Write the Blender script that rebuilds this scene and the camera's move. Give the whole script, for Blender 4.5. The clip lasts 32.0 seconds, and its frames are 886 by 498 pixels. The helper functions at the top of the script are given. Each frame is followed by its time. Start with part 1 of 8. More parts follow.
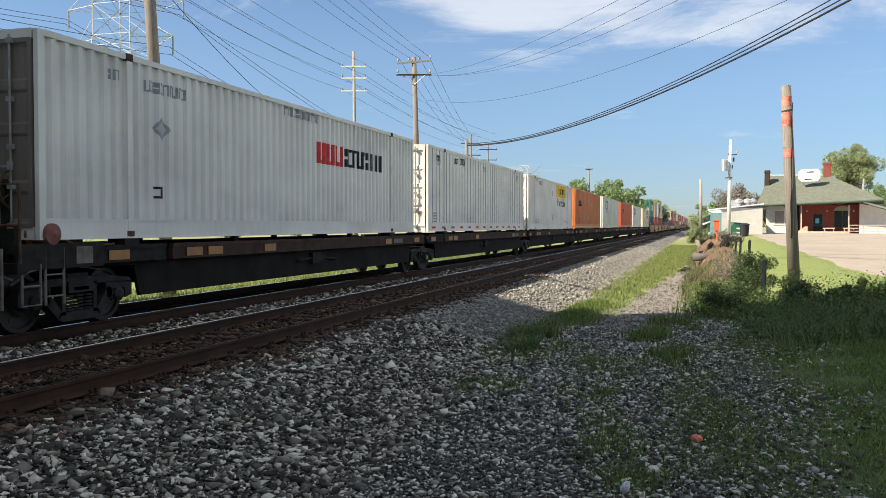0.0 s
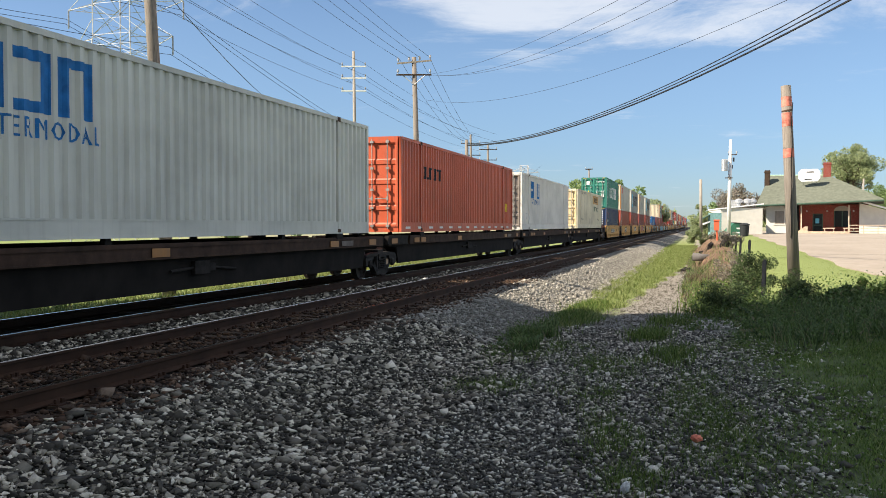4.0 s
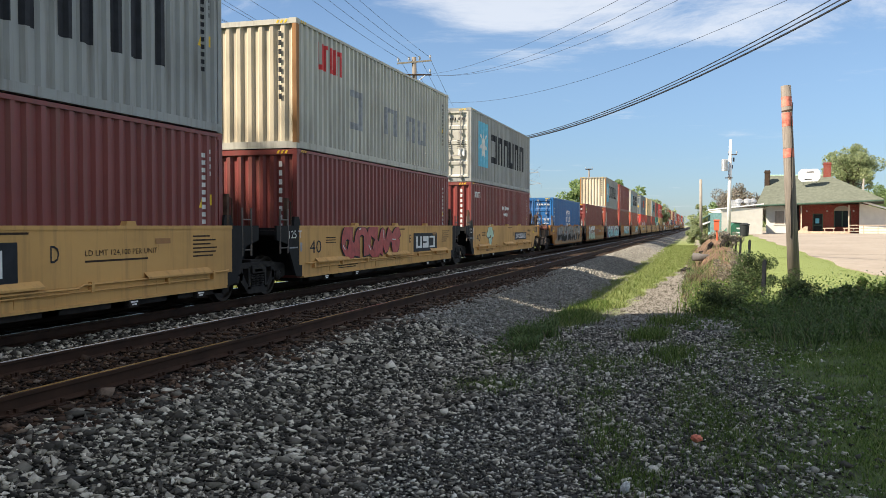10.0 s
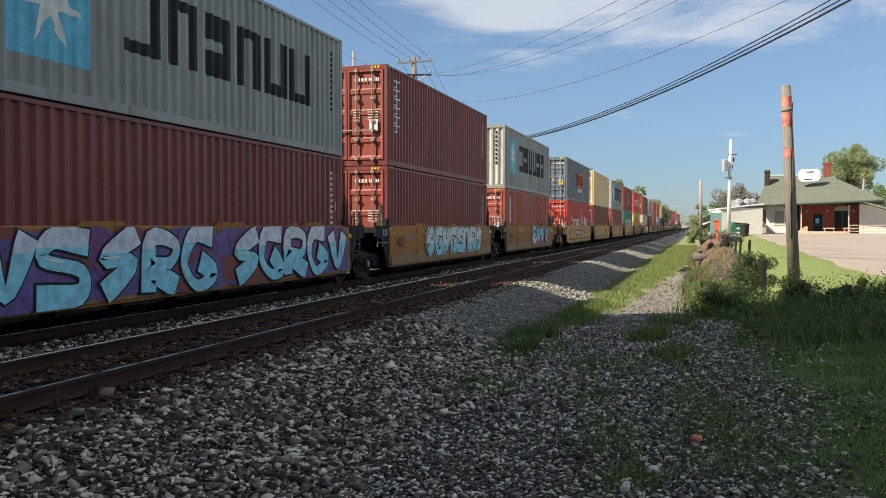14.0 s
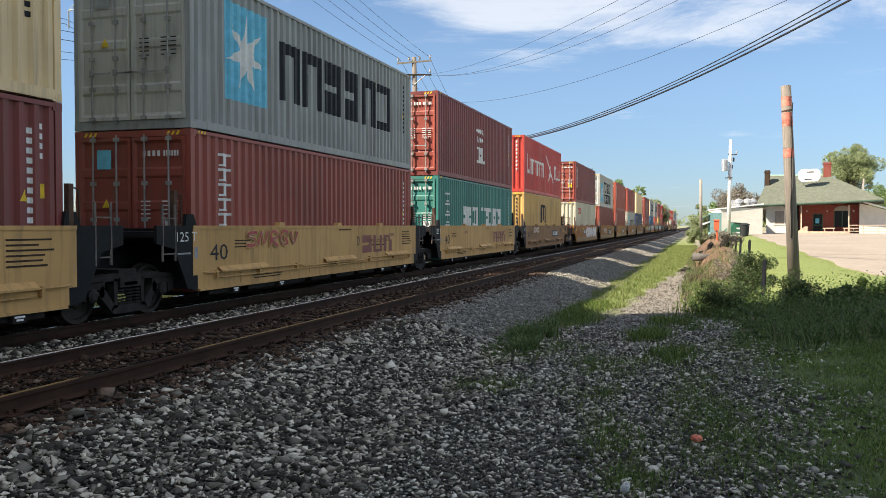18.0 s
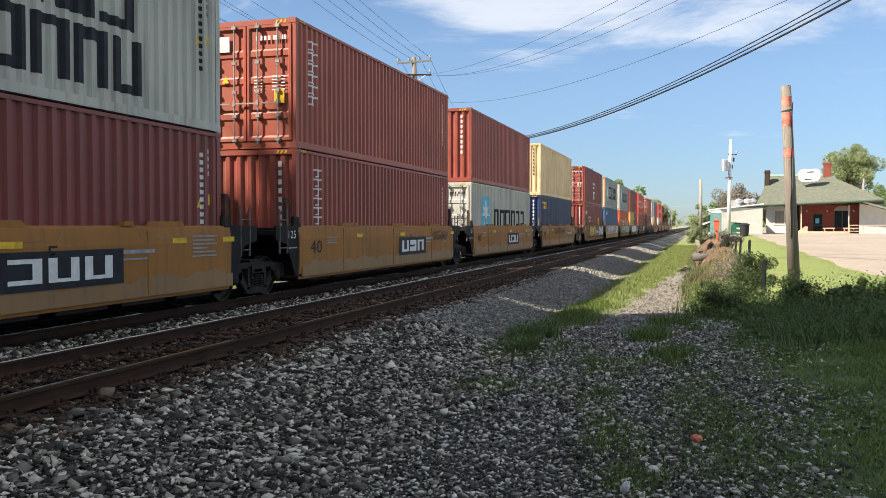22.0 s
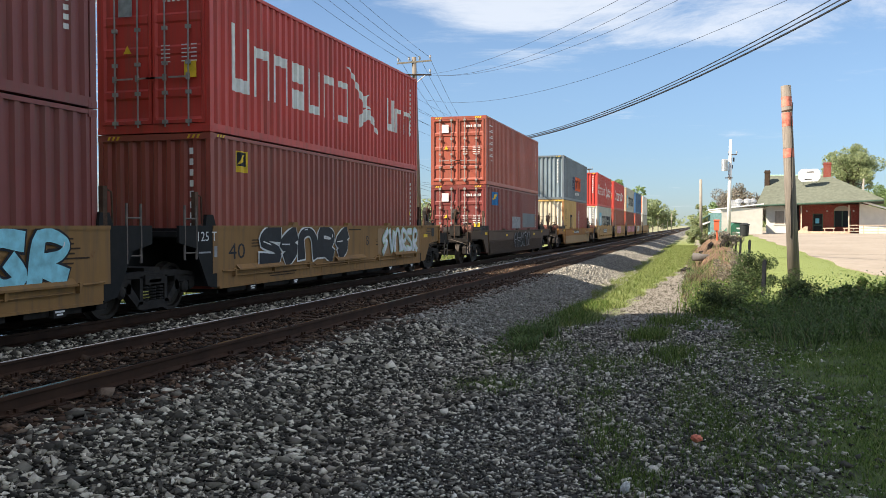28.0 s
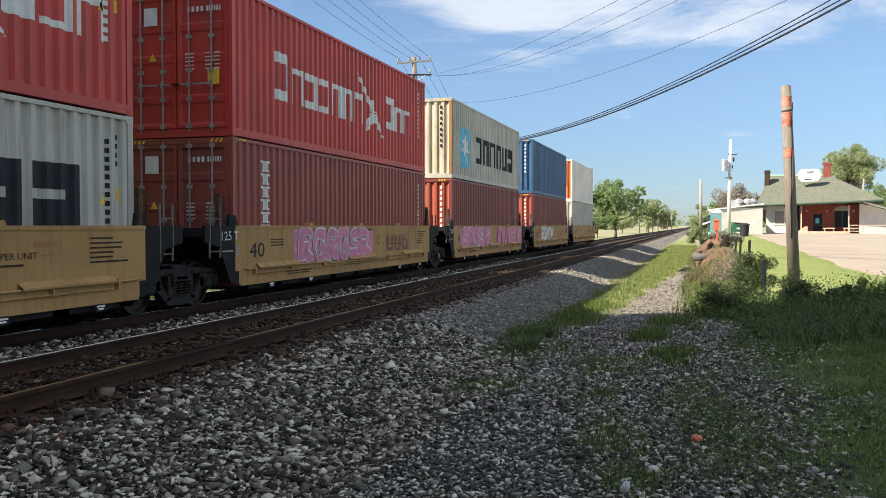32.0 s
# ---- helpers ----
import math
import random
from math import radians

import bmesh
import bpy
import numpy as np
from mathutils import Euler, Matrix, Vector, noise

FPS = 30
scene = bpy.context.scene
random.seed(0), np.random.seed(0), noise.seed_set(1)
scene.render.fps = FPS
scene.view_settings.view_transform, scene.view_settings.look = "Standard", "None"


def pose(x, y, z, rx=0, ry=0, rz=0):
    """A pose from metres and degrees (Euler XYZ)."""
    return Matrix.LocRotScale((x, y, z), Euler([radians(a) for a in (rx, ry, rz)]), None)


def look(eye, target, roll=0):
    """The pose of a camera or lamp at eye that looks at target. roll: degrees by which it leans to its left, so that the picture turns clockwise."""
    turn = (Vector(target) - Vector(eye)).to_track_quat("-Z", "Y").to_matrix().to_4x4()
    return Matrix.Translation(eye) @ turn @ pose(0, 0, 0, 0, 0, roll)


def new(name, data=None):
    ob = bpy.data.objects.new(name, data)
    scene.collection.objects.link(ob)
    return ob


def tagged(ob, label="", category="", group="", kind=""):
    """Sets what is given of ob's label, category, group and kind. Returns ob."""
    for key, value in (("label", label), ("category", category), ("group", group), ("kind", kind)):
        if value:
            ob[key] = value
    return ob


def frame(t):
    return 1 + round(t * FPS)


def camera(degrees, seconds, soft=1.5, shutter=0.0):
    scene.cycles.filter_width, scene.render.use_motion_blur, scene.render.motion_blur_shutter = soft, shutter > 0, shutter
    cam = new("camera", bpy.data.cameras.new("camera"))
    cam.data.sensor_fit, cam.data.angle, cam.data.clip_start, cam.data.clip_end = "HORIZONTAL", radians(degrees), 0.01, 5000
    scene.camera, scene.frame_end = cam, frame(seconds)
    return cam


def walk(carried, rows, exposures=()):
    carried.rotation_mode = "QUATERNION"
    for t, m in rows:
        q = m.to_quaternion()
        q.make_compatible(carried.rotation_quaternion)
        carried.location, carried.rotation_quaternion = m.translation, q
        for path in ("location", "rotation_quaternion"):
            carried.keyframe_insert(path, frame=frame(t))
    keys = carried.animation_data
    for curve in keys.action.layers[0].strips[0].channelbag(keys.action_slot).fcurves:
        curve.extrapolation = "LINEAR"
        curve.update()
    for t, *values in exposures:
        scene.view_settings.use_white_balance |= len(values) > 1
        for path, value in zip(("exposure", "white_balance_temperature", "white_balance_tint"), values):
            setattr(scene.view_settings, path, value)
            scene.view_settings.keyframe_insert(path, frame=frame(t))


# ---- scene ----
cam = camera(54.0, 32.0, soft=0.8)
EYE = pose(0, 0, 1.5, 88.455, 0, 16.5)
walk(cam, [(0, EYE), (32, EYE)], [(0, 1.15), (8, 1.18), (12, 1.22), (13, 1.37), (13.5, 1.15), (14, 0.92), (14.6, 0.92), (16.5, 1.25), (30.3, 1.27), (31, 1.1), (31.6, 1.24), (32, 1.27)])

# light: late sun from beyond the train, a little behind the camera
SUN_WAY = Vector((1.0, 0.62, -1.1)).normalized()
sun = new("sun", bpy.data.lights.new("sun", "SUN"))
sun.data.energy, sun.data.angle, sun.data.color = 5.0, radians(0.6), (1.0, 0.88, 0.72)
sun.matrix_world = look((0, 0, 60), Vector((0, 0, 60)) + SUN_WAY)


def make_world():
    w = bpy.data.worlds.new("sky")
    scene.world = w
    w.use_nodes = True
    nt = w.node_tree
    n, l = nt.nodes, nt.links
    n.clear()
    sky = n.new("ShaderNodeTexSky")
    sky.sky_type, sky.sun_disc = "NISHITA", False
    sky.sun_elevation = math.asin(-SUN_WAY.z)
    sky.sun_rotation = math.atan2(-SUN_WAY.x, -SUN_WAY.y)
    sky.air_density, sky.dust_density, sky.ozone_density = 1.0, 0.25, 3.0
    geo = n.new("ShaderNodeTexCoord")
    sep = n.new("ShaderNodeSeparateXYZ")
    l.new(geo.outputs["Generated"], sep.inputs[0])
    # cloud deck: directions projected on a flat layer overhead
    def m(op, a, b=None):
        k = n.new("ShaderNodeMath")
        k.operation = op
        for i, v in enumerate((a, b)):
            if v is None:
                continue
            if isinstance(v, (int, float)):
                k.inputs[i].default_value = v
            else:
                l.new(v, k.inputs[i])
        return k.outputs[0]
    zz = m("MAXIMUM", sep.outputs["Z"], 0.02)
    up = m("ADD", zz, 0.06)
    cx, cy = m("DIVIDE", sep.outputs["X"], up), m("DIVIDE", sep.outputs["Y"], up)
    comb = n.new("ShaderNodeCombineXYZ")
    l.new(m("MULTIPLY", cx, 0.9), comb.inputs[0])
    l.new(m("MULTIPLY", cy, 1.15), comb.inputs[1])
    noise_a = n.new("ShaderNodeTexNoise")
    noise_a.inputs["Scale"].default_value, noise_a.inputs["Detail"].default_value = 1.1, 9.0
    noise_a.inputs["Roughness"].default_value, noise_a.inputs["Distortion"].default_value = 0.67, 0.4
    l.new(comb.outputs[0], noise_a.inputs["Vector"])
    # a bank of fair-weather cloud over the line, thin wisps elsewhere
    bank_n = n.new("ShaderNodeMapRange")
    bank_n.interpolation_type = "SMOOTHSTEP"
    bank_n.inputs["From Min"].default_value, bank_n.inputs["From Max"].default_value = -0.42, -0.2
    l.new(sep.outputs["X"], bank_n.inputs["Value"])
    bank_h = n.new("ShaderNodeMapRange")
    bank_h.interpolation_type = "SMOOTHSTEP"
    bank_h.inputs["From Min"].default_value, bank_h.inputs["From Max"].default_value = 0.15, 0.235
    l.new(sep.outputs["Z"], bank_h.inputs["Value"])
    bank = m("MULTIPLY", bank_n.outputs[0], bank_h.outputs[0])
    cover = m("ADD", noise_a.outputs["Fac"], m("MULTIPLY", bank, 0.27))
    ramp = n.new("ShaderNodeMapRange")
    ramp.interpolation_type = "SMOOTHSTEP"
    ramp.inputs["From Min"].default_value, ramp.inputs["From Max"].default_value = 0.58, 0.86
    ramp.inputs["To Max"].default_value = 0.72
    l.new(cover, ramp.inputs["Value"])
    cool = n.new("ShaderNodeMix")
    cool.data_type, cool.blend_type = "RGBA", "MULTIPLY"
    cool.inputs["Factor"].default_value = 1.0
    l.new(sky.outputs[0], cool.inputs["A"])
    low_sky = n.new("ShaderNodeMapRange")
    low_sky.interpolation_type = "SMOOTHSTEP"
    low_sky.inputs["From Max"].default_value = 0.22
    l.new(sep.outputs["Z"], low_sky.inputs["Value"])
    tint = n.new("ShaderNodeMix")
    tint.data_type = "RGBA"
    l.new(low_sky.outputs[0], tint.inputs["Factor"])
    tint.inputs["A"].default_value = (0.61, 0.74, 0.97, 1)
    tint.inputs["B"].default_value = (1.05, 1.08, 1.14, 1)
    l.new(tint.outputs["Result"], cool.inputs["B"])
    mix = n.new("ShaderNodeMix")
    mix.data_type = "RGBA"
    l.new(ramp.outputs[0], mix.inputs["Factor"])
    l.new(cool.outputs["Result"], mix.inputs["A"])
    mix.inputs["B"].default_value = (7.5, 7.75, 8.2, 1)
    bg = n.new("ShaderNodeBackground")
    bg.inputs["Strength"].default_value = 0.0555
    l.new(mix.outputs["Result"], bg.inputs["Color"])
    out = n.new("ShaderNodeOutputWorld")
    l.new(bg.outputs[0], out.inputs[0])


make_world()


# ---- materials ----
def material(name, rough=0.6, metal=0.0):
    mt = bpy.data.materials.new(name)
    mt.use_nodes = True
    b = mt.node_tree.nodes["Principled BSDF"]
    b.inputs["Roughness"].default_value, b.inputs["Metallic"].default_value = rough, metal
    if rough >= 0.6 and metal == 0:
        b.inputs["Specular IOR Level"].default_value = 0.22
    return mt, mt.node_tree.nodes, mt.node_tree.links, b


def noise_node(n, l, scale, detail=4.0, stretch=(1, 1, 1), rough=0.55, by_object=True):
    tc = n.new("ShaderNodeTexCoord")
    mp = n.new("ShaderNodeMapping")
    mp.inputs["Scale"].default_value = stretch
    l.new(tc.outputs["Object"], mp.inputs["Vector"])
    if by_object:
        oi = n.new("ShaderNodeObjectInfo")
        cb = n.new("ShaderNodeCombineXYZ")
        mu = n.new("ShaderNodeMath")
        mu.operation = "MULTIPLY"
        mu.inputs[1].default_value = 50.0
        l.new(oi.outputs["Random"], mu.inputs[0])
        l.new(mu.outputs[0], cb.inputs[0])
        l.new(mu.outputs[0], cb.inputs[1])
        l.new(cb.outputs[0], mp.inputs["Location"])
    t = n.new("ShaderNodeTexNoise")
    t.inputs["Scale"].default_value, t.inputs["Detail"].default_value, t.inputs["Roughness"].default_value = scale, detail, rough
    l.new(mp.outputs[0], t.inputs["Vector"])
    return t.outputs["Fac"]


def ramp_node(n, l, fac, stops):
    r = n.new("ShaderNodeValToRGB")
    while len(r.color_ramp.elements) < len(stops):
        r.color_ramp.elements.new(0.5)
    for e, (p, c) in zip(r.color_ramp.elements, stops):
        e.position, e.color = p, (*c, 1) if len(c) == 3 else c
    l.new(fac, r.inputs[0])
    return r.outputs[0]


def mix_node(n, l, fac, a, b, mode="MIX"):
    x = n.new("ShaderNodeMix")
    x.data_type, x.blend_type = "RGBA", mode
    for key, v in (("Factor", fac), ("A", a), ("B", b)):
        if isinstance(v, (int, float)):
            x.inputs[key].default_value = v
        elif isinstance(v, tuple):
            x.inputs[key].default_value = (*v, 1)
        else:
            l.new(v, x.inputs[key])
    return x.outputs["Result"]


def bump_node(n, l, b, height, strength=0.3, distance=0.02):
    k = n.new("ShaderNodeBump")
    k.inputs["Strength"].default_value, k.inputs["Distance"].default_value = strength, distance
    l.new(height, k.inputs["Height"])
    l.new(k.outputs[0], b.inputs["Normal"])


def shade(c, f):
    return tuple(min(1.0, v * f) for v in c)


def paint(name, col, rust=0.35, rough=0.43, dirt=0.5):
    """Weathered vehicle paint: fading, vertical streaks, rust spots."""
    mt, n, l, b = material(name, rough)
    fade = noise_node(n, l, 0.7, 5, (1, 0.6, 1))
    c = ramp_node(n, l, fade, [(0.3, shade(col, 0.8)), (0.55, col), (0.8, shade(col, 1.12))])
    streak = noise_node(n, l, 2.4, 6, (3, 3, 0.22))
    sm = ramp_node(n, l, streak, [(0.5, (0, 0, 0)), (0.78, (dirt, dirt, dirt))])
    c = mix_node(n, l, sm, c, shade((0.16, 0.12, 0.09), 0.8))
    spots = noise_node(n, l, 3.5, 9, (1, 1, 0.6), 0.7)
    rm = ramp_node(n, l, spots, [(0.66, (0, 0, 0)), (0.74, (rust, rust, rust))])
    c = mix_node(n, l, rm, c, (0.17, 0.06, 0.025))
    l.new(c, b.inputs["Base Color"])
    rr = n.new("ShaderNodeMapRange")
    rr.inputs["To Min"].default_value, rr.inputs["To Max"].default_value = rough - 0.1, rough + 0.25
    l.new(streak, rr.inputs["Value"])
    l.new(rr.outputs[0], b.inputs["Roughness"])
    bump_node(n, l, b, noise_node(n, l, 14, 4), 0.12, 0.01)
    return mt


def plain(name, col, rough=0.6, metal=0.0, vary=0.25, scale=6.0, bump=0.15):
    mt, n, l, b = material(name, rough, metal)
    f = noise_node(n, l, scale, 6)
    l.new(ramp_node(n, l, f, [(0.3, shade(col, 1 - vary)), (0.7, shade(col, 1 + vary))]), b.inputs["Base Color"])
    if bump:
        bump_node(n, l, b, noise_node(n, l, scale * 5, 4), bump, 0.01)
    return mt


COL = dict(
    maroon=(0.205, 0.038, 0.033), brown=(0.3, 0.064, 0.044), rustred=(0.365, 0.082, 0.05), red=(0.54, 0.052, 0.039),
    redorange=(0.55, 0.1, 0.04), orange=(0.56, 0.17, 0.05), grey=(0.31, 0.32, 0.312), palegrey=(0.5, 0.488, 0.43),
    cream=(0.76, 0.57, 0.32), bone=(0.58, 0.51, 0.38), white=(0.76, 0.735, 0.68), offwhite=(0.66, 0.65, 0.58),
    green=(0.03, 0.2, 0.15), teal=(0.035, 0.2, 0.17), navy=(0.015, 0.034, 0.1), blue=(0.015, 0.13, 0.36), midblue=(0.03, 0.1, 0.22),
    slate=(0.14, 0.17, 0.2), yellow=(0.58, 0.37, 0.12), steelblue=(0.18, 0.23, 0.27),
    tan=(0.58, 0.35, 0.135), ochre=(0.35, 0.155, 0.04), ivory=(0.6, 0.56, 0.42), pearl=(0.74, 0.67, 0.5), umber=(0.3, 0.17, 0.08), dirty=(0.28, 0.155, 0.06), dark=(0.035, 0.032, 0.03),
)
M = {k: paint("paint_" + k, v) for k, v in COL.items()}
M["sill_tan"] = paint("sill_tan", COL["tan"], 0.5, 0.6, 0.55)
M["sill_buff"] = paint("sill_buff", (0.63, 0.36, 0.125), 0.5, 0.6, 0.4)
M["sill_dull"] = paint("sill_dull", (0.45, 0.265, 0.1), 0.5, 0.6, 0.6)
M["sill_ochre"] = paint("sill_ochre", COL["ochre"], 0.5, 0.6, 0.6)
M["sill_dirty"] = paint("sill_dirty", COL["dirty"], 0.6, 0.7, 0.8)
M["sill_brown"] = paint("sill_brown", (0.1, 0.068, 0.05), 0.6, 0.7, 0.5)
M["sill_umber"] = paint("sill_umber", COL["umber"], 0.6, 0.65, 0.7)
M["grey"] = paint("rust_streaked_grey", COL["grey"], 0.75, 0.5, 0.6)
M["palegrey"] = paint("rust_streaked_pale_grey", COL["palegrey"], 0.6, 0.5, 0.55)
M["white"] = paint("clean_white", COL["white"], 0.3, 0.5, 0.14)
M["offwhite"] = paint("clean_off_white", COL["offwhite"], 0.35, 0.5, 0.2)
# rusty, streaked door; the shade on it is put into the dark base colour
M["shadydoor"] = paint("shaded_grimy_rusted_door", (0.2, 0.175, 0.155), 0.9, 0.6, 0.9)
M["seam"] = plain("grey_seam", (0.3, 0.31, 0.33), 0.6)
M["black"] = plain("black_steel", (0.011, 0.011, 0.0115), 0.7)
M["grime"] = plain("grimy_steel", (0.02, 0.017, 0.015), 0.85, vary=0.5)
M["rustysteel"] = plain("rusty_steel", (0.085, 0.05, 0.034), 0.8, vary=0.4)
M["railside"] = plain("rusty_rail", (0.042, 0.02, 0.011), 0.75, vary=0.35, scale=3)
M["railtop"] = plain("polished_rail", (0.62, 0.6, 0.57), 0.16, 1.0, vary=0.12, bump=0.0)
M["bodygrime"] = plain("sooty_brown_steel", (0.013, 0.0105, 0.009), 0.92, vary=0.5, scale=2)
M["rustychannel"] = plain("rust_brown_channel", (0.05, 0.028, 0.019), 0.8, vary=0.45, scale=3)
M["caststeel"] = plain("dusty_cast_steel", (0.024, 0.021, 0.019), 0.75, vary=0.4)
M["pinkrust"] = plain("faded_red_oxide", (0.2, 0.085, 0.065), 0.75, vary=0.35)
M["rung"] = plain("worn_grey_steel", (0.15, 0.125, 0.11), 0.6, vary=0.35)
M["wheel"] = plain("worn_wheel", (0.045, 0.036, 0.03), 0.55, 0.4)
M["rustpost"] = paint("rusty_orange_post", (0.36, 0.18, 0.07), 0.8, 0.6, 0.6)
M["rod"] = plain("dull_lock_bar", (0.3, 0.29, 0.28), 0.55, 0.2)
M["galv"] = plain("galvanised_steel", (0.5, 0.51, 0.52), 0.45, 0.6)
M["ink"] = plain("black_lettering", (0.02, 0.022, 0.028), 0.6, vary=0.3)
M["inkwhite"] = plain("white_lettering", (0.72, 0.72, 0.7), 0.6, vary=0.12)
M["inkblue"] = plain("blue_lettering", (0.02, 0.16, 0.42), 0.6)
M["sky_blue"] = plain("light_blue_emblem", (0.16, 0.5, 0.68), 0.6, vary=0.15)
M["inkred"] = plain("red_lettering", (0.6, 0.05, 0.05), 0.6)
M["inkyellow"] = plain("yellow_lettering", (0.75, 0.5, 0.04), 0.6)
M["inkorange"] = plain("orange_emblem", (0.72, 0.14, 0.05), 0.6)
M["inkgreen"] = plain("dark_green_lettering", (0.02, 0.1, 0.06), 0.6)
M["inkgrey"] = plain("grey_lettering", (0.3, 0.31, 0.33), 0.6)
M["g_cyan"] = plain("cyan_spray", (0.24, 0.6, 0.72), 0.5, vary=0.25)
M["g_purple"] = plain("purple_spray", (0.14, 0.04, 0.16), 0.5, vary=0.4)
M["g_violet"] = plain("violet_spray", (0.11, 0.07, 0.24), 0.5, vary=0.4)
M["g_pink"] = plain("pink_spray", (0.62, 0.2, 0.32), 0.5, vary=0.25)
M["g_silver"] = plain("silver_spray", (0.55, 0.6, 0.68), 0.4, vary=0.3)
M["g_mint"] = plain("mint_spray", (0.42, 0.6, 0.46), 0.5, vary=0.2)
M["g_gold"] = plain("gold_spray", (0.55, 0.36, 0.06), 0.5, vary=0.25)
M["g_red"] = plain("red_spray", (0.4, 0.05, 0.05), 0.5, vary=0.3)
M["g_grey"] = plain("grey_spray", (0.16, 0.17, 0.18), 0.5, vary=0.5)


def wood_material(name, col):
    mt, n, l, b = material(name, 0.85)
    g = noise_node(n, l, 5, 8, (8, 8, 0.35), 0.65)
    c = ramp_node(n, l, g, [(0.25, shade(col, 0.45)), (0.5, col), (0.75, shade(col, 1.35))])
    l.new(c, b.inputs["Base Color"])
    bump_node(n, l, b, g, 0.5, 0.02)
    return mt


M["wood_pole"] = wood_material("weathered_pole_wood", (0.2, 0.175, 0.15))
M["tie"] = wood_material("oily_tie_wood", (0.05, 0.032, 0.021))
M["greywood"] = wood_material("grey_wood", (0.3, 0.27, 0.23))


# ---- mesh helpers ----
class Build:
    """Collects plain faces for one mesh."""

    def __init__(self):
        self.v, self.f = [], []

    def quad(self, *pts):
        i = len(self.v)
        self.v += [tuple(p) for p in pts]
        self.f.append(tuple(range(i, i + len(pts))))
        return self

    def box(self, x0, x1, y0, y1, z0, z1):
        i = len(self.v)
        self.v += [(x, y, z) for z in (z0, z1) for y in (y0, y1) for x in (x0, x1)]
        self.f += [tuple(i + k for k in q) for q in ((0, 2, 3, 1), (4, 5, 7, 6), (0, 1, 5, 4), (2, 6, 7, 3), (0, 4, 6, 2), (1, 3, 7, 5))]
        return self

    def prism(self, poly, axis, a, b):
        """Extrude a polygon given in the two other axes along axis (0 x, 1 y, 2 z)."""
        def put(u, w, k):
            return {0: (k, u, w), 1: (u, k, w), 2: (u, w, k)}[axis]
        i, m = len(self.v), len(poly)
        self.v += [put(u, w, a) for u, w in poly] + [put(u, w, b) for u, w in poly]
        self.f.append(tuple(i + k for k in range(m)))
        self.f.append(tuple(i + m + k for k in reversed(range(m))))
        self.f += [(i + k, i + (k + 1) % m, i + m + (k + 1) % m, i + m + k) for k in range(m)]
        return self

    def tube(self, p, q, r0, r1=None, seg=8, caps=True):
        p, q = Vector(p), Vector(q)
        r1 = r0 if r1 is None else r1
        d = (q - p).normalized()
        a = d.orthogonal().normalized()
        b = d.cross(a)
        i = len(self.v)
        for c, r in ((p, r0), (q, r1)):
            self.v += [tuple(c + (a * math.cos(t) + b * math.sin(t)) * r) for t in [2 * math.pi * k / seg for k in range(seg)]]
        self.f += [(i + k, i + (k + 1) % seg, i + seg + (k + 1) % seg, i + seg + k) for k in range(seg)]
        if caps:
            self.f += [tuple(i + k for k in reversed(range(seg))), tuple(i + seg + k for k in range(seg))]
        return self

    def path(self, pts, r, seg=6):
        """One unbroken tube through the points."""
        pts = [Vector(p) for p in pts]
        i, m = len(self.v), len(pts)
        side = None
        for k, p in enumerate(pts):
            d = (pts[min(k + 1, m - 1)] - pts[max(k - 1, 0)]).normalized()
            a = d.orthogonal().normalized() if side is None else (side - d * side.dot(d)).normalized()
            side, b = a, d.cross(a)
            self.v += [tuple(p + (a * math.cos(t) + b * math.sin(t)) * r) for t in [2 * math.pi * j / seg for j in range(seg)]]
        for k in range(m - 1):
            o = i + k * seg
            self.f += [(o + j, o + (j + 1) % seg, o + seg + (j + 1) % seg, o + seg + j) for j in range(seg)]
        self.f += [tuple(i + j for j in reversed(range(seg))), tuple(i + (m - 1) * seg + j for j in range(seg))]
        return self

    def lathe(self, prof, centre, axis="x", seg=24):
        """Turn (offset along axis, radius) round the axis through centre."""
        i, m = len(self.v), len(prof)
        for s in range(seg):
            t = 2 * math.pi * s / seg
            for o, r in prof:
                e = (o, r * math.cos(t), r * math.sin(t)) if axis == "x" else (r * math.cos(t), r * math.sin(t), o)
                self.v.append(tuple(c + k for c, k in zip(centre, e)))
        for s in range(seg):
            for k in range(m - 1):
                a, b = i + s * m + k, i + ((s + 1) % seg) * m + k
                self.f.append((a, b, b + 1, a + 1))
        return self

    def mesh(self, name, fix=True, smooth=False):
        me = bpy.data.meshes.new(name)
        me.from_pydata(self.v, [], self.f)
        if fix:
            bm = bmesh.new()
            bm.from_mesh(me)
            bmesh.ops.remove_doubles(bm, verts=bm.verts, dist=2e-5)
            bmesh.ops.recalc_face_normals(bm, faces=bm.faces)
            bm.to_mesh(me)
            bm.free()
        if smooth:
            me.shade_smooth()
        me.update()
        return me


def part(name, mesh, mat, parent, label="", at=None):
    """One mesh object under a thing or a part; alike parts share the mesh and keep their own paint."""
    ob = new(name, mesh)
    if not mesh.materials:
        mesh.materials.append(None)
    ob.material_slots[0].link = "OBJECT"
    ob.material_slots[0].material = mat
    ob.parent = parent
    if at is not None:
        ob.matrix_basis = at
    if label:
        tagged(ob, label)
    if name in SMALL_PRINT:
        tagged(ob, label, kind="stuff")
    return ob


# rows of tiny painted bars, too small to be told apart
SMALL_PRINT = ("hazard_stripe", "number_mark", "data_bar", "stencil", "label_bar")


def thing(name, at, label, category, group="", kind=""):
    ob = new(name)
    ob.matrix_basis = at
    ob.empty_display_size = 0.2
    return tagged(ob, label, category, group, kind)


MESHES = {}


def shared(key, make):
    if key not in MESHES:
        MESHES[key] = make()
    return MESHES[key]


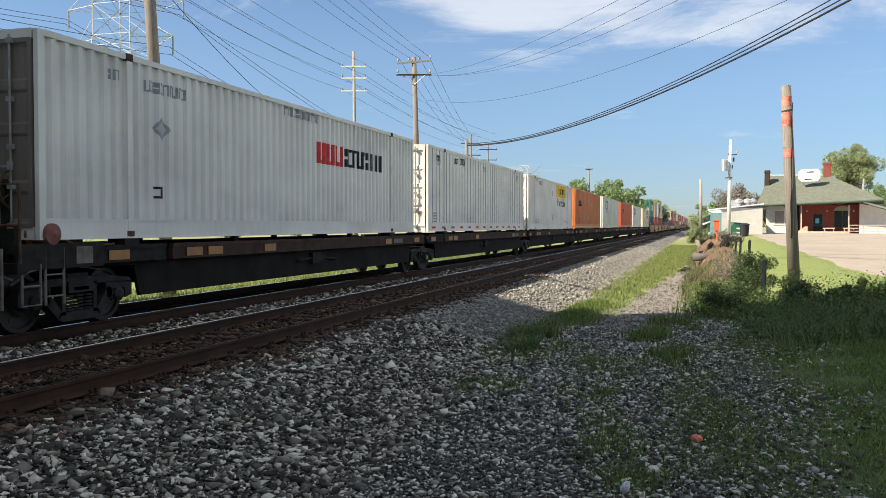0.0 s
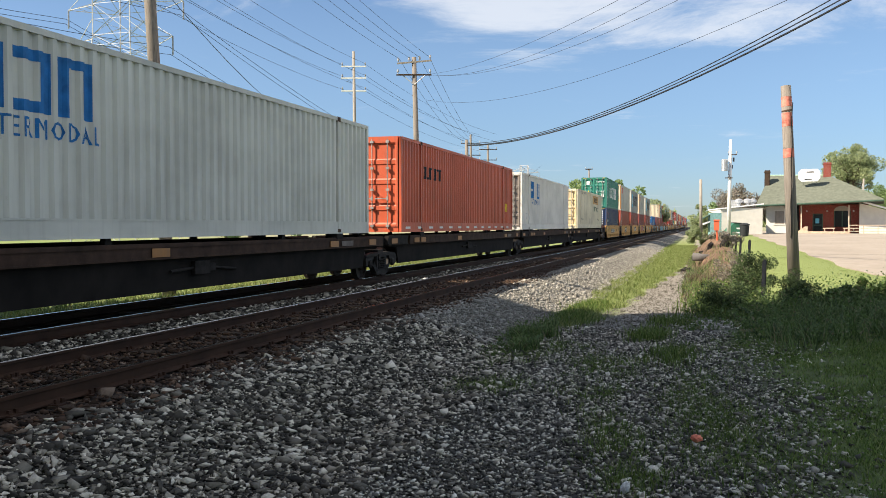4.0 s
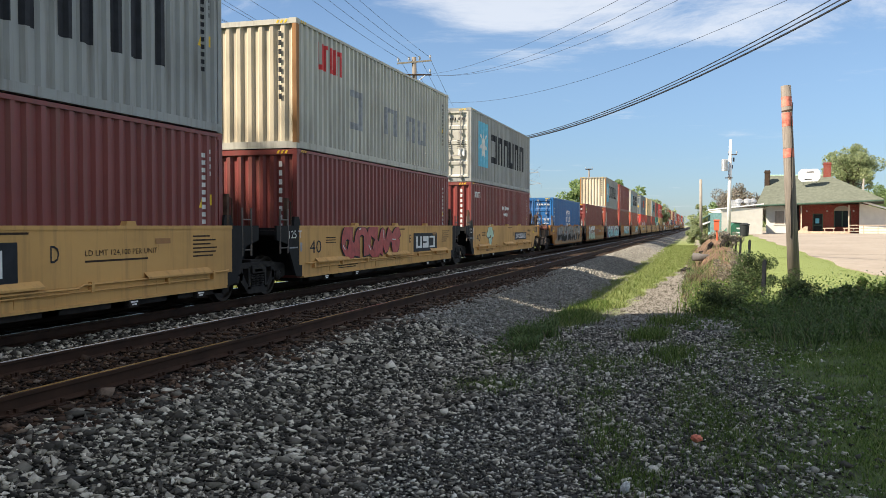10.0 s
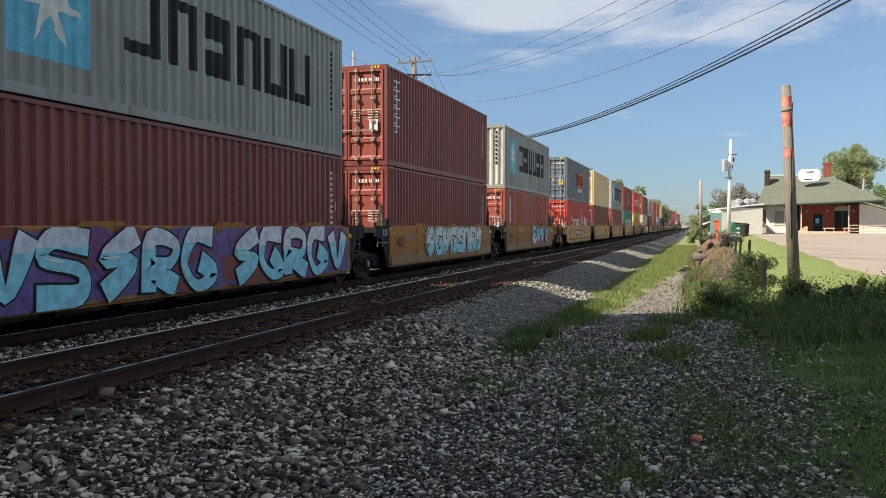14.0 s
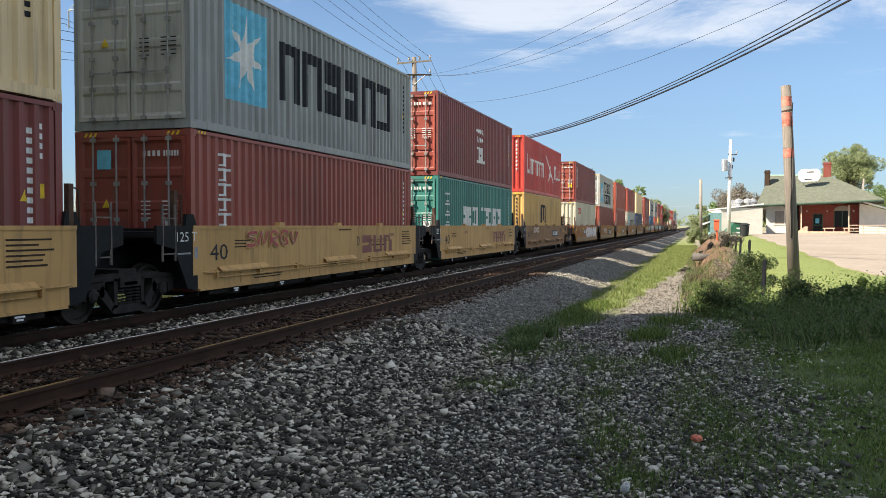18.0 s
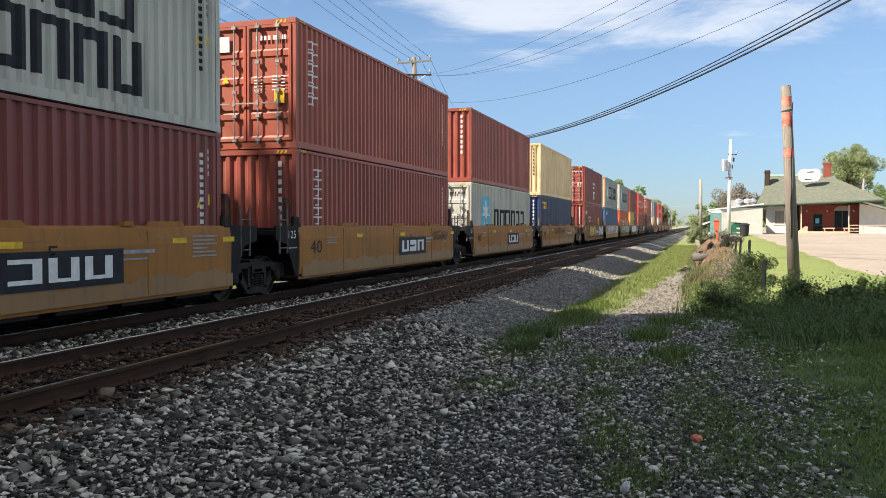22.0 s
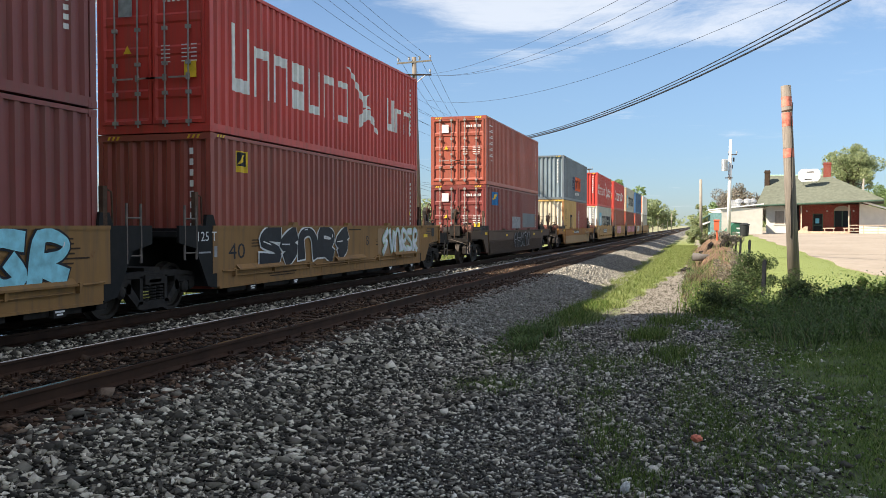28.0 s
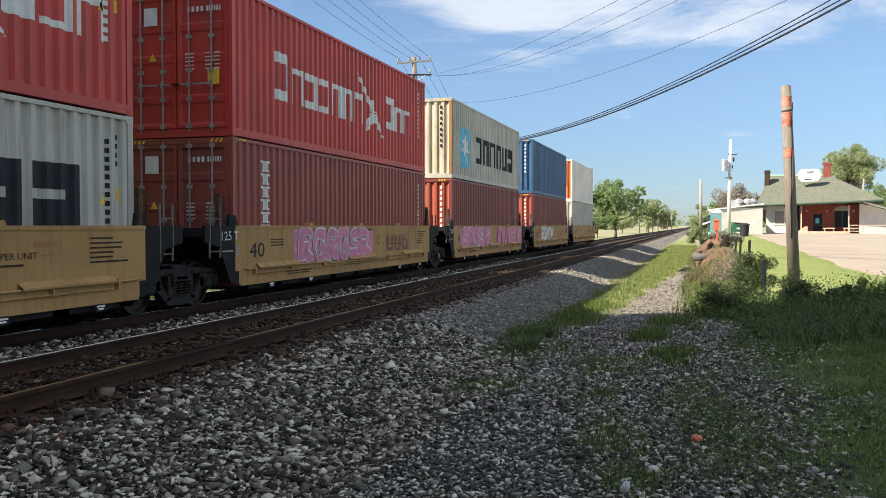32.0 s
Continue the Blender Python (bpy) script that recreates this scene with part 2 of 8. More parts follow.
# ---- ground ----
def smooth01(a, b, v):
    t = np.clip((v - a) / (b - a), 0, 1)
    return t * t * (3 - 2 * t)


def ground_z(x, y):
    """Height of the ground over the plan; rails lie at 0."""
    x, y = np.asarray(x, float), np.asarray(y, float)
    bed = -0.2
    z = np.full(np.broadcast(x, y).shape, bed)
    z = z + (-0.62 - bed) * smooth01(-4.9, -3.0, x)
    z = z + (-0.5 - bed) * smooth01(-11.6, -14.0, x)
    lot = np.interp(y, [15, 27, 100, 160], [-0.25, -0.02, 0.6, 0.7])
    z = z + (lot + 0.62) * smooth01(0.2, 4.8, x) * smooth01(3, 24, y)
    z = z + 0.06 * np.exp(-((x + 2.55) / 0.4) ** 2)
    return z


def make_ground():
    xs = np.unique(np.concatenate([np.linspace(-3000, -60, 14), np.linspace(-60, -14, 24), np.linspace(-14, 8, 120), np.linspace(8, 60, 30), np.linspace(60, 3000, 14)]))
    ys = np.unique(np.concatenate([np.linspace(-3000, -30, 10), np.linspace(-30, 2, 17), np.linspace(2, 30, 140), np.linspace(30, 130, 110), np.linspace(130, 400, 30), np.linspace(400, 4500, 14)]))
    X, Y = np.meshgrid(xs, ys)
    Z = ground_z(X, Y)
    rng = np.random.RandomState(3)
    near = (np.abs(X) < 14) & (Y > 0) & (Y < 60)
    Z = Z + near * rng.uniform(-0.012, 0.012, Z.shape) * smooth01(-11.7, -14, X - 3) 
    nx, ny = len(xs), len(ys)
    idx = np.arange(nx * ny).reshape(ny, nx)
    f = np.stack([idx[:-1, :-1], idx[:-1, 1:], idx[1:, 1:], idx[1:, :-1]], -1).reshape(-1, 4)
    me = bpy.data.meshes.new("ground")
    me.from_pydata(np.stack([X, Y, Z], -1).reshape(-1, 3).tolist(), [], f.tolist())
    me.shade_smooth()
    ob = new("ground", me)
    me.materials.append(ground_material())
    return tagged(ob, "crushed stone ballast and cinder path with grass beside the railway", "ground", kind="structure")


def ground_material():
    mt, n, l, b = material("ballast_and_grass", 0.95)
    tc = n.new("ShaderNodeTexCoord")
    sep = n.new("ShaderNodeSeparateXYZ")
    l.new(tc.outputs["Object"], sep.inputs[0])
    wob = noise_node(n, l, 0.9, 6, (1, 0.5, 1), 0.65, False)

    def band(value, a, c):
        k = n.new("ShaderNodeMapRange")
        k.interpolation_type = "SMOOTHSTEP"
        k.inputs["From Min"].default_value, k.inputs["From Max"].default_value = a, c
        l.new(value, k.inputs["Value"])
        return k.outputs[0]

    def m(op, a, c):
        k = n.new("ShaderNodeMath")
        k.operation = op
        for i, v in enumerate((a, c)):
            if isinstance(v, (int, float)):
                k.inputs[i].default_value = v
            else:
                l.new(v, k.inputs[i])
        return k.outputs[0]
    xw = m("ADD", sep.outputs["X"], m("MULTIPLY", m("SUBTRACT", wob, 0.5), 2.2))
    vor = n.new("ShaderNodeTexVoronoi")
    vor.inputs["Scale"].default_value = 19
    l.new(tc.outputs["Object"], vor.inputs["Vector"])
    bw = n.new("ShaderNodeSeparateColor")
    l.new(vor.outputs["Color"], bw.inputs[0])
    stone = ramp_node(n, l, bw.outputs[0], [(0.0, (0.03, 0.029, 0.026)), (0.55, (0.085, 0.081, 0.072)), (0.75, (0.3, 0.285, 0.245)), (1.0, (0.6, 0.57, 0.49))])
    # near ground: shade in the gaps between stones, put into a darker colour
    gap_shade = ramp_node(n, l, bw.outputs[0], [(0.0, (0.014, 0.013, 0.012)), (0.6, (0.04, 0.037, 0.032)), (1.0, (0.15, 0.14, 0.12))])
    stone = mix_node(n, l, band(sep.outputs["Y"], 15.0, 19.0), gap_shade, stone)
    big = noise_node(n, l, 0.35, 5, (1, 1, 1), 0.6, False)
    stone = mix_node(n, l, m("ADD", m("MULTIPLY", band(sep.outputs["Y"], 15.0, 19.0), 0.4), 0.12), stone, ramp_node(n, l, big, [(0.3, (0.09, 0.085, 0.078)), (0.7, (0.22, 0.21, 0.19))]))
    # rusty dust on the track bed
    onbed = m("MULTIPLY", band(sep.outputs["X"], -13.2, -11.8), m("SUBTRACT", 1.0, band(sep.outputs["X"], -5.2, -4.7)))
    stone = mix_node(n, l, m("MULTIPLY", onbed, 0.75), stone, (0.032, 0.02, 0.013))
    gn = noise_node(n, l, 9, 8, (1, 1, 1), 0.7, False)
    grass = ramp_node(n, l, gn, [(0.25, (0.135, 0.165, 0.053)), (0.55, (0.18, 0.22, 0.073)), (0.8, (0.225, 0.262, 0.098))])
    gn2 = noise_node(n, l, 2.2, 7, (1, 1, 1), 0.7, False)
    # thin grass over soil, darkened: the near shade is put into its colour
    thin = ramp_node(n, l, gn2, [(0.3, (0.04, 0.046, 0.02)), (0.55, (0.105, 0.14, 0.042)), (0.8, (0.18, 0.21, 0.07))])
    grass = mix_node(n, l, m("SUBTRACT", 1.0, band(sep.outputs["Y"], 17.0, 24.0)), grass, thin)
    # grass right of the path, and the strip along the ballast's toe
    right = band(xw, 0.2, 1.6)
    bend = n.new("ShaderNodeMapRange")
    bend.inputs["From Min"].default_value, bend.inputs["From Max"].default_value, bend.inputs["To Max"].default_value = 20.0, 48.0, 1.35
    l.new(sep.outputs["Y"], bend.inputs["Value"])
    xb = m("SUBTRACT", xw, bend.outputs[0])
    strip = m("MULTIPLY", m("SUBTRACT", 1.0, band(xb, -2.1, -1.8)), band(xw, -3.4, -3.0))
    strip = m("MULTIPLY", strip, band(sep.outputs["Y"], 17.0, 24.0))
    left = m("SUBTRACT", 1.0, band(xw, -13.6, -12.6))
    pm = band(sep.outputs["Y"], 16.0, 30.0)
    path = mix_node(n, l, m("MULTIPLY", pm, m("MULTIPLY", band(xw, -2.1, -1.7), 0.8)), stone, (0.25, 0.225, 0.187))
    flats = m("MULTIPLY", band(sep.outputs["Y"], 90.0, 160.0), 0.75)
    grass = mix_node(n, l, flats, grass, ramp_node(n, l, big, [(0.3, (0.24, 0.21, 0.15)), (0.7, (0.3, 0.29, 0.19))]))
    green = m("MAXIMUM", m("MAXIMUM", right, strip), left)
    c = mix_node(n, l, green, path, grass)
    l.new(c, b.inputs["Base Color"])
    bump_node(n, l, b, m("MULTIPLY", vor.outputs["Distance"], m("SUBTRACT", 1.0, m("MULTIPLY", green, 0.85))), 0.8, 0.03)
    return mt


make_ground()


def make_lot():
    mt, n, l, b = material("worn_concrete_lot", 0.9)
    g = noise_node(n, l, 0.25, 7, (1, 0.6, 1), 0.6, False)
    g2 = noise_node(n, l, 3.0, 7, (1, 1, 1), 0.65, False)
    c = mix_node(n, l, 0.4, ramp_node(n, l, g, [(0.3, (0.25, 0.21, 0.165)), (0.7, (0.36, 0.31, 0.255))]), ramp_node(n, l, g2, [(0.3, (0.21, 0.18, 0.145)), (0.7, (0.38, 0.335, 0.285))]))
    l.new(c, b.inputs["Base Color"])
    bump_node(n, l, b, g2, 0.2, 0.01)
    xs, ys = np.linspace(0, 1, 24), np.linspace(25, 140, 60)
    bd = Build()
    rng = random.Random(5)
    rows = []
    for y in ys:
        x0 = 4.9 + 0.15 * math.sin(y * 0.7) + (2.2 if y < 27 else 0)
        rows.append([(x0 + (60 - x0) * u ** 1.6, y, float(ground_z(x0 + (60 - x0) * u ** 1.6, y)) + 0.03) for u in xs])
    for a, c2 in zip(rows, rows[1:]):
        for k in range(len(xs) - 1):
            bd.quad(a[k], a[k + 1], c2[k + 1], c2[k])
    # edge drop into the grass
    for a, c2 in zip(rows, rows[1:]):
        bd.quad(a[0], c2[0], (c2[0][0] - 0.02, c2[0][1], c2[0][2] - 0.12), (a[0][0] - 0.02, a[0][1], a[0][2] - 0.12))
    ob = new("pavement", bd.mesh("parking_lot", False))
    ob.data.materials.append(mt)
    tagged(ob, "sunlit worn tan concrete parking lot with cracks", "pavement", kind="structure")
    bd = Build()
    for y in (44, 62, 83):
        x0 = 5.3
        z = [float(ground_z(x, y + (x - 5) * 0.05)) + 0.036 for x in np.linspace(x0, 40, 12)]
        for k, (xa, xb) in enumerate(zip(np.linspace(x0, 40, 12), np.linspace(x0, 40, 12)[1:])):
            bd.quad((xa, y + (xa - 5) * 0.05, z[k]), (xb, y + (xb - 5) * 0.05, z[k + 1]), (xb, y + 0.09 + (xb - 5) * 0.05, z[k + 1]), (xa, y + 0.09 + (xa - 5) * 0.05, z[k]))
    part("joint", bd.mesh("lot_joints", False), plain("joint_filler", (0.12, 0.1, 0.09), 0.9), ob)


make_lot()


# ---- tracks ----
NEAR_X, FAR_X, GAUGE = -6.62, -9.89, 1.505


def make_track(cx, label):
    tr = thing("railway_track", pose(cx, 0, 0), label, "railway track", kind="structure")
    prof = [(-0.07, -0.172), (0.07, -0.172), (0.07, -0.16), (0.012, -0.135), (0.009, -0.045), (0.037, -0.035), (0.037, -0.004), (0.03, 0.0), (-0.03, 0.0), (-0.037, -0.004), (-0.037, -0.035), (-0.009, -0.045), (-0.012, -0.135), (-0.07, -0.16)]
    me = shared("rail", lambda: Build().prism(prof, 1, -120, 2600).mesh("rail"))
    top = shared("railhead", lambda: Build().quad((-0.026, -120, 0.003), (0.026, -120, 0.003), (0.026, 2600, 0.003), (-0.026, 2600, 0.003)).mesh("rail_head", False))
    edge = shared("gaugecorner", lambda: Build().quad((0.026, -120, 0.0032), (0.0385, -120, -0.006), (0.0385, 2600, -0.006), (0.026, 2600, 0.0032)).mesh("gauge_corner", False))
    for s in (-1, 1):
        r = part("rail", me, M["railside"], tr, at=pose(s * GAUGE / 2, 0, 0))
        part("gauge_corner", edge, M["railtop"], r, "bright worn inner corner", at=None if s < 0 else pose(0, 2480, 0, 0, 0, 180))
        part("rail_head", top, M["railtop"], r, "polished bright running surface")
    return tr


near_track = make_track(NEAR_X, "rusty steel rails on oily wooden ties in ballast")
far_track = make_track(FAR_X, "rusty steel rails on oily wooden ties carrying the train")


# ---- containers ----
PERIOD, DEPTH = 0.278, 0.052
RISE = (0, 0.32, 0.5, 0.82)


def rib(u):
    """Depth of the pressed wall at u metres along it: 0 outside, DEPTH in the troughs."""
    t = (u % PERIOD) / PERIOD
    if t < RISE[1]:
        return 0.0
    if t < RISE[2]:
        return DEPTH * (t - RISE[1]) / (RISE[2] - RISE[1])
    if t < RISE[3]:
        return DEPTH
    return DEPTH * max(0.0, 1 - (t - RISE[3]) / (1 - RISE[3]))


def rib_breaks(a, b):
    out = [a]
    k = math.floor(a / PERIOD)
    while k * PERIOD < b:
        out += [k * PERIOD + s * PERIOD for s in RISE if a + 1e-4 < k * PERIOD + s * PERIOD < b - 1e-4]
        k += 1
    return out + [b]


HALF = 1.219


def wall_side(bd, x, y0, y1, z0, z1, sign):
    br = rib_breaks(y0, y1)
    for a, b in zip(br, br[1:]):
        xa, xb = x - sign * rib(a), x - sign * rib(b)
        bd.quad((xa, a, z0), (xb, b, z0), (xb, b, z1), (xa, a, z1))


def wall_end(bd, y, z0, z1, sign):
    br = rib_breaks(-HALF + 0.1, HALF - 0.1)
    for a, b in zip(br, br[1:]):
        ya, yb = y - sign * rib(a), y - sign * rib(b)
        bd.quad((a, ya, z0), (b, yb, z0), (b, yb, z1), (a, ya, z1))


def side_mesh(L, z0, z1, sign):
    bd = Build()
    wall_side(bd, sign * (HALF - 0.012), 0.1, L - 0.1, z0, z1, sign)
    return bd.mesh("side_wall")


def end_wall_mesh(y, z1, sign):
    bd = Build()
    wall_end(bd, y, 0.15, z1, sign)
    return bd.mesh("end_wall")


def deck_mesh(name, L, z0, z1):
    return Build().box(-HALF + 0.06, HALF - 0.06, 0.06, L - 0.06, z0, z1).mesh(name)


def walls(c, mat, L, H, doors_near, foot=0.15, sheet=False, end_mat=None):
    """The pressed side and end walls, roof and floor of a container."""
    for s in (-1, 1):
        if sheet:
            me = shared(("sheet", s), lambda: Build().box(*sorted((s * (HALF - 0.02), s * (HALF - 0.05))), 0.1, L - 0.1, 0.25, H - 0.06).mesh("side_wall"))
        else:
            me = shared(("side", round(L, 2), round(H, 2), foot, s), lambda: side_mesh(L, foot, H - 0.06, s))
        part("side_wall", me, mat, c)
    part("end_wall", shared(("endw", round(L, 2), round(H, 2), doors_near), lambda: end_wall_mesh(L - 0.02 if doors_near else 0.02, H - 0.08, 1 if doors_near else -1)), mat if doors_near or end_mat is None else end_mat, c)
    part("roof", shared(("roof", round(L, 2), round(H, 2)), lambda: deck_mesh("roof", L, H - 0.05, H - 0.02)), mat, c)
    part("floor", shared(("floorp", round(L, 2)), lambda: deck_mesh("floor", L, 0.1, 0.14)), M["grime"], c)


def frame_mesh(L, H, doors_near):
    bd = Build()
    for sx in (-1, 1):
        xa, xb = sorted((sx * (HALF - 0.1), sx * HALF))
        for y in (0, L - 0.13):
            bd.box(xa, xb, y, y + 0.13, 0.1, H - 0.1)
        xa, xb = sorted((sx * (HALF - 0.06), sx * HALF))
        bd.box(xa, xb, 0.13, L - 0.13, H - 0.07, H - 0.005)
        bd.box(xa, xb, 0.13, L - 0.13, 0.0, 0.16)
        bd.box(xa, xb, 0.13, L - 0.13, 0.0, 0.012)
    for y in (0.0, L - 0.1):
        bd.box(-HALF + 0.1, HALF - 0.1, y, y + 0.1, H - 0.12, H - 0.005)
        bd.box(-HALF + 0.1, HALF - 0.1, y, y + 0.1, 0.0, 0.16)
    return bd.mesh("frame")


def casting_mesh():
    return Build().box(-0.085, 0.085, -0.09, 0.09, -0.059, 0.059).box(-0.09, 0.09, -0.04, 0.04, -0.03, 0.03).mesh("corner_casting")


def door_mesh(H):
    """A door leaf facing -y, its hinge at x = 0, reaching to x = 1.1: one pressed sheet with shallow panels."""
    bd = Build()
    w, z0, z1 = 1.1, 0.17, H - 0.13
    zs, dz = [z0, z0 + 0.06], [-0.02, -0.02]
    for za, zb in ((z0 + 0.08, z0 + 0.5), (z0 + 0.62, z0 + 1.3), (z0 + 1.42, z0 + 1.9), (z0 + 2.02, z1 - 0.08)):
        zs += [za, za + 0.04, zb - 0.04, zb]
        dz += [0.0, 0.022, 0.022, 0.0]
    zs += [z1 - 0.06, z1]
    dz += [-0.02, -0.02]
    xs = [0.0, 0.05, 0.09, w - 0.09, w - 0.05, w]

    def d(i, j):
        return -0.02 if i in (0, 1, 4, 5) else dz[j]
    for i in range(5):
        for j in range(len(zs) - 1):
            bd.quad(*[(xs[a2], d(a2, c2), zs[c2]) for a2, c2 in ((i, j), (i + 1, j), (i + 1, j + 1), (i, j + 1))])
    bd.quad((0, -0.02, z0), (0, -0.02, z1), (0, 0.06, z1), (0, 0.06, z0)).quad((w, -0.02, z0), (w, -0.02, z1), (w, 0.06, z1), (w, 0.06, z0))
    bd.quad((0, -0.02, z0), (w, -0.02, z0), (w, 0.06, z0), (0, 0.06, z0)).quad((0, 0.06, z0), (w, 0.06, z0), (w, 0.06, z1), (0, 0.06, z1))
    return bd.mesh("door")


def rod_mesh(H):
    bd = Build()
    bd.tube((0, -0.05, 0.1), (0, -0.05, H - 0.08), 0.017, seg=8)
    for z in (0.16, 0.7, 1.25, 1.9, H - 0.2):
        bd.box(-0.05, 0.05, -0.075, -0.018, z, z + 0.07)
    bd.box(0.0, 0.4, -0.085, -0.06, 1.0, 1.03)
    bd.box(-0.03, 0.03, -0.09, -0.04, 0.96, 1.08)
    return bd.mesh("lock_rod")


GROUP = "freight containers on the train"
STACK = []   # (thing, place along the train, z)


def container(colour, q, z, L=12.192, H=2.896, doors=True, end=None, label="", frame_colour=None, word="shipping container"):
    c = thing("shipping_container", pose(FAR_X, q, z), label or f"{word} of ribbed steel", "container", GROUP)
    mat = M[colour]
    key = (round(L, 2), round(H, 2), doors)
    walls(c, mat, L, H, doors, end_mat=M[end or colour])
    if end == "bone":
        post = shared(("post", H), lambda: Build().box(-0.052, 0.052, -0.004, 0.134, 0.12, H - 0.12).mesh("corner_post"))
        for sx in (-1, 1):
            part("corner_post", post, M["rustpost"], c, "rust-orange corner post", at=pose(sx * (HALF - 0.048), 0, 0))
    part("frame", shared(("frame", key), lambda: frame_mesh(L, H, doors)), M[frame_colour or colour], c)
    cast = shared("casting", casting_mesh)
    for sx in (-1, 1):
        for y in (0.085, L - 0.085):
            for zz in (0.056, H - 0.056):
                part("corner_casting", cast, M[frame_colour or colour], c, at=pose(sx * (HALF - 0.082), y, zz))
    dm, rm = shared(("door", H), lambda: door_mesh(H)), shared(("rod", H), lambda: rod_mesh(H))
    for side in (-1, 1):
        at = pose(side * 1.115, 0.0, 0) @ Matrix.Diagonal((-side, 1, 1, 1))
        if not doors:
            at = pose(side * 1.115, L, 0) @ Matrix.Diagonal((-side, -1, 1, 1))
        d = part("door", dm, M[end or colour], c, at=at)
        for x in (0.32, 0.82):
            part("lock_rod", rm, M["rod"], d, "dull galvanised locking bar", at=pose(x, 0, 0))
    STACK.append((c, q, z))
    return c


def big_frame_mesh(L=16.154, H=2.9):
    bd = Build()
    for s in (-1, 1):
        for y in (0, 1.93, L - 2.05, L - 0.12):
            bd.box(*sorted((s * (HALF - 0.07), s * (HALF + 0.004))), y, y + 0.12, 0.0, H - 0.01)
        bd.box(*sorted((s * (HALF - 0.06), s * HALF)), 0.12, L - 0.12, H - 0.09, H)
        bd.box(*sorted((s * (HALF - 0.06), s * HALF)), 0.12, L - 0.12, 0.0, 0.3)
        bd.box(*sorted((s * (HALF - 0.06), s * (HALF + 0.008))), 0.12, L - 0.12, 0.27, 0.3)
        bd.box(*sorted((s * (HALF - 0.06), s * (HALF + 0.008))), 0.12, L - 0.12, 0.0, 0.03)
    for y in (0.0, L - 0.1):
        bd.box(-HALF + 0.1, HALF - 0.1, y, y + 0.1, H - 0.14, H)
        bd.box(-HALF + 0.1, HALF - 0.1, y, y + 0.1, 0.0, 0.18)
    return bd.mesh("frame")


def long_box(colour, q, z, label, kind="ribbed", end=None):
    L, H = 16.154, 2.9
    c = thing("shipping_container", pose(FAR_X, q, z), label, "container", GROUP)
    walls(c, M[colour], L, H, True, 0.3, kind == "sheet")
    part("frame", shared("bigframe", big_frame_mesh), M[colour], c)
    if kind == "sheet":
        seam = shared("seam", lambda: Build().box(HALF - 0.03, HALF - 0.008, -0.012, 0.012, 0.3, H - 0.09).mesh("seam"))
        for k in range(37):
            part("seam", seam, M["seam"], c, at=pose(0, 0.55 + k * 0.42, 0))
    cast = shared("casting", casting_mesh)
    for sx in (-1, 1):
        for y in (1.99, L - 1.99):
            for zz in (0.056, H - 0.05):
                part("corner_casting", cast, M["rustysteel"], c, at=pose(sx * (HALF - 0.08), y, zz))
    dm, rm = shared(("door", H), lambda: door_mesh(H)), shared(("rod", H), lambda: rod_mesh(H))
    for side in (-1, 1):
        d = part("door", dm, M[end or colour], c, at=pose(side * 1.115, 0, 0) @ Matrix.Diagonal((-side, 1, 1, 1)))
        for x in (0.32, 0.82):
            part("lock_rod", rm, M["rod"], d, "dull galvanised locking bar", at=pose(x, 0, 0))
    STACK.append((c, q, z))
    return c


# ---- running gear ----
WHEELSETS = []


def truck_frame_mesh():
    """Two cast side frames with open windows and pedestal jaws, and the bolster across them."""
    bd = Build()
    for s in (-1, 1):
        x0, x1 = sorted((s * 0.94, s * 1.09))
        bd.prism([(-1.22, 0.6), (-1.16, 0.68), (-0.6, 0.74), (0.6, 0.74), (1.16, 0.68), (1.22, 0.6), (0.62, 0.63), (-0.62, 0.63)], 0, x0, x1)
        for w in (-1, 1):
            bd.prism([(w * 1.22, 0.62), (w * 1.22, 0.4), (w * 1.06, 0.36), (w * 1.04, 0.52), (w * 0.74, 0.52), (w * 0.72, 0.38), (w * 0.62, 0.4), (w * 0.6, 0.64)], 0, x0, x1)
            bd.prism([(w * 0.78, 0.46), (w * 0.66, 0.58), (w * 0.36, 0.24), (w * 0.44, 0.15)], 0, x0, x1)
            bd.box(x0, x1, *sorted((w * 0.3, w * 0.38)), 0.2, 0.66)
            y = w * 0.89
            bd.box(*sorted((s * 0.9, s * 1.06)), y - 0.13, y + 0.13, 0.34, 0.54)
            e = [(0.0, 0.0), (0.0, 0.115), (0.05, 0.11), (0.08, 0.06), (0.08, 0.0)]
            bd.lathe([(s * o, r) for o, r in e], (s * 1.06, y, 0.43), "x", 12)
        bd.prism([(-0.46, 0.15), (-0.4, 0.25), (0.4, 0.25), (0.46, 0.15), (0.36, 0.11), (-0.36, 0.11)], 0, x0, x1)
        for y in (-0.2, 0.0, 0.2):
            for k in range(5):
                z = 0.26 + k * 0.05
                bd.lathe([(0.0, 0.04), (0.0, 0.085), (0.026, 0.085), (0.026, 0.04)], (s * 1.03, y, z), "z", 10)
        bd.box(*sorted((s * 0.7, s * 1.12)), -0.27, 0.27, 0.52, 0.68)
        bd.box(*sorted((s * 1.09, s * 1.12)), -0.16, 0.16, 0.55, 0.6)
    bd.box(-1.05, 1.05, -0.22, 0.22, 0.6, 0.8)
    bd.box(-0.9, 0.9, -0.55, -0.48, 0.38, 0.48).box(-0.9, 0.9, 0.48, 0.55, 0.38, 0.48)
    bd.lathe([(0.8, 0.0), (0.8, 0.3), (0.88, 0.3), (0.88, 0.0)], (0, 0, 0), "z", 14)
    return bd.mesh("truck")


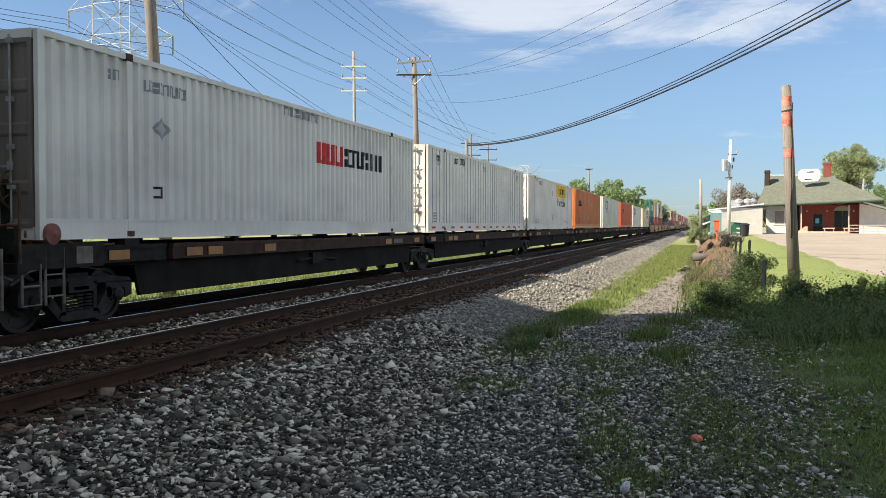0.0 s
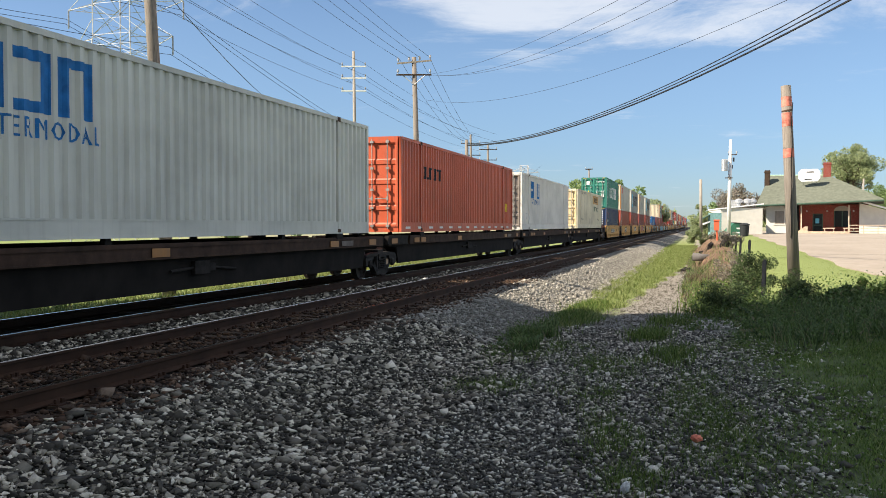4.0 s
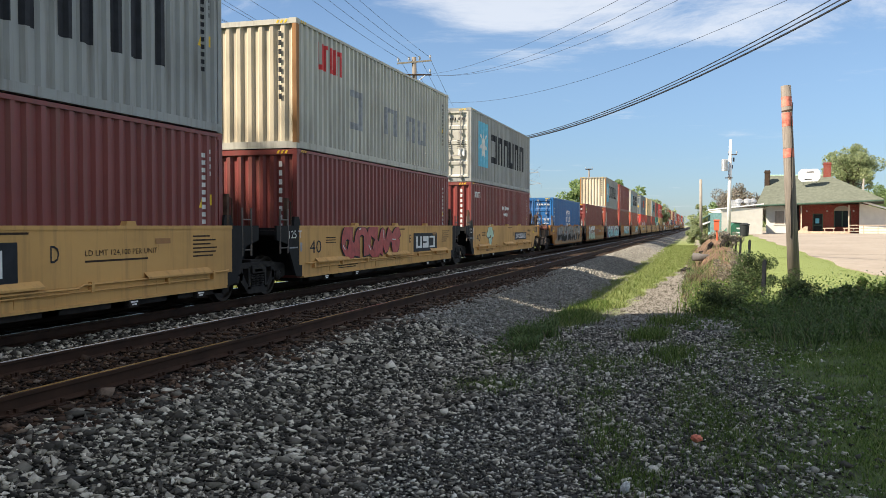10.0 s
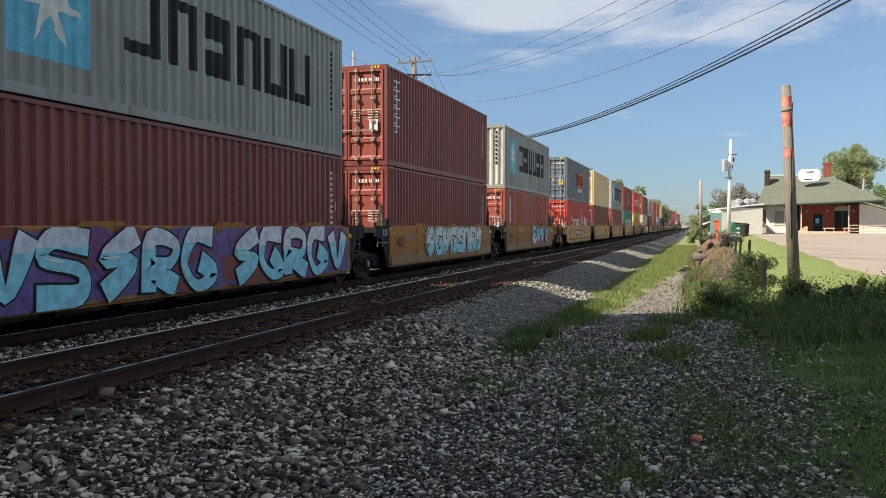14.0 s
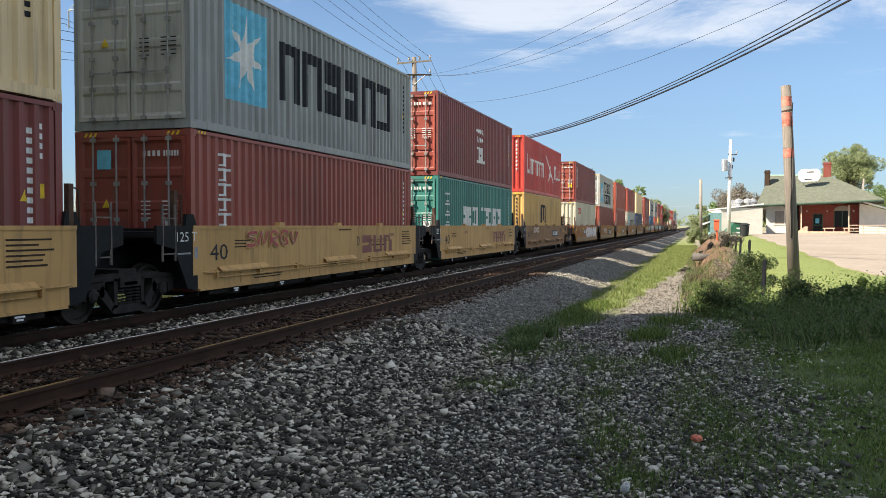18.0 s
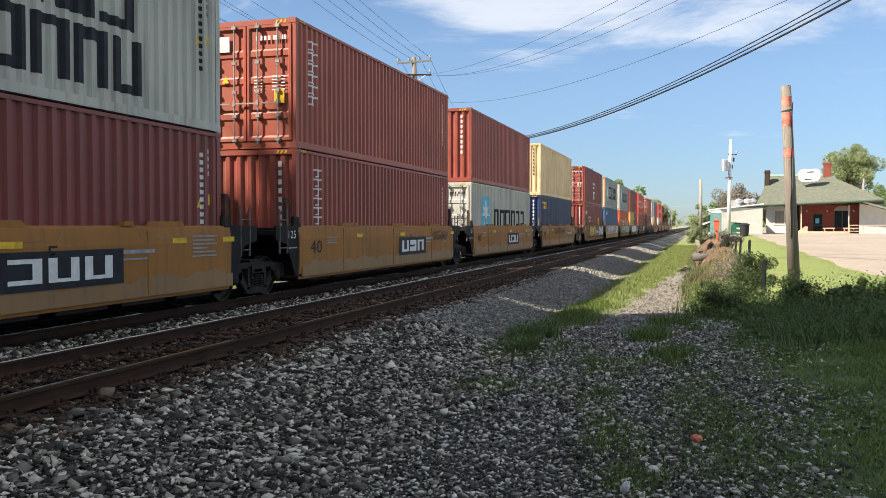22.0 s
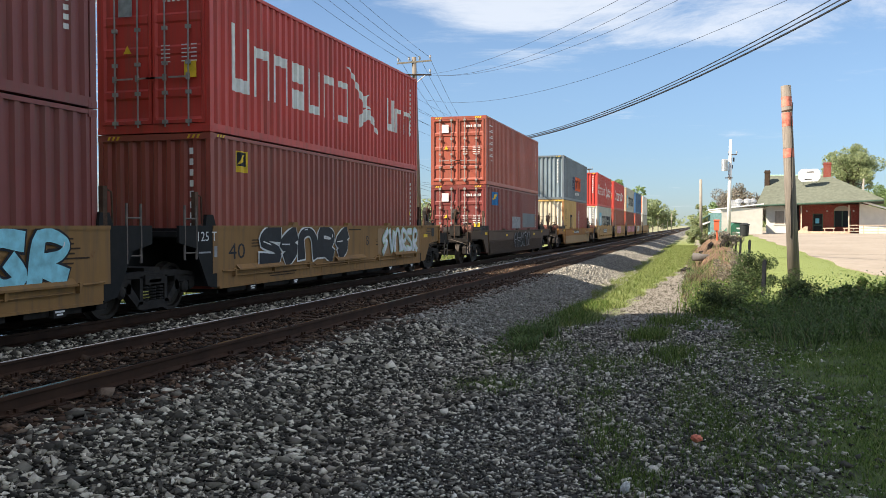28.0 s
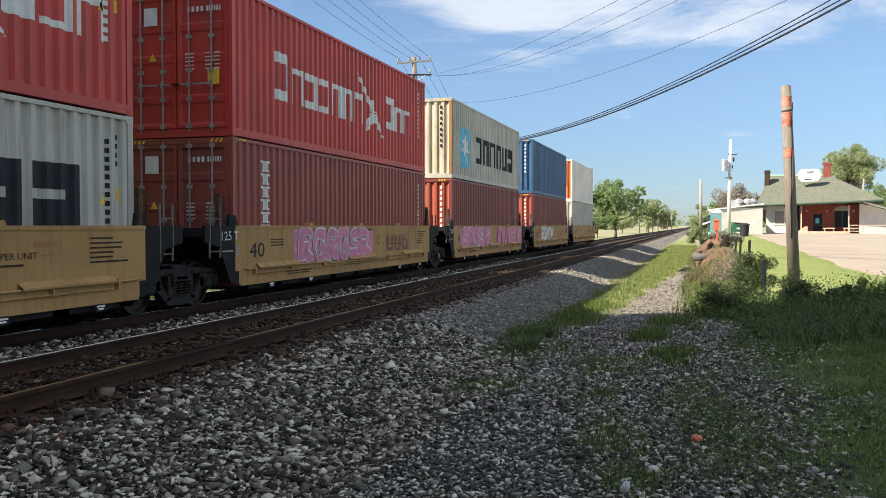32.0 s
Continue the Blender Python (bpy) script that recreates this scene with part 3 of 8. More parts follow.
def wheelset_mesh():
    bd = Build()
    bd.tube((-1.05, 0, 0), (1.05, 0, 0), 0.08, seg=10)
    for s in (-1, 1):
        o = s * 0.7525
        bd.lathe([(o - s * 0.07, 0.0), (o - s * 0.07, 0.17), (o - s * 0.02, 0.2), (o - s * 0.03, 0.36), (o - s * 0.09, 0.385), (o - s * 0.092, 0.44), (o - s * 0.07, 0.45), (o - s * 0.05, 0.425), (o + s * 0.06, 0.42), (o + s * 0.065, 0.36), (o + s * 0.02, 0.34), (o + s * 0.02, 0.2), (o + s * 0.08, 0.16), (o + s * 0.08, 0.0)], (0, 0, 0), "x", 28)
        for k in range(6):
            t = k * math.pi / 3
            bd.box(*sorted((o + s * 0.021, o + s * 0.027)), 0.27 * math.cos(t) - 0.03, 0.27 * math.cos(t) + 0.03, 0.27 * math.sin(t) - 0.03, 0.27 * math.sin(t) + 0.03)
    return bd.mesh("wheelset")


def truck(parent, y):
    t = part("truck", shared("truck", truck_frame_mesh), M["caststeel"], parent, at=pose(0, y, 0))
    for dy in (-0.89, 0.89):
        w = part("wheelset", shared("wheelset", wheelset_mesh), M["wheel"], t, at=pose(0, 0, 0.42))
        w.matrix_parent_inverse = pose(0, dy, 0)
        WHEELSETS.append(w)
    return t


CARS = []


def post_mesh(h):
    """A pair of grab-iron posts with rungs, across the end walkway."""
    bd = Build()
    for y in (0.0, 0.36):
        bd.tube((0, y, 0.0), (0, y, h), 0.022, seg=6)
    k = 0.12
    while k < h:
        bd.tube((0, 0, k), (0, 0.36, k), 0.014, seg=5)
        k += 0.3
    return bd.mesh("ladder")


def rail_post_mesh(h):
    return Build().box(-0.04, 0.04, -0.05, 0.05, 0, h).path([(0.0, 0.05, h - 0.04), (0.0, 0.2, h - 0.08), (0.0, 0.22, 0.12), (0.0, 0.05, 0.08)], 0.016).mesh("stanchion")


def brake_wheel_mesh():
    bd = Build()
    ring = [(0.0, 0.27 * math.cos(t), 0.27 * math.sin(t)) for t in [2 * math.pi * k / 18 for k in range(19)]]
    bd.path(ring, 0.018, 5)
    for k in range(5):
        t = 2 * math.pi * k / 5
        bd.tube((0, 0, 0), (0, 0.27 * math.cos(t), 0.27 * math.sin(t)), 0.012, seg=5)
    bd.tube((-0.05, 0, 0), (0.05, 0, 0), 0.05, seg=8)
    return bd.mesh("brake_wheel")


SILL = 1.33


def sill_mesh(style):
    """The side of a well: deep plate with top chord and bottom ledge, facing +x."""
    bd = Build()
    L = 12.45
    if style == "ledge":       # tan cars: ledge, pads and stiffeners along the foot
        bd.box(SILL - 0.05, SILL, 0.0, L, 0.62, 1.5)
        bd.box(SILL - 0.1, SILL + 0.012, 0.0, L, 1.44, 1.5)
        bd.box(SILL - 0.05, SILL - 0.008, 0.15, L - 0.15, 0.37, 0.62)
        bd.box(SILL - 0.08, SILL + 0.015, 0.2, L - 0.2, 0.33, 0.372)
        for y in (2.0, 5.1, 7.3, 10.4):
            bd.box(SILL - 0.05, SILL - 0.003, y - 0.35, y + 0.35, 0.4, 0.6)
        for y in (3.1, 10.1):
            bd.box(SILL, SILL + 0.006, y, y + 0.3, 1.1, 1.24)
    elif style == "low":       # single wells: lower side in two tones
        bd.prism([(SILL - 0.05, 0.3), (SILL - 0.01, 0.26), (SILL + 0.03, 0.85), (SILL + 0.05, 0.86), (SILL + 0.05, 1.22), (SILL - 0.08, 1.27), (SILL - 0.1, 1.2)], 1, 0.0, L)
        bd.box(SILL - 0.1, SILL + 0.06, 0.0, L, 1.24, 1.29)
    else:                      # later cars: plain leaning plate with a folded lip
        bd.prism([(SILL - 0.05, 0.34), (SILL - 0.02, 0.3), (SILL + 0.02, 0.62), (SILL + 0.03, 1.2), (SILL, 1.46), (SILL - 0.08, 1.5), (SILL - 0.1, 1.46)], 1, 0.0, L)
        for y in (2.5, 6.2, 9.9):
            bd.prism([(y, 1.48), (y + 0.1, 1.57), (y + 1.0, 1.57), (y + 1.1, 1.48)], 0, SILL - 0.07, SILL - 0.03)
            bd.box(SILL + 0.02, SILL + 0.034, y - 0.05, y + 0.02, 0.4, 1.42)
    return bd.mesh("side_sill")


def pipe_mesh():
    """Air pipe along the foot of a well's side."""
    x = SILL + 0.045
    bd = Build().path([(x - 0.05, 0.2, 0.66), (x, 0.3, 0.65), (x, 4.1, 0.64), (x + 0.01, 4.2, 0.6), (x + 0.01, 8.0, 0.6), (x, 8.1, 0.64), (x, 12.0, 0.65), (x - 0.05, 12.2, 0.66)], 0.017)
    bd.path([(x - 0.03, 0.7, 0.545), (x - 0.012, 0.8, 0.545), (x - 0.012, 11.4, 0.545), (x - 0.03, 11.5, 0.545)], 0.014)
    for y in (0.6, 2.2, 3.9, 6.1, 8.3, 10.2, 11.6):
        bd.box(SILL - 0.01, x + 0.02, y - 0.03, y + 0.03, 0.53, 0.68)
    return bd.mesh("air_pipe")


def guard_mesh():
    """Sloping angle iron over the pipe."""
    return Build().prism([(SILL, 0.75), (SILL + 0.09, 0.67), (SILL + 0.09, 0.64), (SILL + 0.08, 0.64), (SILL + 0.078, 0.665), (SILL, 0.735)], 1, 0.0, 1.9).mesh("pipe_guard")


def end_plate_mesh(top):
    """Deep side plates that carry a well's sides out over the truck at the end of a set."""
    n = 2.9 if top < 1.4 else 1.8
    bd = Build()
    for s in (1,):
        bd.prism([(-n, top), (-n, 0.98), (-0.8, 0.93), (-0.3, 0.37), (0.1, 0.37), (0.1, top)], 0, *sorted((s * (SILL - 0.06), s * (SILL + 0.004))))
        bd.box(*sorted((s * (SILL - 0.1), s * (SILL + 0.02))), -n, 0.1, top - 0.05, top + 0.006)
        bd.box(*sorted((s * (SILL - 0.06), s * (SILL + 0.05))), -n - 0.06, -n + 0.02, 0.9, top + 0.02)
    return bd.mesh("end_plate")


def end_mesh():
    """Black deck and bulkhead at the near end of a well, in one bent plate."""
    w = SILL - 0.062
    return Build().prism([(-1.05, 1.4), (-1.05, 1.3), (-0.12, 1.3), (-0.12, 0.4), (0.02, 0.4), (0.02, 1.45), (-0.1, 1.45), (-0.1, 1.4)], 0, -w, w).mesh("end_platform")


def droop_mesh(s):
    """Drooping plate on one side of the end platform."""
    return Build().prism([(-1.05, 1.5), (-1.05, 1.2), (-0.55, 1.1), (-0.15, 0.4), (0.16, 0.35), (0.16, 1.5)], 0, *sorted((s * (SILL - 0.06), s * (SILL - 0.005)))).mesh("droop_plate")


def draft_sill_mesh():
    return Build().box(-0.35, 0.35, -1.55, -0.125, 0.78, 1.15).mesh("draft_sill")


def stencil_rows_mesh():
    rng = random.Random(3)
    bd = Build()
    for k in range(5):
        bd.box(SILL + 0.004, SILL + 0.007, -0.95, -0.95 + rng.uniform(0.35, 0.7), 1.4 - k * 0.055, 1.42 - k * 0.055)
    return bd.mesh("stencil")


def well_floor_mesh():
    bd = Build()
    for y in np.linspace(0.3, 11.9, 9):
        bd.box(-1.28, 1.28, y - 0.16, y + 0.16, 0.24, 0.32)
    bd.box(-1.28, -1.0, 0.1, 12.3, 0.24, 0.32)
    bd.box(1.0, 1.28, 0.1, 12.3, 0.24, 0.32)
    return bd.mesh("well_floor")


def well_car(q, colour, style, gap, last=False, first=False, label="", end_colour="black"):
    """One well; q is where its container starts. gap: the middle of the space before it."""
    c = thing("well_car", pose(FAR_X, q, 0), label, "freight car", "well cars of the train")
    sm = shared(("sill", style), lambda: sill_mesh(style))
    part("side_sill", sm, M[colour], c, at=pose(0, -0.12, 0))
    part("side_sill", sm, M[colour], c, at=pose(0, 12.33, 0, 0, 0, 180))
    part("well_floor", shared("floor", well_floor_mesh), M["grime"], c)
    em = shared("endplat", end_mesh)
    for at in (pose(0, -0.13, 0), pose(0, 12.34, 0, 0, 0, 180)):
        part("end_platform", em, M[end_colour], c, "dark end platform and bulkhead", at=at)
        part("droop_plate", shared("droop_a", lambda: droop_mesh(-1)), M[end_colour], c, at=at)
        part("droop_plate", shared("droop_b", lambda: droop_mesh(1)), M[end_colour], c, at=at)
        part("draft_sill", shared("draft_sill", draft_sill_mesh), M[end_colour], c, at=at)
    top = 1.29 if style == "low" else 1.5
    pm2 = shared(("endplate", top), lambda: end_plate_mesh(top))
    for on, y, way in ((first, -0.13, 1), (last, 12.34, -1)):
        for s in (-1, 1):
            if on:
                ep = part("end_plate", pm2, M[colour], c, "deep painted side plate over the truck", at=pose(0, y, 0) @ Matrix.Diagonal((s, way, 1, 1)))
                if s > 0:
                    part("reflector", shared("epref", lambda: Build().box(SILL + 0.004, SILL + 0.01, -0.55, -0.15, 1.12, 1.22).mesh("reflector")), M["inkyellow"], ep, "yellow reflector strip")
                    part("data_panel", shared("eppan", lambda: Build().box(SILL + 0.004, SILL + 0.009, -1.3, -1.0, 1.14, 1.42).mesh("data_panel")), M["ink"], ep, "black data panel")
                    part("stencil", shared("epste", lambda: stencil_rows_mesh()), M["ink"], ep)
    if style == "ledge":
        part("air_pipe", shared("airpipe", pipe_mesh), M[colour], c)
        for y in (0.7, 5.4, 9.6):
            part("pipe_guard", shared("pipeguard", guard_mesh), M[colour], c, at=pose(0, y, 0))
        pad = shared("jackpad", lambda: Build().box(SILL - 0.1, SILL + 0.03, -0.12, 0.12, 0.22, 0.335).mesh("jacking_pad"))
        for y in (1.3, 3.2, 9.3, 11.2):
            jp = part("jacking_pad", pad, M["grime"], c, at=pose(0, y, 0))
            part("label_bar", shared("padbar", lambda: Build().box(SILL + 0.03, SILL + 0.034, -0.09, 0.09, 0.29, 0.315).box(SILL + 0.03, SILL + 0.034, -0.06, 0.06, 0.25, 0.275).mesh("label_bar")), M["inkwhite"], jp)
    lm, pm = shared(("ladder", 0.95), lambda: post_mesh(0.95)), shared(("post", 0.7), lambda: rail_post_mesh(0.7))
    for y in (-1.0, 12.75):
        part("ladder", lm, M["rung"], c, at=pose(SILL - 0.02, y, 0.9))
        part("stanchion", pm, M["rustysteel"], c, at=pose(SILL - 0.1, y + 0.45 * (1 if y < 0 else -1), 1.4))
        part("stanchion", pm, M["rustysteel"], c, at=pose(-SILL + 0.1, y, 1.4))
    gm = shared("gusset", lambda: Build().prism([(-0.16, 1.49), (-0.12, 1.72), (0.1, 1.72), (0.2, 1.49)], 0, SILL - 0.13, SILL - 0.06).mesh("corner_guide"))
    for y in (-0.1, 12.3):
        part("corner_guide", gm, M[end_colour], c, at=pose(0, y, -0.02 if style != "low" else -0.24))
    gm2 = shared("guide", lambda: Build().prism([(-0.14, 1.49), (-0.1, 1.57), (0.1, 1.57), (0.14, 1.49)], 0, SILL - 0.13, SILL - 0.01).mesh("container_guide"))
    for y in (3.3, 6.4, 9.3):
        part("container_guide", gm2, M[colour], c, at=pose(0, y, 0 if style != "low" else -0.21))
    truck(c, -gap)
    if first:
        end_gear(c, -gap, -1)
    if last:
        truck(c, 12.192 + gap)
        end_gear(c, 12.192 + gap, 1)
    CARS.append((c, q))
    return c


def end_gear_meshes():
    out = [("draft_gear", shared("draft", lambda: Build().box(-0.25, 0.25, 0.0, 2.0, 0.7, 1.05).mesh("draft_gear"))),
           ("cross_beam", shared("beam", lambda: Build().box(-1.25, 1.25, 0.9, 1.25, 0.95, 1.1).mesh("cross_beam"))),
           ("end_beam", shared("beam2", lambda: Build().box(-1.3, 1.3, 1.6, 1.75, 0.85, 1.0).mesh("end_beam"))),
           ("coupler", shared("knuckle", lambda: Build().prism([(-0.13, 1.9), (0.13, 1.9), (0.13, 2.7), (0.24, 2.8), (0.22, 3.0), (-0.05, 3.02), (-0.2, 2.9), (-0.13, 2.7)], 2, 0.74, 0.98).mesh("coupler"))),
           ("brake_hose", shared("hose", lambda: Build().path([(0.2, 2.0, 0.8), (0.24, 2.5, 0.4), (0.2, 3.0, 0.75)], 0.03).mesh("brake_hose"))),
           ("air_reservoir", shared("reservoir", lambda: Build().tube((-0.1, 0.55, 1.28), (0.85, 0.55, 1.28), 0.17, seg=12).mesh("air_reservoir", smooth=True))),
           ("valve", shared("valve", lambda: Build().box(0.85, 1.15, 0.3, 0.75, 1.12, 1.5).box(0.9, 1.1, 0.38, 0.65, 1.5, 1.6).mesh("valve")))]
    for s in (-1, 1):
        out.append(("side_beam", shared(("sidebeam", s), lambda: Build().box(*sorted((s * 1.2, s * 1.28)), 0.0, 1.7, 0.9, 1.25).mesh("side_beam"))))
        out.append(("grab_rail", shared(("grab", s), lambda: Build().path([(s * 1.28, 1.68, 1.0), (s * 1.28, 1.68, 2.05), (s * 0.75, 1.68, 2.05), (s * 0.75, 1.68, 1.0)], 0.022).tube((s * 1.28, 1.68, 1.5), (s * 0.75, 1.68, 1.5), 0.018).mesh("grab_rail"))))
    return out


def gear_extras():
    """Brake rigging on an end platform: pipes, second reservoir, rods, deck and steps."""
    return [("air_reservoir", "caststeel", shared("reservoir2", lambda: Build().lathe([(-0.45, 0.0), (-0.45, 0.1), (-0.38, 0.18), (0.38, 0.18), (0.45, 0.1), (0.45, 0.0)], (-0.6, 0.5, 1.3), "x", 14).mesh("air_reservoir", smooth=True))),
            ("brake_cylinder", "pinkrust", shared("brakecyl", lambda: Build().lathe([(-0.2, 0.0), (-0.2, 0.15), (-0.16, 0.21), (-0.12, 0.21), (-0.1, 0.15), (0.16, 0.15), (0.18, 0.06), (0.2, 0.0)], (1.12, 1.05, 1.38), "x", 16).mesh("brake_cylinder", smooth=False))),
            ("deck", "caststeel", shared("enddeck", lambda: Build().box(-1.2, 1.2, 0.1, 0.9, 1.12, 1.15).box(-1.22, 1.22, 0.06, 0.1, 1.08, 1.18).mesh("deck"))),
            ("brake_pipe", "rustysteel", shared("bpipe1", lambda: Build().path([(1.24, -0.3, 1.22), (1.24, 0.5, 1.2), (1.2, 0.75, 1.3), (1.18, 1.0, 1.3)], 0.018).mesh("brake_pipe"))),
            ("brake_pipe", "rustysteel", shared("bpipe2", lambda: Build().path([(0.95, 0.5, 1.58), (1.0, 0.7, 1.7), (0.9, 1.1, 1.68), (0.75, 1.2, 1.5)], 0.016).mesh("brake_pipe"))),
            ("brake_pipe", "rung", shared("bpipe3", lambda: Build().path([(1.22, 0.0, 1.0), (1.25, 0.9, 0.98), (1.25, 1.5, 0.88), (1.1, 1.66, 0.7)], 0.02).mesh("brake_pipe"))),
            ("brake_rod", "rung", shared("brod", lambda: Build().tube((0.62, 1.2, 1.1), (0.2, 0.2, 0.78), 0.016).tube((0.9, 0.9, 1.0), (0.9, -0.4, 0.82), 0.016).mesh("brake_rod"))),
            ("sill_step", "rung", shared("sstep", lambda: Build().path([(1.27, 1.3, 0.98), (1.27, 1.3, 0.42), (1.27, 1.64, 0.42), (1.27, 1.64, 0.98)], 0.02).tube((1.27, 1.3, 0.68), (1.27, 1.64, 0.68), 0.016).mesh("sill_step"))),
            ("cut_lever", "rung", shared("clever", lambda: Build().path([(1.25, 1.78, 0.78), (0.7, 1.85, 0.95), (0.2, 2.1, 1.02), (0.05, 2.6, 1.02)], 0.014).mesh("cut_lever"))),
            ("data_plate", "rung", shared("gplate", lambda: Build().box(1.281, 1.29, 0.25, 0.6, 0.95, 1.2).mesh("data_plate")))]


def end_gear(c, y, way):
    at = pose(0, y, 0) @ Matrix.Diagonal((1, way, 1, 1))
    for name, me in end_gear_meshes():
        part(name, me, M["rustysteel"] if name == "grab_rail" else M["grime"], c, at=at)
    for name, mat, me in gear_extras():
        part(name, me, M[mat], c, at=at)
    part("brake_wheel", shared("brakewheel", brake_wheel_mesh), M["rustysteel"], c, "spoked hand brake wheel", at=pose(0.75, y + way * 1.2, 2.0))
    part("brake_stand", shared("brakestand", lambda: Build().box(-0.06, 0.06, -0.08, 0.08, 1.0, 2.1).prism([(-0.2, 1.75), (-0.2, 2.0), (-0.08, 2.14), (0.1, 2.14), (0.2, 1.95), (0.16, 1.75)], 0, -0.1, 0.02).box(-0.2, 0.2, -0.12, 0.12, 1.1, 1.5).mesh("brake_stand")), M["caststeel"], c, at=pose(0.66, y + way * 1.2, 0))


def flat_sill_mesh(s, a, b):
    """Deep body side between the trucks at a and b, drawn up over them."""
    return Build().prism([(a + 0.1, 0.9), (a + 0.1, 1.16), (b - 0.1, 1.16), (b - 0.1, 0.9), (b - 1.3, 0.86), (b - 1.45, 0.36), (a + 1.45, 0.36), (a + 1.3, 0.86)], 0, *sorted((s * 1.02, s * 1.08))).mesh("side_sill")


def side_band_mesh(s, a, b):
    """Channel along the top of a flat car's side."""
    x0, x1, x2 = s * 1.09, s * 1.2, s * 1.22
    bd = Build().box(*sorted((x0, x1)), a, b, 0.96, 1.13)
    bd.box(*sorted((x0, x2)), a, b, 1.13, 1.2).box(*sorted((x0, x2)), a, b, 0.93, 0.96)
    return bd.mesh("side_channel")


FLAT_GAP = [0.2, -0.95, 0.15, 0.1, 0.1, 1.2, 1.35, 0.1, 2.4]


def flat_car(i, q, first=False, last=False):
    """One unit of a flat car set: near truck shared with the unit before it."""
    a = -FLAT_GAP[i]
    b = 15.4 if last else FLATS[i + 1] - q - FLAT_GAP[i + 1]
    c = thing("flat_car", pose(FAR_X, q, 0), "dark grimy steel container flat car with deep sides", "freight car", "flat cars of the train")
    for s in (-1, 1):
        part("side_sill", flat_sill_mesh(s, a, b), M["bodygrime"], c)
        part("side_channel", side_band_mesh(s, a + 2.2, b - 0.25), M["rustychannel"], c, "rust-brown side channel")
        part("side_channel", side_band_mesh(s, a + 0.25, a + 2.0), M["grime"], c)
    part("centre_sill", Build().box(-0.4, 0.4, a - 0.6, b + 0.6, 0.75, 1.08).mesh("centre_sill"), M["grime"], c)
    for y in np.linspace(a + 1.2, b - 1.2, 9):
        part("cross_beam", shared("crossbeam", lambda: Build().box(-1.14, 1.14, -0.1, 0.1, 0.92, 1.1).mesh("cross_beam")), M["grime"], c, at=pose(0, y, 0))
    pad = shared("pad", lambda: Build().box(-0.16, 0.16, -0.18, 0.18, 1.17, 1.3).box(-0.11, 0.11, -0.12, 0.12, 1.05, 1.2).mesh("container_pedestal"))
    for s in (-1, 1):
        for y in (1.99, 14.16):
            part("container_pedestal", pad, M["grime"], c, at=pose(s * 1.08, y, 0))
            part("stop", shared("padstop", lambda: Build().prism([(-0.1, 1.17), (-0.06, 1.3), (0.06, 1.3), (0.1, 1.17)], 0, -0.05, 0.05).mesh("stop")), M["grime"], c, at=pose(s * 1.1, y + (3.4 if y < 5 else -2.9), 0))
    pl = shared("plates", lambda: Build().box(1.221, 1.226, 0.0, 0.5, 0.97, 1.12).mesh("reflector_plate"))
    for y in (a + 0.5, a + 2.6, a + 3.3, 6.4, b - 3.9, b - 1.3):
        part("reflector_plate", pl, M["ochre"], c, "faded orange reflector plate", at=pose(0, y, 0))
    part("data_plate", shared("flatdata", lambda: Build().box(1.221, 1.225, 0.0, 0.75, 0.98, 1.11).mesh("data_plate")), M["rung"], c, "worn stencilled data plate", at=pose(0, b - 3.2, 0))
    box = shared("valvebox", lambda: Build().box(1.081, 1.17, 0.0, 0.5, 0.62, 0.86).box(1.081, 1.14, 0.55, 0.75, 0.66, 0.8).tube((1.12, -0.7, 0.7), (1.12, 0.0, 0.74), 0.03).tube((1.12, 0.75, 0.72), (1.12, 1.5, 0.66), 0.025).mesh("valve_box"))
    part("valve_box", box, M["grime"], c, at=pose(0, (a + b) / 2 - 0.4, 0))
    part("hose_bracket", shared("hosebr", lambda: Build().path([(1.1, 0.0, 1.12), (1.16, 0.05, 1.26), (1.16, 0.4, 1.3), (1.16, 0.75, 1.26), (1.1, 0.8, 1.12)], 0.022).mesh("hose_bracket")), M["black"], c, at=pose(0, b - 1.9, 0))
    lm = shared(("ladder", 0.8), lambda: post_mesh(0.8))
    if first or last:
        part("ladder", lm, M["rung"], c, at=pose(1.26, a - 0.9 if first else b + 1.2, 0.4))
    truck(c, a)
    if last:
        truck(c, b)
        end_gear(c, b - 0.3, 1)
    if first:
        end_gear(c, a + 0.3, -1)
    CARS.append((c, q))
    return c


# ---- the train's make-up: where each load starts, metres along the train ----
FLAT_Q = [9.84, 27.53, 45.0, 62.79, 81.09, 99.95, 118.39, 139.1]
FLAT_LOAD = [("white", "ribbed", "shadydoor"), ("white", "sheet", "white"), ("white", "ribbed", "white"), ("orange", "ribbed", "orange"),
             ("offwhite", "ribbed", "offwhite"), ("redorange", "ribbed", "redorange"), ("white", "ribbed", "shadydoor"), ("pearl", "ribbed", "cream")]
LOADS = {}
Q0 = -7.85
FLATS = [Q0] + FLAT_Q
for i, q in enumerate(FLATS):
    flat_car(i, q, first=i == 1, last=i in (0, 8))
    kind = FLAT_LOAD[max(0, i - 1)]
    name = {"white": "white", "orange": "orange", "offwhite": "off-white", "redorange": "orange-red", "pearl": "cream-white"}[kind[0]]
    LOADS[("C", i)] = long_box(kind[0], q, 1.3, f"long {name} {'flat-sheeted' if kind[1] == 'sheet' else 'ribbed'} intermodal container on a flat car", kind[1], kind[2])

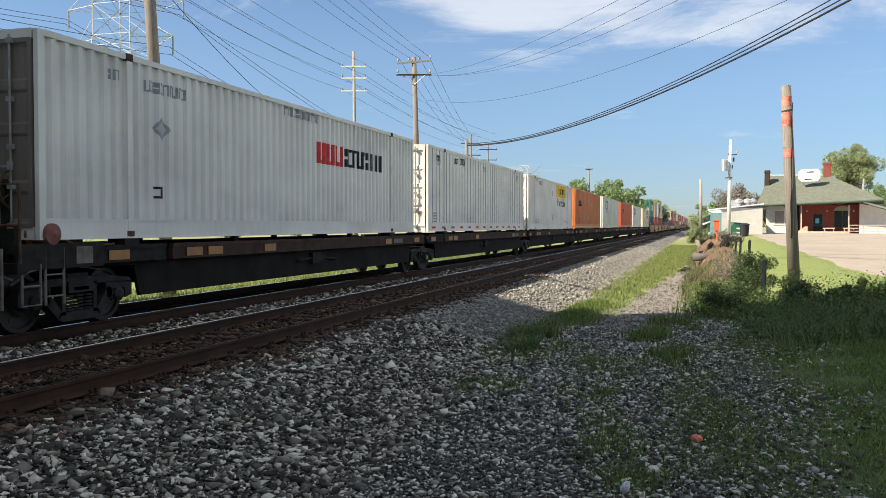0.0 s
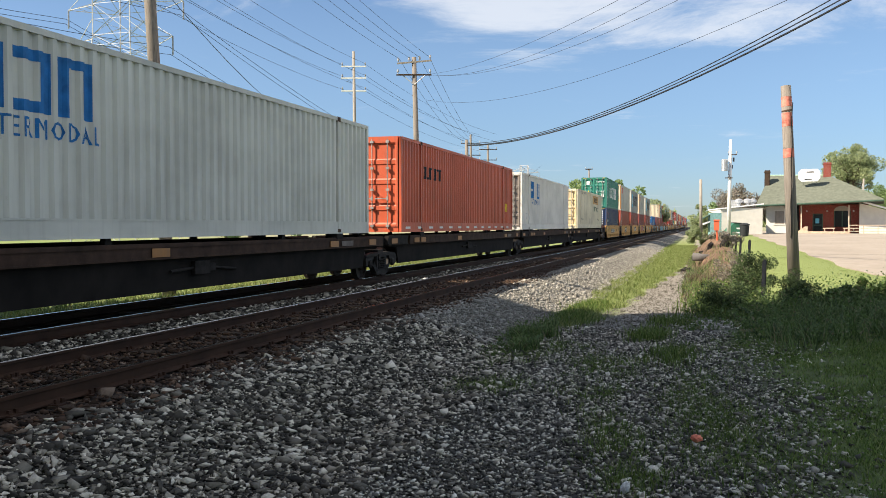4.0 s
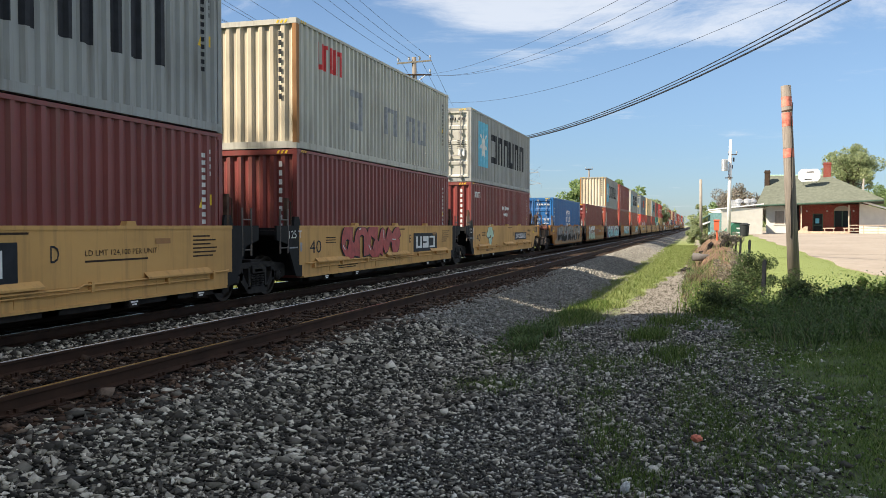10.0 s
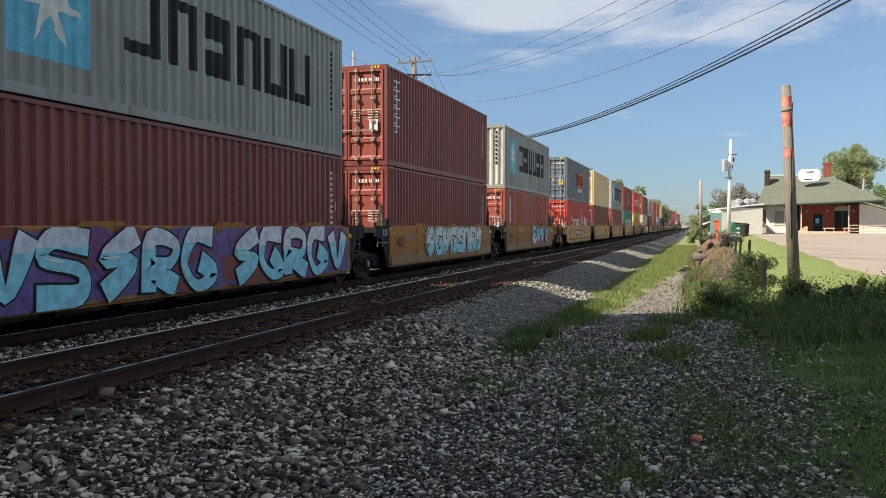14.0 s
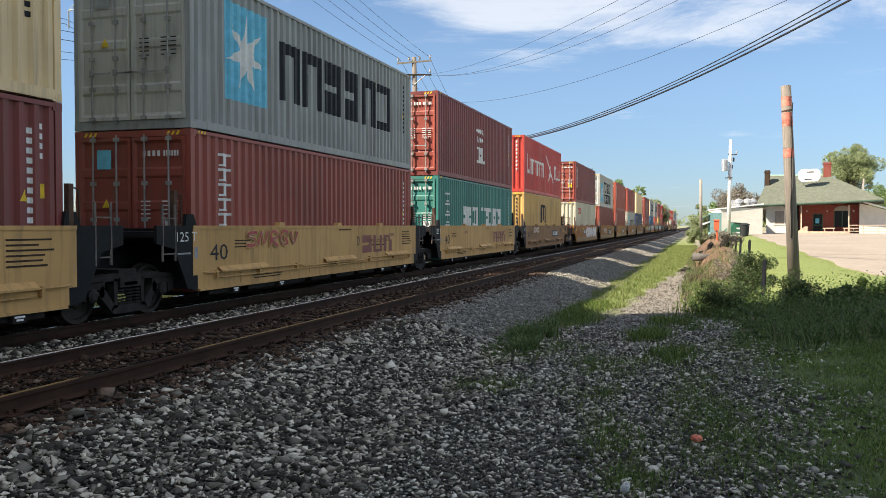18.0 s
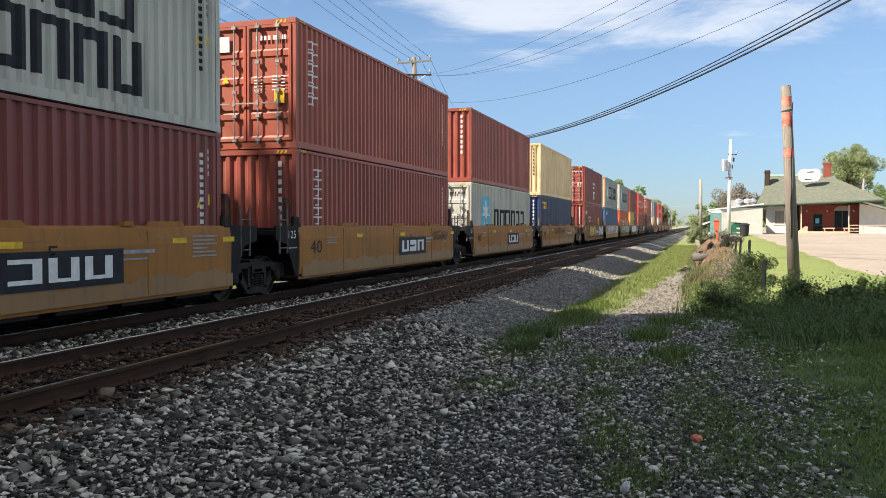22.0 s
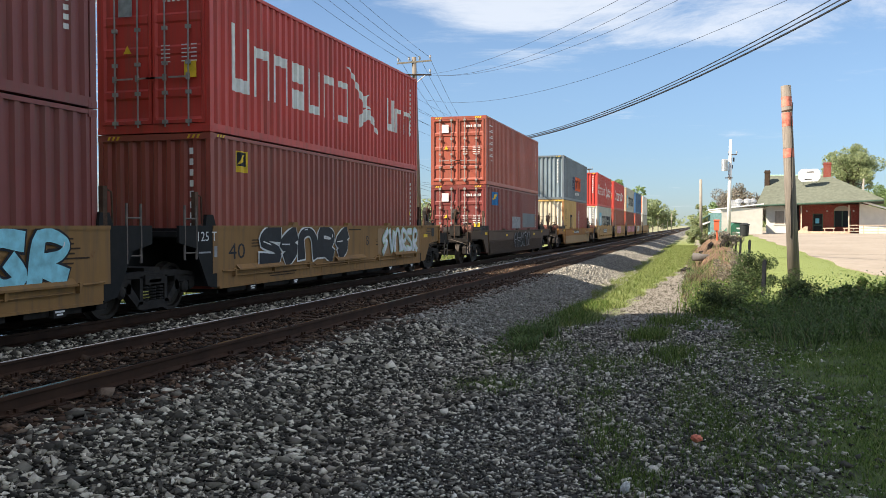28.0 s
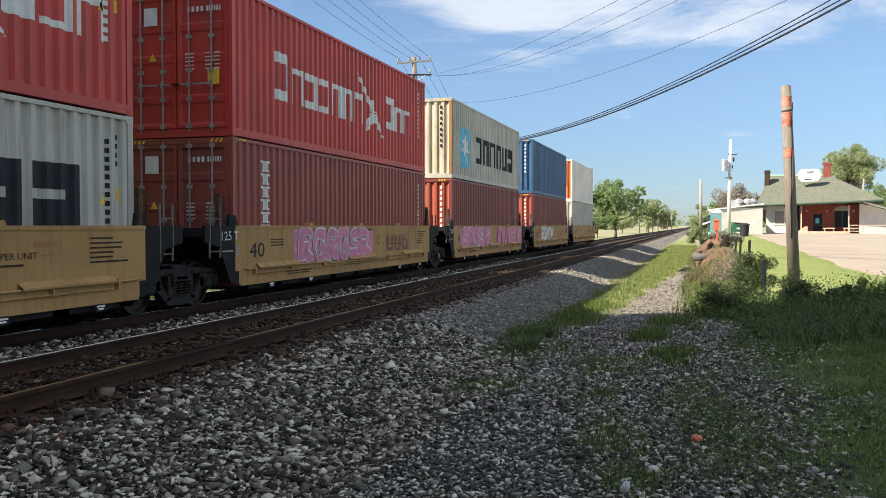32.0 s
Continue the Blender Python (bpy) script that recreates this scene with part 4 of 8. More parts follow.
# wells: set, start, sill colour, sill style, upper load, lower load; a load is (colour, doors towards the camera, end
# colour); an end colour paler than the side has the sunlight on that end put into it
W = [
    ("D", 159.84, "sill_buff", "ledge", ("green", 1), ("navy", 0)),
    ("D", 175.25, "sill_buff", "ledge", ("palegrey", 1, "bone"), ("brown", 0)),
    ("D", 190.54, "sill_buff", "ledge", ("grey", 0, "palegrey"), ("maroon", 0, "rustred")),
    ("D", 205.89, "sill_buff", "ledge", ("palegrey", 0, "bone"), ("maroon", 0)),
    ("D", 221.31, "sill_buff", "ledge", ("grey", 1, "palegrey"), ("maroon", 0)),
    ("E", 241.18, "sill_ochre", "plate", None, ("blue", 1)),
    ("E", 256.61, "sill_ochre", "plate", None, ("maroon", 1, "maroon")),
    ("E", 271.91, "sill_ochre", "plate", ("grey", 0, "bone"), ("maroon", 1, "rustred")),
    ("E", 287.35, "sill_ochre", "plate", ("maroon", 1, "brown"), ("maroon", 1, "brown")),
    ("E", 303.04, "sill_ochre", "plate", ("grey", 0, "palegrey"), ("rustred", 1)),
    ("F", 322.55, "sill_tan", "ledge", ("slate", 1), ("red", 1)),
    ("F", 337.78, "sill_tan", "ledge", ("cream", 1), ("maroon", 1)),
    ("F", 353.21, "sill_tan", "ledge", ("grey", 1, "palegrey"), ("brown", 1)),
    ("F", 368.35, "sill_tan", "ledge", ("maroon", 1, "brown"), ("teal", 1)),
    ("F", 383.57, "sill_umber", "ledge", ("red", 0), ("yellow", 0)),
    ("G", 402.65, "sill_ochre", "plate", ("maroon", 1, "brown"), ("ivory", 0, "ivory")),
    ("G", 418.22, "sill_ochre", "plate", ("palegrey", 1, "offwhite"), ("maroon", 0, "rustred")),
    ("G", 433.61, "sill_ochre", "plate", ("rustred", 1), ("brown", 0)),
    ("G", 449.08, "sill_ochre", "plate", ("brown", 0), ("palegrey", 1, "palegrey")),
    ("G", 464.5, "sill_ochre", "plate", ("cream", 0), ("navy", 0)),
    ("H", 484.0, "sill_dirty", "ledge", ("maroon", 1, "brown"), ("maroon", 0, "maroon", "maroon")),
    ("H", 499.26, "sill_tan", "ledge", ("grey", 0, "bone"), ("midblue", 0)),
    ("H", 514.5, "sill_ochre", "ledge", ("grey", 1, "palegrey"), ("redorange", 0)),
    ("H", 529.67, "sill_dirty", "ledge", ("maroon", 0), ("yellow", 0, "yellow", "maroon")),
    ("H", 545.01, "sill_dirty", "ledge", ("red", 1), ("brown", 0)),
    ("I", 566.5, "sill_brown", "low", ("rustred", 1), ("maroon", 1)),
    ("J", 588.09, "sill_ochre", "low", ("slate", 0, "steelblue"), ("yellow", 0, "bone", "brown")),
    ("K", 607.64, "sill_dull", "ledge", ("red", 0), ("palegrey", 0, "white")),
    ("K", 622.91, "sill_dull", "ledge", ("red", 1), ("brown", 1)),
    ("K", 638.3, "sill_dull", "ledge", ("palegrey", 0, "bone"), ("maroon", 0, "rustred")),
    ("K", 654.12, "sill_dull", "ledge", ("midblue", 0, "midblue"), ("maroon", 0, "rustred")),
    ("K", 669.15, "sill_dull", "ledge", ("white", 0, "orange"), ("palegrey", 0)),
]
SAY = dict(green="green", navy="navy blue", palegrey="pale grey", brown="brown-red", grey="grey", maroon="dark maroon", blue="bright blue", rustred="rust red",
           slate="dark slate grey", red="bright red", cream="cream yellow", ivory="ivory white", teal="sea green", yellow="mustard yellow", white="white", midblue="blue", redorange="orange-red", steelblue="grey")
SILLSAY = dict(sill_tan="tan yellow", sill_buff="clean buff yellow", sill_dull="dull tan", sill_ochre="ochre yellow", sill_dirty="grimy brown-yellow", sill_umber="grimy brown", sill_brown="dark grimy brown")
FLOOR_Z = 0.325
for i, (s, q, sc, st, up_load, low) in enumerate(W):
    first = i == 0 or W[i - 1][0] != s
    last = i == len(W) - 1 or W[i + 1][0] != s
    LOADS[("car", i)] = well_car(q, sc, st, 1.58, last, first, f"{SILLSAY[sc]} steel well car carrying {'two stacked containers' if up_load else 'one container'}")
    lift = 0.0
    hcol = low[2] if len(low) > 2 else low[0]
    if len(low) > 3:
        LOADS[("low", i)] = container(low[0], q, FLOOR_Z, 6.058, 2.591 + 0.305, False, hcol, f"short {SAY[low[0]]} ribbed steel container sitting in a well car")
        LOADS[("low2", i)] = container(low[3], q + 6.134, FLOOR_Z, 6.058, 2.591 + 0.305, False, low[3], f"short {SAY[low[3]]} ribbed steel container sitting in a well car")
    else:
        LOADS[("low", i)] = container(low[0], q, FLOOR_Z, doors=bool(low[1]), end=hcol, label=f"{SAY[low[0]]} ribbed steel shipping container sitting in a well car")
    if up_load:
        LOADS[("up", i)] = container(up_load[0], q, FLOOR_Z + 2.896 + 0.02, doors=bool(up_load[1]), end=up_load[2] if len(up_load) > 2 else up_load[0],
                                     label=f"{SAY[up_load[0]]} ribbed steel shipping container stacked on another container")


# ---- painted marks, which follow the pressed walls ----
def clip_below(poly, z):
    out = []
    for (u, v), (s, t) in zip(poly, poly[1:] + poly[:1]):
        if v <= z:
            out.append((u, v))
        if (v <= z) != (t <= z):
            k = (z - v) / (t - v)
            out.append((u + (s - u) * k, z))
    return out


def decal_mesh(name, polys, lift, ribbed=True, face=None):
    """Flat shapes in (along, up), laid on the wall that faces the camera's side."""
    bm = bmesh.new()
    # overlapping shapes lie a hair above one another
    for k, poly in enumerate(polys):
        if len(poly) >= 3:
            bm.faces.new([bm.verts.new(((k % 8) * 0.0004, u, v)) for u, v in poly])
    us = [v.co.y for v in bm.verts]
    if ribbed:
        for y in rib_breaks(min(us), max(us))[1:-1]:
            bmesh.ops.bisect_plane(bm, geom=bm.verts[:] + bm.edges[:] + bm.faces[:], plane_co=(0, y, 0), plane_no=(0, 1, 0))
        for v in bm.verts:
            v.co.x += HALF - 0.012 - rib(v.co.y) + lift
    else:
        for v in bm.verts:
            v.co.x += (face or HALF) + lift
    bmesh.ops.recalc_face_normals(bm, faces=bm.faces)
    for f in bm.faces:
        if f.normal.x < 0:
            f.normal_flip()
    me = bpy.data.meshes.new(name)
    bm.to_mesh(me)
    bm.free()
    return me


def rect(u0, u1, v0, v1):
    return [(u0, v0), (u1, v0), (u1, v1), (u0, v1)]


def glyph_bars(n, u0, u1, v0, v1, rng, tall_first=False):
    """A row of n plain slotted blocks of a sign's size, each one piece."""
    out = []
    step = (u1 - u0) / n
    for k in range(n):
        a, b = u0 + k * step + step * 0.07, u0 + (k + 1) * step - step * 0.09
        h = v1 if not tall_first or k == 0 else v0 + (v1 - v0) * 0.78
        w = (b - a) * (rng.uniform(0.18, 0.24) if tall_first else rng.uniform(0.27, 0.33))
        t = (h - v0) * rng.uniform(0.15, 0.22)
        c = rng.randint(0, 4)
        if c < 2:
            out.append([(a, v0), (a + w, v0), (a + w, h - t), (b - w, h - t), (b - w, v0), (b, v0), (b, h), (a, h)])
        elif c == 2:
            out.append([(a, h), (a, v0), (b, v0), (b, h), (b - w, h), (b - w, v0 + t), (a + w, v0 + t), (a + w, h)])
        elif c == 3:
            out.append([(b, h), (a, h), (a, h - t), (b - w, h - t), (b - w, v0 + t), (a, v0 + t), (a, v0), (b, v0)])
        else:
            m = (v0 + h) / 2
            out.append([(a, v0), (b, v0), (b, h), (a, h), (a, m + t * 0.4), (b - w, m + t * 0.4), (b - w, m - t * 0.4), (a, m - t * 0.4)])
    return out


def star_poly(u0, u1, v0, v1):
    cx, cy, rx, ry = (u0 + u1) / 2, (v0 + v1) / 2, (u1 - u0) * 0.44, (v1 - v0) * 0.42
    tip = [(cx + rx * math.sin(2 * math.pi * k / 7), cy + ry * math.cos(2 * math.pi * k / 7)) for k in range(7)]
    dent = [(cx + rx * 0.36 * math.sin(2 * math.pi * (k + 0.5) / 7), cy + ry * 0.36 * math.cos(2 * math.pi * (k + 0.5) / 7)) for k in range(7)]
    out = [[(cx, cy), dent[k - 1], tip[k], dent[k]] for k in range(7)]
    return out


def shape_polys(kind, u0, u1, v0, v1, rng):
    W_, H_ = u1 - u0, v1 - v0

    def p(*pts):
        return [(u0 + a * W_, v0 + b * H_) for a, b in pts]
    if kind.startswith("word"):
        return glyph_bars(int(kind[4:]), u0, u1, v0, v1, rng)
    if kind.startswith("serif"):
        return glyph_bars(int(kind[5:]), u0, u1, v0, v1, rng, True)
    if kind.startswith("col"):
        n = int(kind[3:])
        out = []
        for k in range(n):
            b, t = v1 - (k + 0.86) * H_ / n, v1 - k * H_ / n
            out += [rect(u0, u1, t - (t - b) * 0.2, t), rect(u0 + W_ * 0.38, u0 + W_ * 0.62, b, t - (t - b) * 0.2), rect(u0 + W_ * 0.2, u0 + W_ * 0.8, b - (t - b) * 0.0, b + (t - b) * 0.16)]
        return out
    if kind in ("box", "star"):
        return [rect(u0, u1, v0, v1)]
    if kind == "bird":
        return [p((0.0, 1.0), (0.16, 0.92), (0.5, 0.58), (0.62, 0.5), (0.5, 0.44), (0.22, 0.76)), p((0.5, 0.6), (0.66, 0.66), (0.6, 0.5), (0.72, 0.42), (0.5, 0.42)),
                p((0.34, 0.02), (0.4, 0.28), (0.56, 0.42), (0.7, 0.4), (0.86, 0.22), (0.6, 0.24)), p((0.8, 0.26), (1.0, 0.0), (0.9, 0.04), (0.74, 0.22))]
    if kind == "flags":
        out = []
        for k in range(7):
            cx, cy = (0.12 + 0.25 * k, 0.74) if k < 4 else (0.24 + 0.25 * (k - 4), 0.24)
            out.append(p((cx - 0.1, cy - 0.16), (cx, cy - 0.04), (cx + 0.1, cy - 0.18), (cx + 0.08, cy + 0.18), (cx, cy + 0.08), (cx - 0.1, cy + 0.18)))
        return out
    if kind == "em":
        return [p((0.0, 0.0), (0.3, 0.0), (0.3, 0.12), (0.24, 0.12), (0.24, 0.8), (0.16, 1.0), (0.02, 0.92), (0.06, 0.12), (0.0, 0.12)), p((0.38, 0.12), (0.56, 0.12), (0.56, 0.82), (0.46, 0.98), (0.38, 0.84)),
                p((0.7, 0.0), (1.0, 0.0), (1.0, 0.1), (0.9, 0.14), (0.88, 0.84), (0.78, 0.98), (0.7, 0.84)), p((0.16, 1.0), (0.24, 0.8), (0.38, 0.84), (0.46, 0.98)), p((0.46, 0.98), (0.56, 0.82), (0.7, 0.84), (0.78, 0.98))]
    if kind == "cross":
        return [p((0.0, 1.0), (0.2, 0.86), (0.98, 0.0), (0.6, 0.3)), p((1.0, 0.86), (0.7, 0.76), (0.05, 0.1), (0.4, 0.36))]
    if kind == "globe":
        out = []
        for a, b in ((0.0, 1.0), (0.25, 0.78), (0.5, 1.0), (0.02, 0.5)):
            for k in range(6):
                t0, t1 = math.pi * k / 6, math.pi * (k + 1) / 6
                c, r = (a + b) / 2, (b - a) / 2
                out.append(p(*[(c - q * math.cos(t), q / r * 1.0 * math.sin(t)) for q, t in ((r, t0), (r, t1), (r * 0.84, t1), (r * 0.84, t0))]))
        return out
    if kind == "diamond":
        return [p((0.5, 0), (1, 0.5), (0.5, 1), (0, 0.5))]
    if kind == "emblem":
        return [rect(u0, u1, v0, v1)]
    return [rect(u0, u1, v0 + H_ * k / 5, v0 + H_ * (k / 5 + 0.1)) for k in range(5)]


def mark(c, kind, u0, u1, v0, v1, colour):
    rng = random.Random(int(u0 * 1000) + len(kind))
    ribbed = "flat-sheeted" not in c["label"]
    face = HALF - 0.006
    v0 = max(v0, 0.03 if kind == "box" else 0.2)
    polys = shape_polys(kind, u0, u1, v0, v1, rng)
    apart = kind[:4] in ("word", "seri", "flag") and (v1 - v0) > 0.4
    for p in polys if apart else [polys]:
        a = part("painted_mark", decal_mesh("painted_mark", [p] if apart else p, 0.004, ribbed, face), M[colour], c)
    if len(polys) > 1 and not apart:
        tagged(a, kind="stuff")
    if kind == "star":
        part("star", decal_mesh("star", star_poly(u0, u1, v0, v1), 0.008, ribbed, face), M["inkwhite"], a, "white seven-pointed star")
    if kind == "emblem":
        w, h = u1 - u0, v1 - v0
        part("emblem_field", decal_mesh("emblem_field", [rect(u0 + w * 0.08, u1 - w * 0.08, v0 + h * 0.3, v1 - h * 0.06)], 0.007, ribbed, face), M["ink"] if colour != "inkblue" else M["inkblue"], a)
        part("emblem_ray", decal_mesh("emblem_ray", [[(u0 + w * 0.12, v0 + h * 0.36), (u0 + w * 0.5, v0 + h * 0.5), (u1 - w * 0.12, v1 - h * 0.14), (u0 + w * 0.4, v1 - h * 0.2)]], 0.01, ribbed, face), M["inkyellow"], a)
    if kind == "diamond":
        w, h = u1 - u0, v1 - v0
        part("placard", decal_mesh("placard", [[(u0 + w / 2, v0 + h * 0.16), (u1 - w * 0.16, v0 + h / 2), (u0 + w / 2, v1 - h * 0.16), (u0 + w * 0.16, v0 + h / 2)]], 0.007, ribbed, face), M["palegrey"], a)


def text_mesh(text, width, height):
    cu = bpy.data.curves.new("lettering", "FONT")
    cu.body, cu.size, cu.resolution_u = text, 1.0, 2
    ob = bpy.data.objects.new("lettering", cu)
    me = bpy.data.meshes.new_from_object(ob)
    bpy.data.objects.remove(ob)
    co = np.array([v.co[:] for v in me.vertices])
    lo, hi = co.min(0), co.max(0)
    out = []
    for f in me.polygons:
        out.append([((co[i][0] - lo[0]) / (hi[0] - lo[0]) * width, (co[i][1] - lo[1]) / (hi[1] - lo[1]) * height) for i in f.vertices])
    bpy.data.meshes.remove(me)
    return out


def words(c, text, u0, u1, v0, v1, colour):
    polys = [[(u0 + a, v0 + b) for a, b in f] for f in text_mesh(text, u1 - u0, v1 - v0)]
    part("lettering", decal_mesh("lettering", polys, 0.005, True), M[colour], c)


mark(LOADS[("up", 0)], "word5", 2.91, 5.28, 1.05, 2.00, "inkwhite")
mark(LOADS[("up", 0)], "word8", 5.77, 9.50, 0.97, 2.09, "inkwhite")
mark(LOADS[("up", 0)], "col7", 0.62, 1.31, 0.34, 2.73, "inkwhite")
mark(LOADS[("low", 0)], "cross", 0.81, 2.00, 1.96, 2.45, "inkorange")
mark(LOADS[("low", 0)], "word5", 0.75, 2.12, 1.52, 1.75, "inkwhite")
mark(LOADS[("up", 1)], "word4", 1.18, 2.66, 1.98, 2.59, "inkred")
mark(LOADS[("low", 1)], "col6", 0.98, 1.48, 0.87, 2.50, "inkwhite")
mark(LOADS[("up", 2)], "star", 1.36, 2.83, 0.70, 2.40, "sky_blue")
mark(LOADS[("up", 2)], "word6", 3.58, 10.57, 0.94, 2.23, "ink")
mark(LOADS[("up", 3)], "word4", 1.17, 2.62, 1.97, 2.59, "inkred")
mark(LOADS[("up", 3)], "word1", 3.03, 4.12, 0.77, 1.78, "inkgrey")
mark(LOADS[("up", 3)], "word1", 5.55, 6.90, 0.89, 1.66, "inkgrey")
mark(LOADS[("up", 3)], "word2", 7.52, 9.76, 0.86, 1.63, "inkgrey")
mark(LOADS[("up", 4)], "star", 1.24, 2.90, 0.69, 2.53, "sky_blue")
mark(LOADS[("up", 4)], "word6", 3.50, 10.67, 0.97, 2.20, "ink")
mark(LOADS[("low", 4)], "word6", 0.59, 1.65, 2.31, 2.54, "inkwhite")
mark(LOADS[("low", 4)], "flags", 5.77, 7.14, 1.53, 2.11, "inkwhite")
mark(LOADS[("low", 5)], "globe", 5.34, 7.24, 1.74, 2.21, "inkwhite")
mark(LOADS[("low", 5)], "word5", 5.26, 7.33, 1.41, 1.74, "inkwhite")
mark(LOADS[("low", 5)], "word8", 5.34, 7.24, 1.17, 1.35, "inkwhite")
mark(LOADS[("low", 5)], "col4", 0.54, 0.75, 1.23, 2.26, "inkwhite")
mark(LOADS[("low", 6)], "emblem", 0.66, 1.12, 2.21, 2.66, "inkwhite")
mark(LOADS[("up", 7)], "star", 1.14, 2.78, 0.56, 2.33, "sky_blue")
mark(LOADS[("up", 7)], "word6", 3.52, 10.45, 1.02, 2.17, "ink")
mark(LOADS[("low", 7)], "col3", 0.66, 0.98, 0.95, 2.45, "inkwhite")
mark(LOADS[("up", 8)], "col6", 0.63, 1.18, 0.98, 2.56, "inkwhite")
mark(LOADS[("up", 9)], "star", 1.25, 2.62, 0.76, 2.38, "sky_blue")
mark(LOADS[("up", 9)], "word6", 3.40, 10.56, 0.96, 2.25, "ink")
mark(LOADS[("low", 9)], "col6", 1.10, 1.64, 1.27, 2.53, "inkwhite")
mark(LOADS[("up", 10)], "box", 3.98, 5.42, 1.14, 2.04, "navy")
mark(LOADS[("up", 10)], "box", 5.42, 8.27, 1.08, 2.14, "inkorange")
mark(LOADS[("up", 10)], "word3", 4.04, 5.27, 1.31, 1.85, "inkwhite")
mark(LOADS[("up", 10)], "word7", 5.53, 8.11, 1.27, 1.95, "navy")
mark(LOADS[("up", 10)], "word6", 5.60, 7.56, 0.72, 0.97, "inkwhite")
mark(LOADS[("low", 10)], "serif7", 2.04, 6.85, 1.11, 1.79, "inkwhite")
mark(LOADS[("low", 10)], "bird", 6.85, 8.69, 1.17, 2.24, "inkwhite")
mark(LOADS[("low", 10)], "serif3", 8.86, 10.96, 1.14, 1.88, "inkwhite")
mark(LOADS[("low", 11)], "emblem", 1.12, 1.51, 2.21, 2.60, "inkyellow")
mark(LOADS[("up", 12)], "star", 1.18, 2.86, 0.69, 2.57, "sky_blue")
mark(LOADS[("up", 12)], "word6", 3.36, 10.47, 0.97, 2.23, "ink")
mark(LOADS[("low", 12)], "col6", 0.94, 1.39, 0.85, 2.54, "inkwhite")
mark(LOADS[("up", 13)], "flags", 5.37, 6.69, 1.59, 2.27, "inkwhite")
mark(LOADS[("up", 13)], "word3", 5.50, 6.94, 0.81, 1.45, "inkwhite")
mark(LOADS[("low", 13)], "word5", 3.34, 5.65, 1.12, 1.91, "inkwhite")
mark(LOADS[("low", 13)], "word8", 6.22, 9.83, 1.11, 1.92, "inkwhite")
mark(LOADS[("low", 13)], "col4", 0.99, 1.52, 0.84, 2.35, "inkwhite")
mark(LOADS[("up", 14)], "serif7", 0.94, 5.94, 1.01, 2.06, "inkwhite")
mark(LOADS[("up", 14)], "bird", 6.49, 9.31, 0.84, 2.37, "inkwhite")
mark(LOADS[("up", 14)], "serif3", 9.59, 11.89, 1.09, 1.92, "inkwhite")
mark(LOADS[("low", 14)], "em", 4.87, 6.71, 1.35, 2.38, "ink")
mark(LOADS[("up", 15)], "col6", 0.58, 1.13, 0.98, 2.51, "inkwhite")
mark(LOADS[("low", 15)], "word4", 1.47, 3.04, 2.05, 2.49, "inkred")
mark(LOADS[("up", 16)], "star", 1.34, 2.93, 0.44, 2.14, "sky_blue")
mark(LOADS[("up", 16)], "word6", 3.80, 9.78, 1.34, 2.32, "ink")
mark(LOADS[("up", 16)], "word7", 3.96, 9.94, 0.34, 1.20, "ink")
mark(LOADS[("up", 17)], "col6", 0.66, 1.17, 1.02, 2.53, "inkwhite")
mark(LOADS[("low", 17)], "col6", 1.00, 1.39, 1.17, 2.50, "inkwhite")
mark(LOADS[("low", 18)], "star", 1.70, 3.28, 1.03, 2.39, "sky_blue")
mark(LOADS[("low", 18)], "word6", 3.92, 10.92, 1.14, 1.90, "ink")
mark(LOADS[("low", 19)], "word5", 0.65, 2.15, 2.16, 2.54, "inkyellow")
mark(LOADS[("up", 20)], "flags", 5.40, 6.82, 1.26, 1.92, "inkwhite")
mark(LOADS[("up", 20)], "word3", 5.55, 6.93, 0.46, 1.09, "inkwhite")
mark(LOADS[("low", 20)], "flags", 2.67, 3.95, 1.40, 1.97, "inkwhite")
mark(LOADS[("low", 20)], "word6", 0.77, 1.72, 2.09, 2.31, "inkwhite")
mark(LOADS[("low2", 20)], "em", 3.00, 4.09, 1.17, 1.88, "inkyellow")
mark(LOADS[("low2", 20)], "col6", 1.08, 1.34, 1.17, 2.22, "inkyellow")
mark(LOADS[("up", 21)], "star", 1.25, 2.89, 0.67, 2.45, "sky_blue")
mark(LOADS[("up", 21)], "word6", 3.46, 10.48, 0.91, 2.08, "ink")
mark(LOADS[("low", 21)], "word5", 0.87, 2.72, 2.22, 2.51, "inkwhite")
mark(LOADS[("up", 22)], "star", 1.44, 3.08, 0.74, 2.40, "sky_blue")
mark(LOADS[("up", 22)], "word6", 3.66, 10.53, 1.00, 2.02, "ink")
mark(LOADS[("low", 22)], "serif7", 1.44, 7.22, 1.16, 1.93, "inkwhite")
mark(LOADS[("low", 22)], "bird", 7.58, 9.46, 1.16, 2.22, "inkwhite")
mark(LOADS[("low", 22)], "serif3", 9.72, 11.81, 1.16, 1.94, "inkwhite")
mark(LOADS[("low", 23)], "em", 2.87, 4.09, 1.17, 1.91, "ink")
mark(LOADS[("low", 23)], "col8", 0.97, 1.11, 0.87, 2.23, "ink")
mark(LOADS[("low", 23)], "col6", 1.25, 1.37, 1.02, 2.10, "ink")
mark(LOADS[("low2", 23)], "emblem", 1.12, 2.39, 1.72, 2.32, "ink")
mark(LOADS[("up", 24)], "serif7", 0.76, 6.71, 0.87, 2.17, "inkwhite")
mark(LOADS[("up", 24)], "bird", 6.52, 8.85, 0.75, 2.37, "inkwhite")
mark(LOADS[("up", 24)], "serif3", 9.40, 11.58, 1.02, 1.93, "inkwhite")
mark(LOADS[("low", 24)], "emblem", 1.01, 1.39, 2.22, 2.64, "inkyellow")
